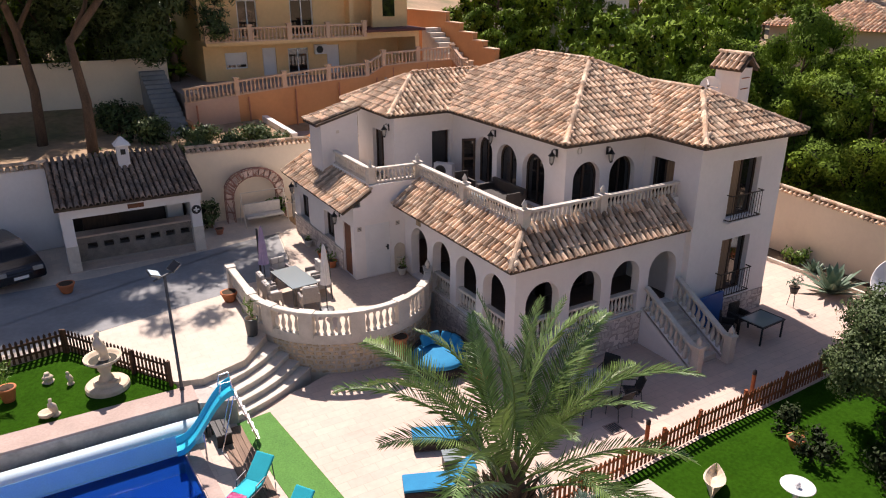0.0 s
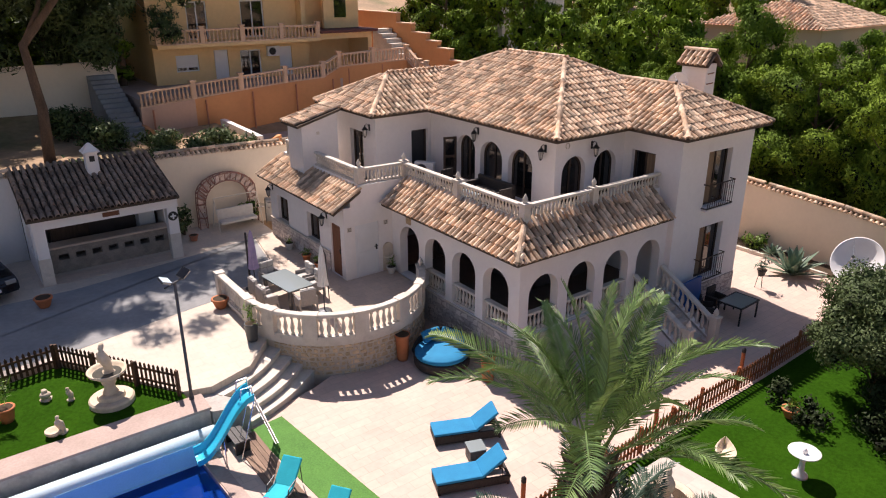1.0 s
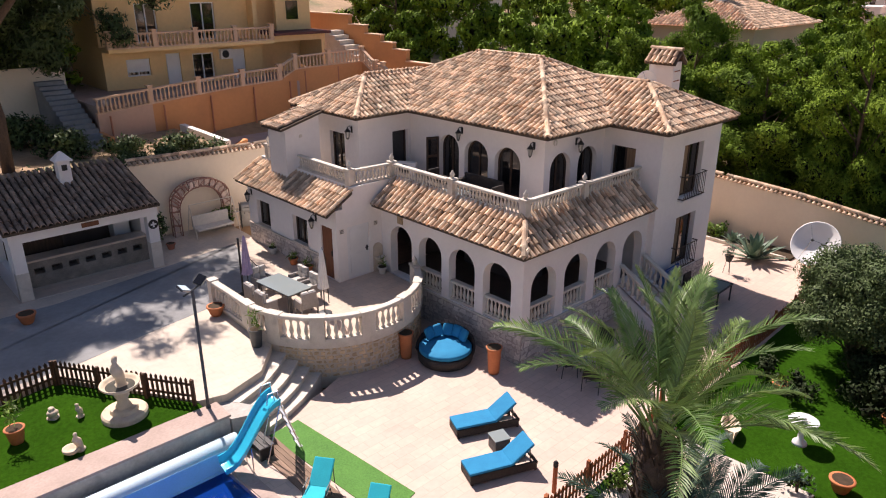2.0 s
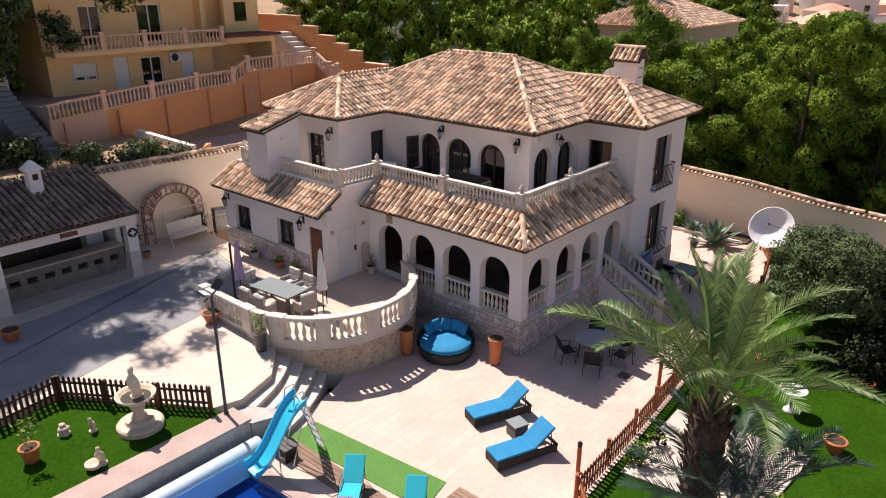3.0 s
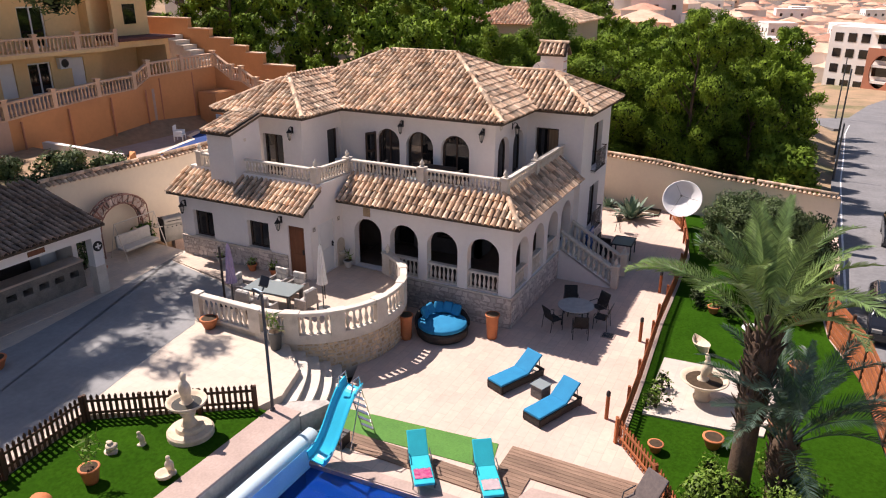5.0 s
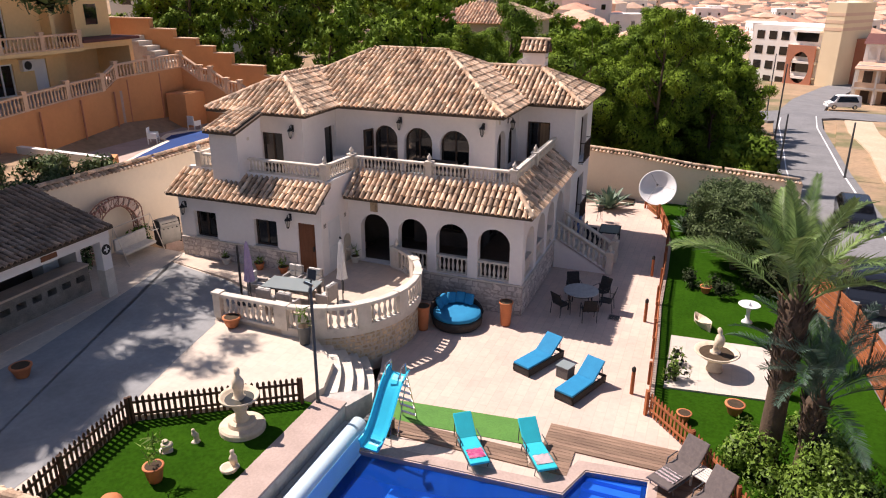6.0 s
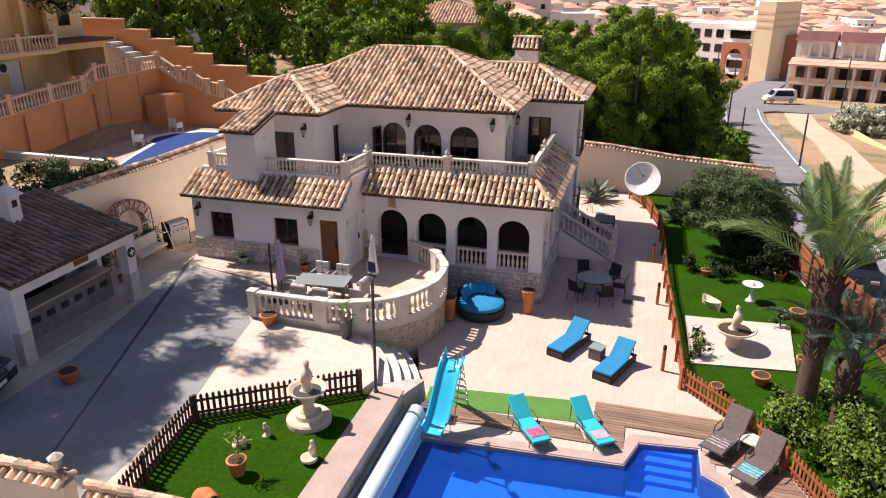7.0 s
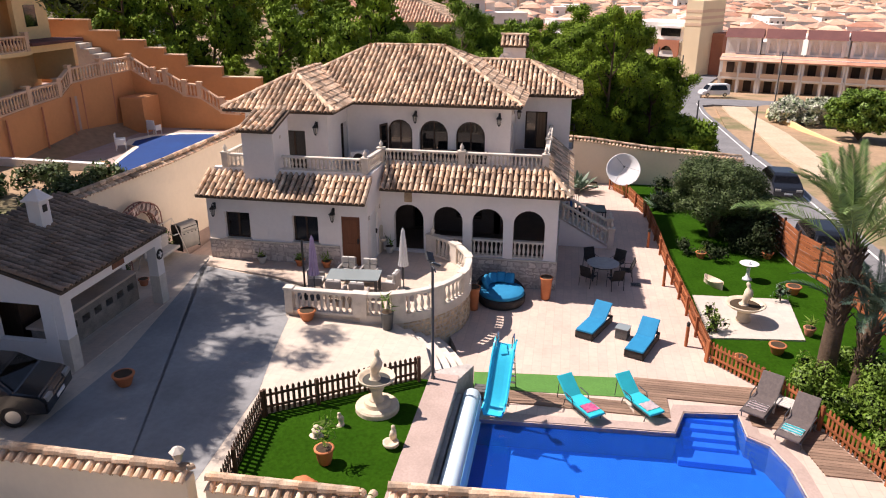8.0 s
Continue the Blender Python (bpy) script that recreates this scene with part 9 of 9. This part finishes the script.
for x, y in ((-5.2, 22.5), (-5.2, 26.6)):
    lt = thing("wall_top_lantern", "small pale lantern on the street wall", "lantern", pose(x, y, 3.0), "street wall lanterns")
    part("stem", lathe(bmesh.new(), [(0.09, 0), (0.05, 0.08), (0.04, 0.2)], 10), M_BAL, lt)
    part("glass", lathe(bmesh.new(), [(0.07, 0.2), (0.13, 0.42)], 6), M_LAMPGLASS, lt)
    part("cap", lathe(bmesh.new(), [(0.16, 0.42), (0.1, 0.47), (0.03, 0.52)], 6), M_BAL, lt)

# neighbour's pool chairs
for x, y, r in ((19.2, 39.6, 30), (23.2, 40.0, 80)):
    armchair(pose(x, y, 3.2, 0, 0, r), "white plastic garden chair by the neighbouring pool", "neighbour pool chairs", M_WHITE, M_WHITE, False)

# deck boards beside the pool
deck = thing("pool_deck", "weathered brown timber decking beside the pool", "deck", kind="structure")
def board(x, y0, y1):
    part("plank", boxes((x, y0, 0.006, x + 0.125, y1, 0.04)), M_DECK, deck)


for k in range(5):
    board(2.9 + 0.135 * k, 13.0 + 0.05 * k, 17.7)
for k in range(16):
    x = 2.9 + 0.135 * k
    y1 = 12.85 if x > 3.55 else 12.98
    ylow = 7.95 + 1.15 * (x - 3.1) / (5.06 - 3.1) if x > 3.1 else 8.0
    if x < 3.9:
        board(x, 11.95 if x < 3.85 else 10.2, y1)
        board(x, ylow, 9.7)
    else:
        board(x, ylow, y1)
for k in range(15):
    x = 2.85 - 0.135 * k
    board(x, 7.78 - 0.42 * (2.85 - x), 8.75 - 0.03 * k)

# ---- small repeated pieces of roofs, last ----
for m in ptiles[:300]:
    shared("tile", TILE, pent, m)
joined("tiles", TILE, ptiles[300:] + pcap, M_TILE, pent)
for m in ltiles:
    shared("tile", TILE, lpent, m)
for m in btiles:
    shared("tile", TILE_OLD, bar, m)
for m in stiles:
    shared("tile", TILE, stack, m)
for m in ctiles + ccap:
    shared("tile", TILE, chim, m)
near = sorted(ROOF_TILES, key=lambda m: m.translation.x + 0.6 * m.translation.y)
for m in near[:300]:
    shared("tile", TILE, roof, m)
joined("tiles", TILE, near[300:], M_TILE, roof)
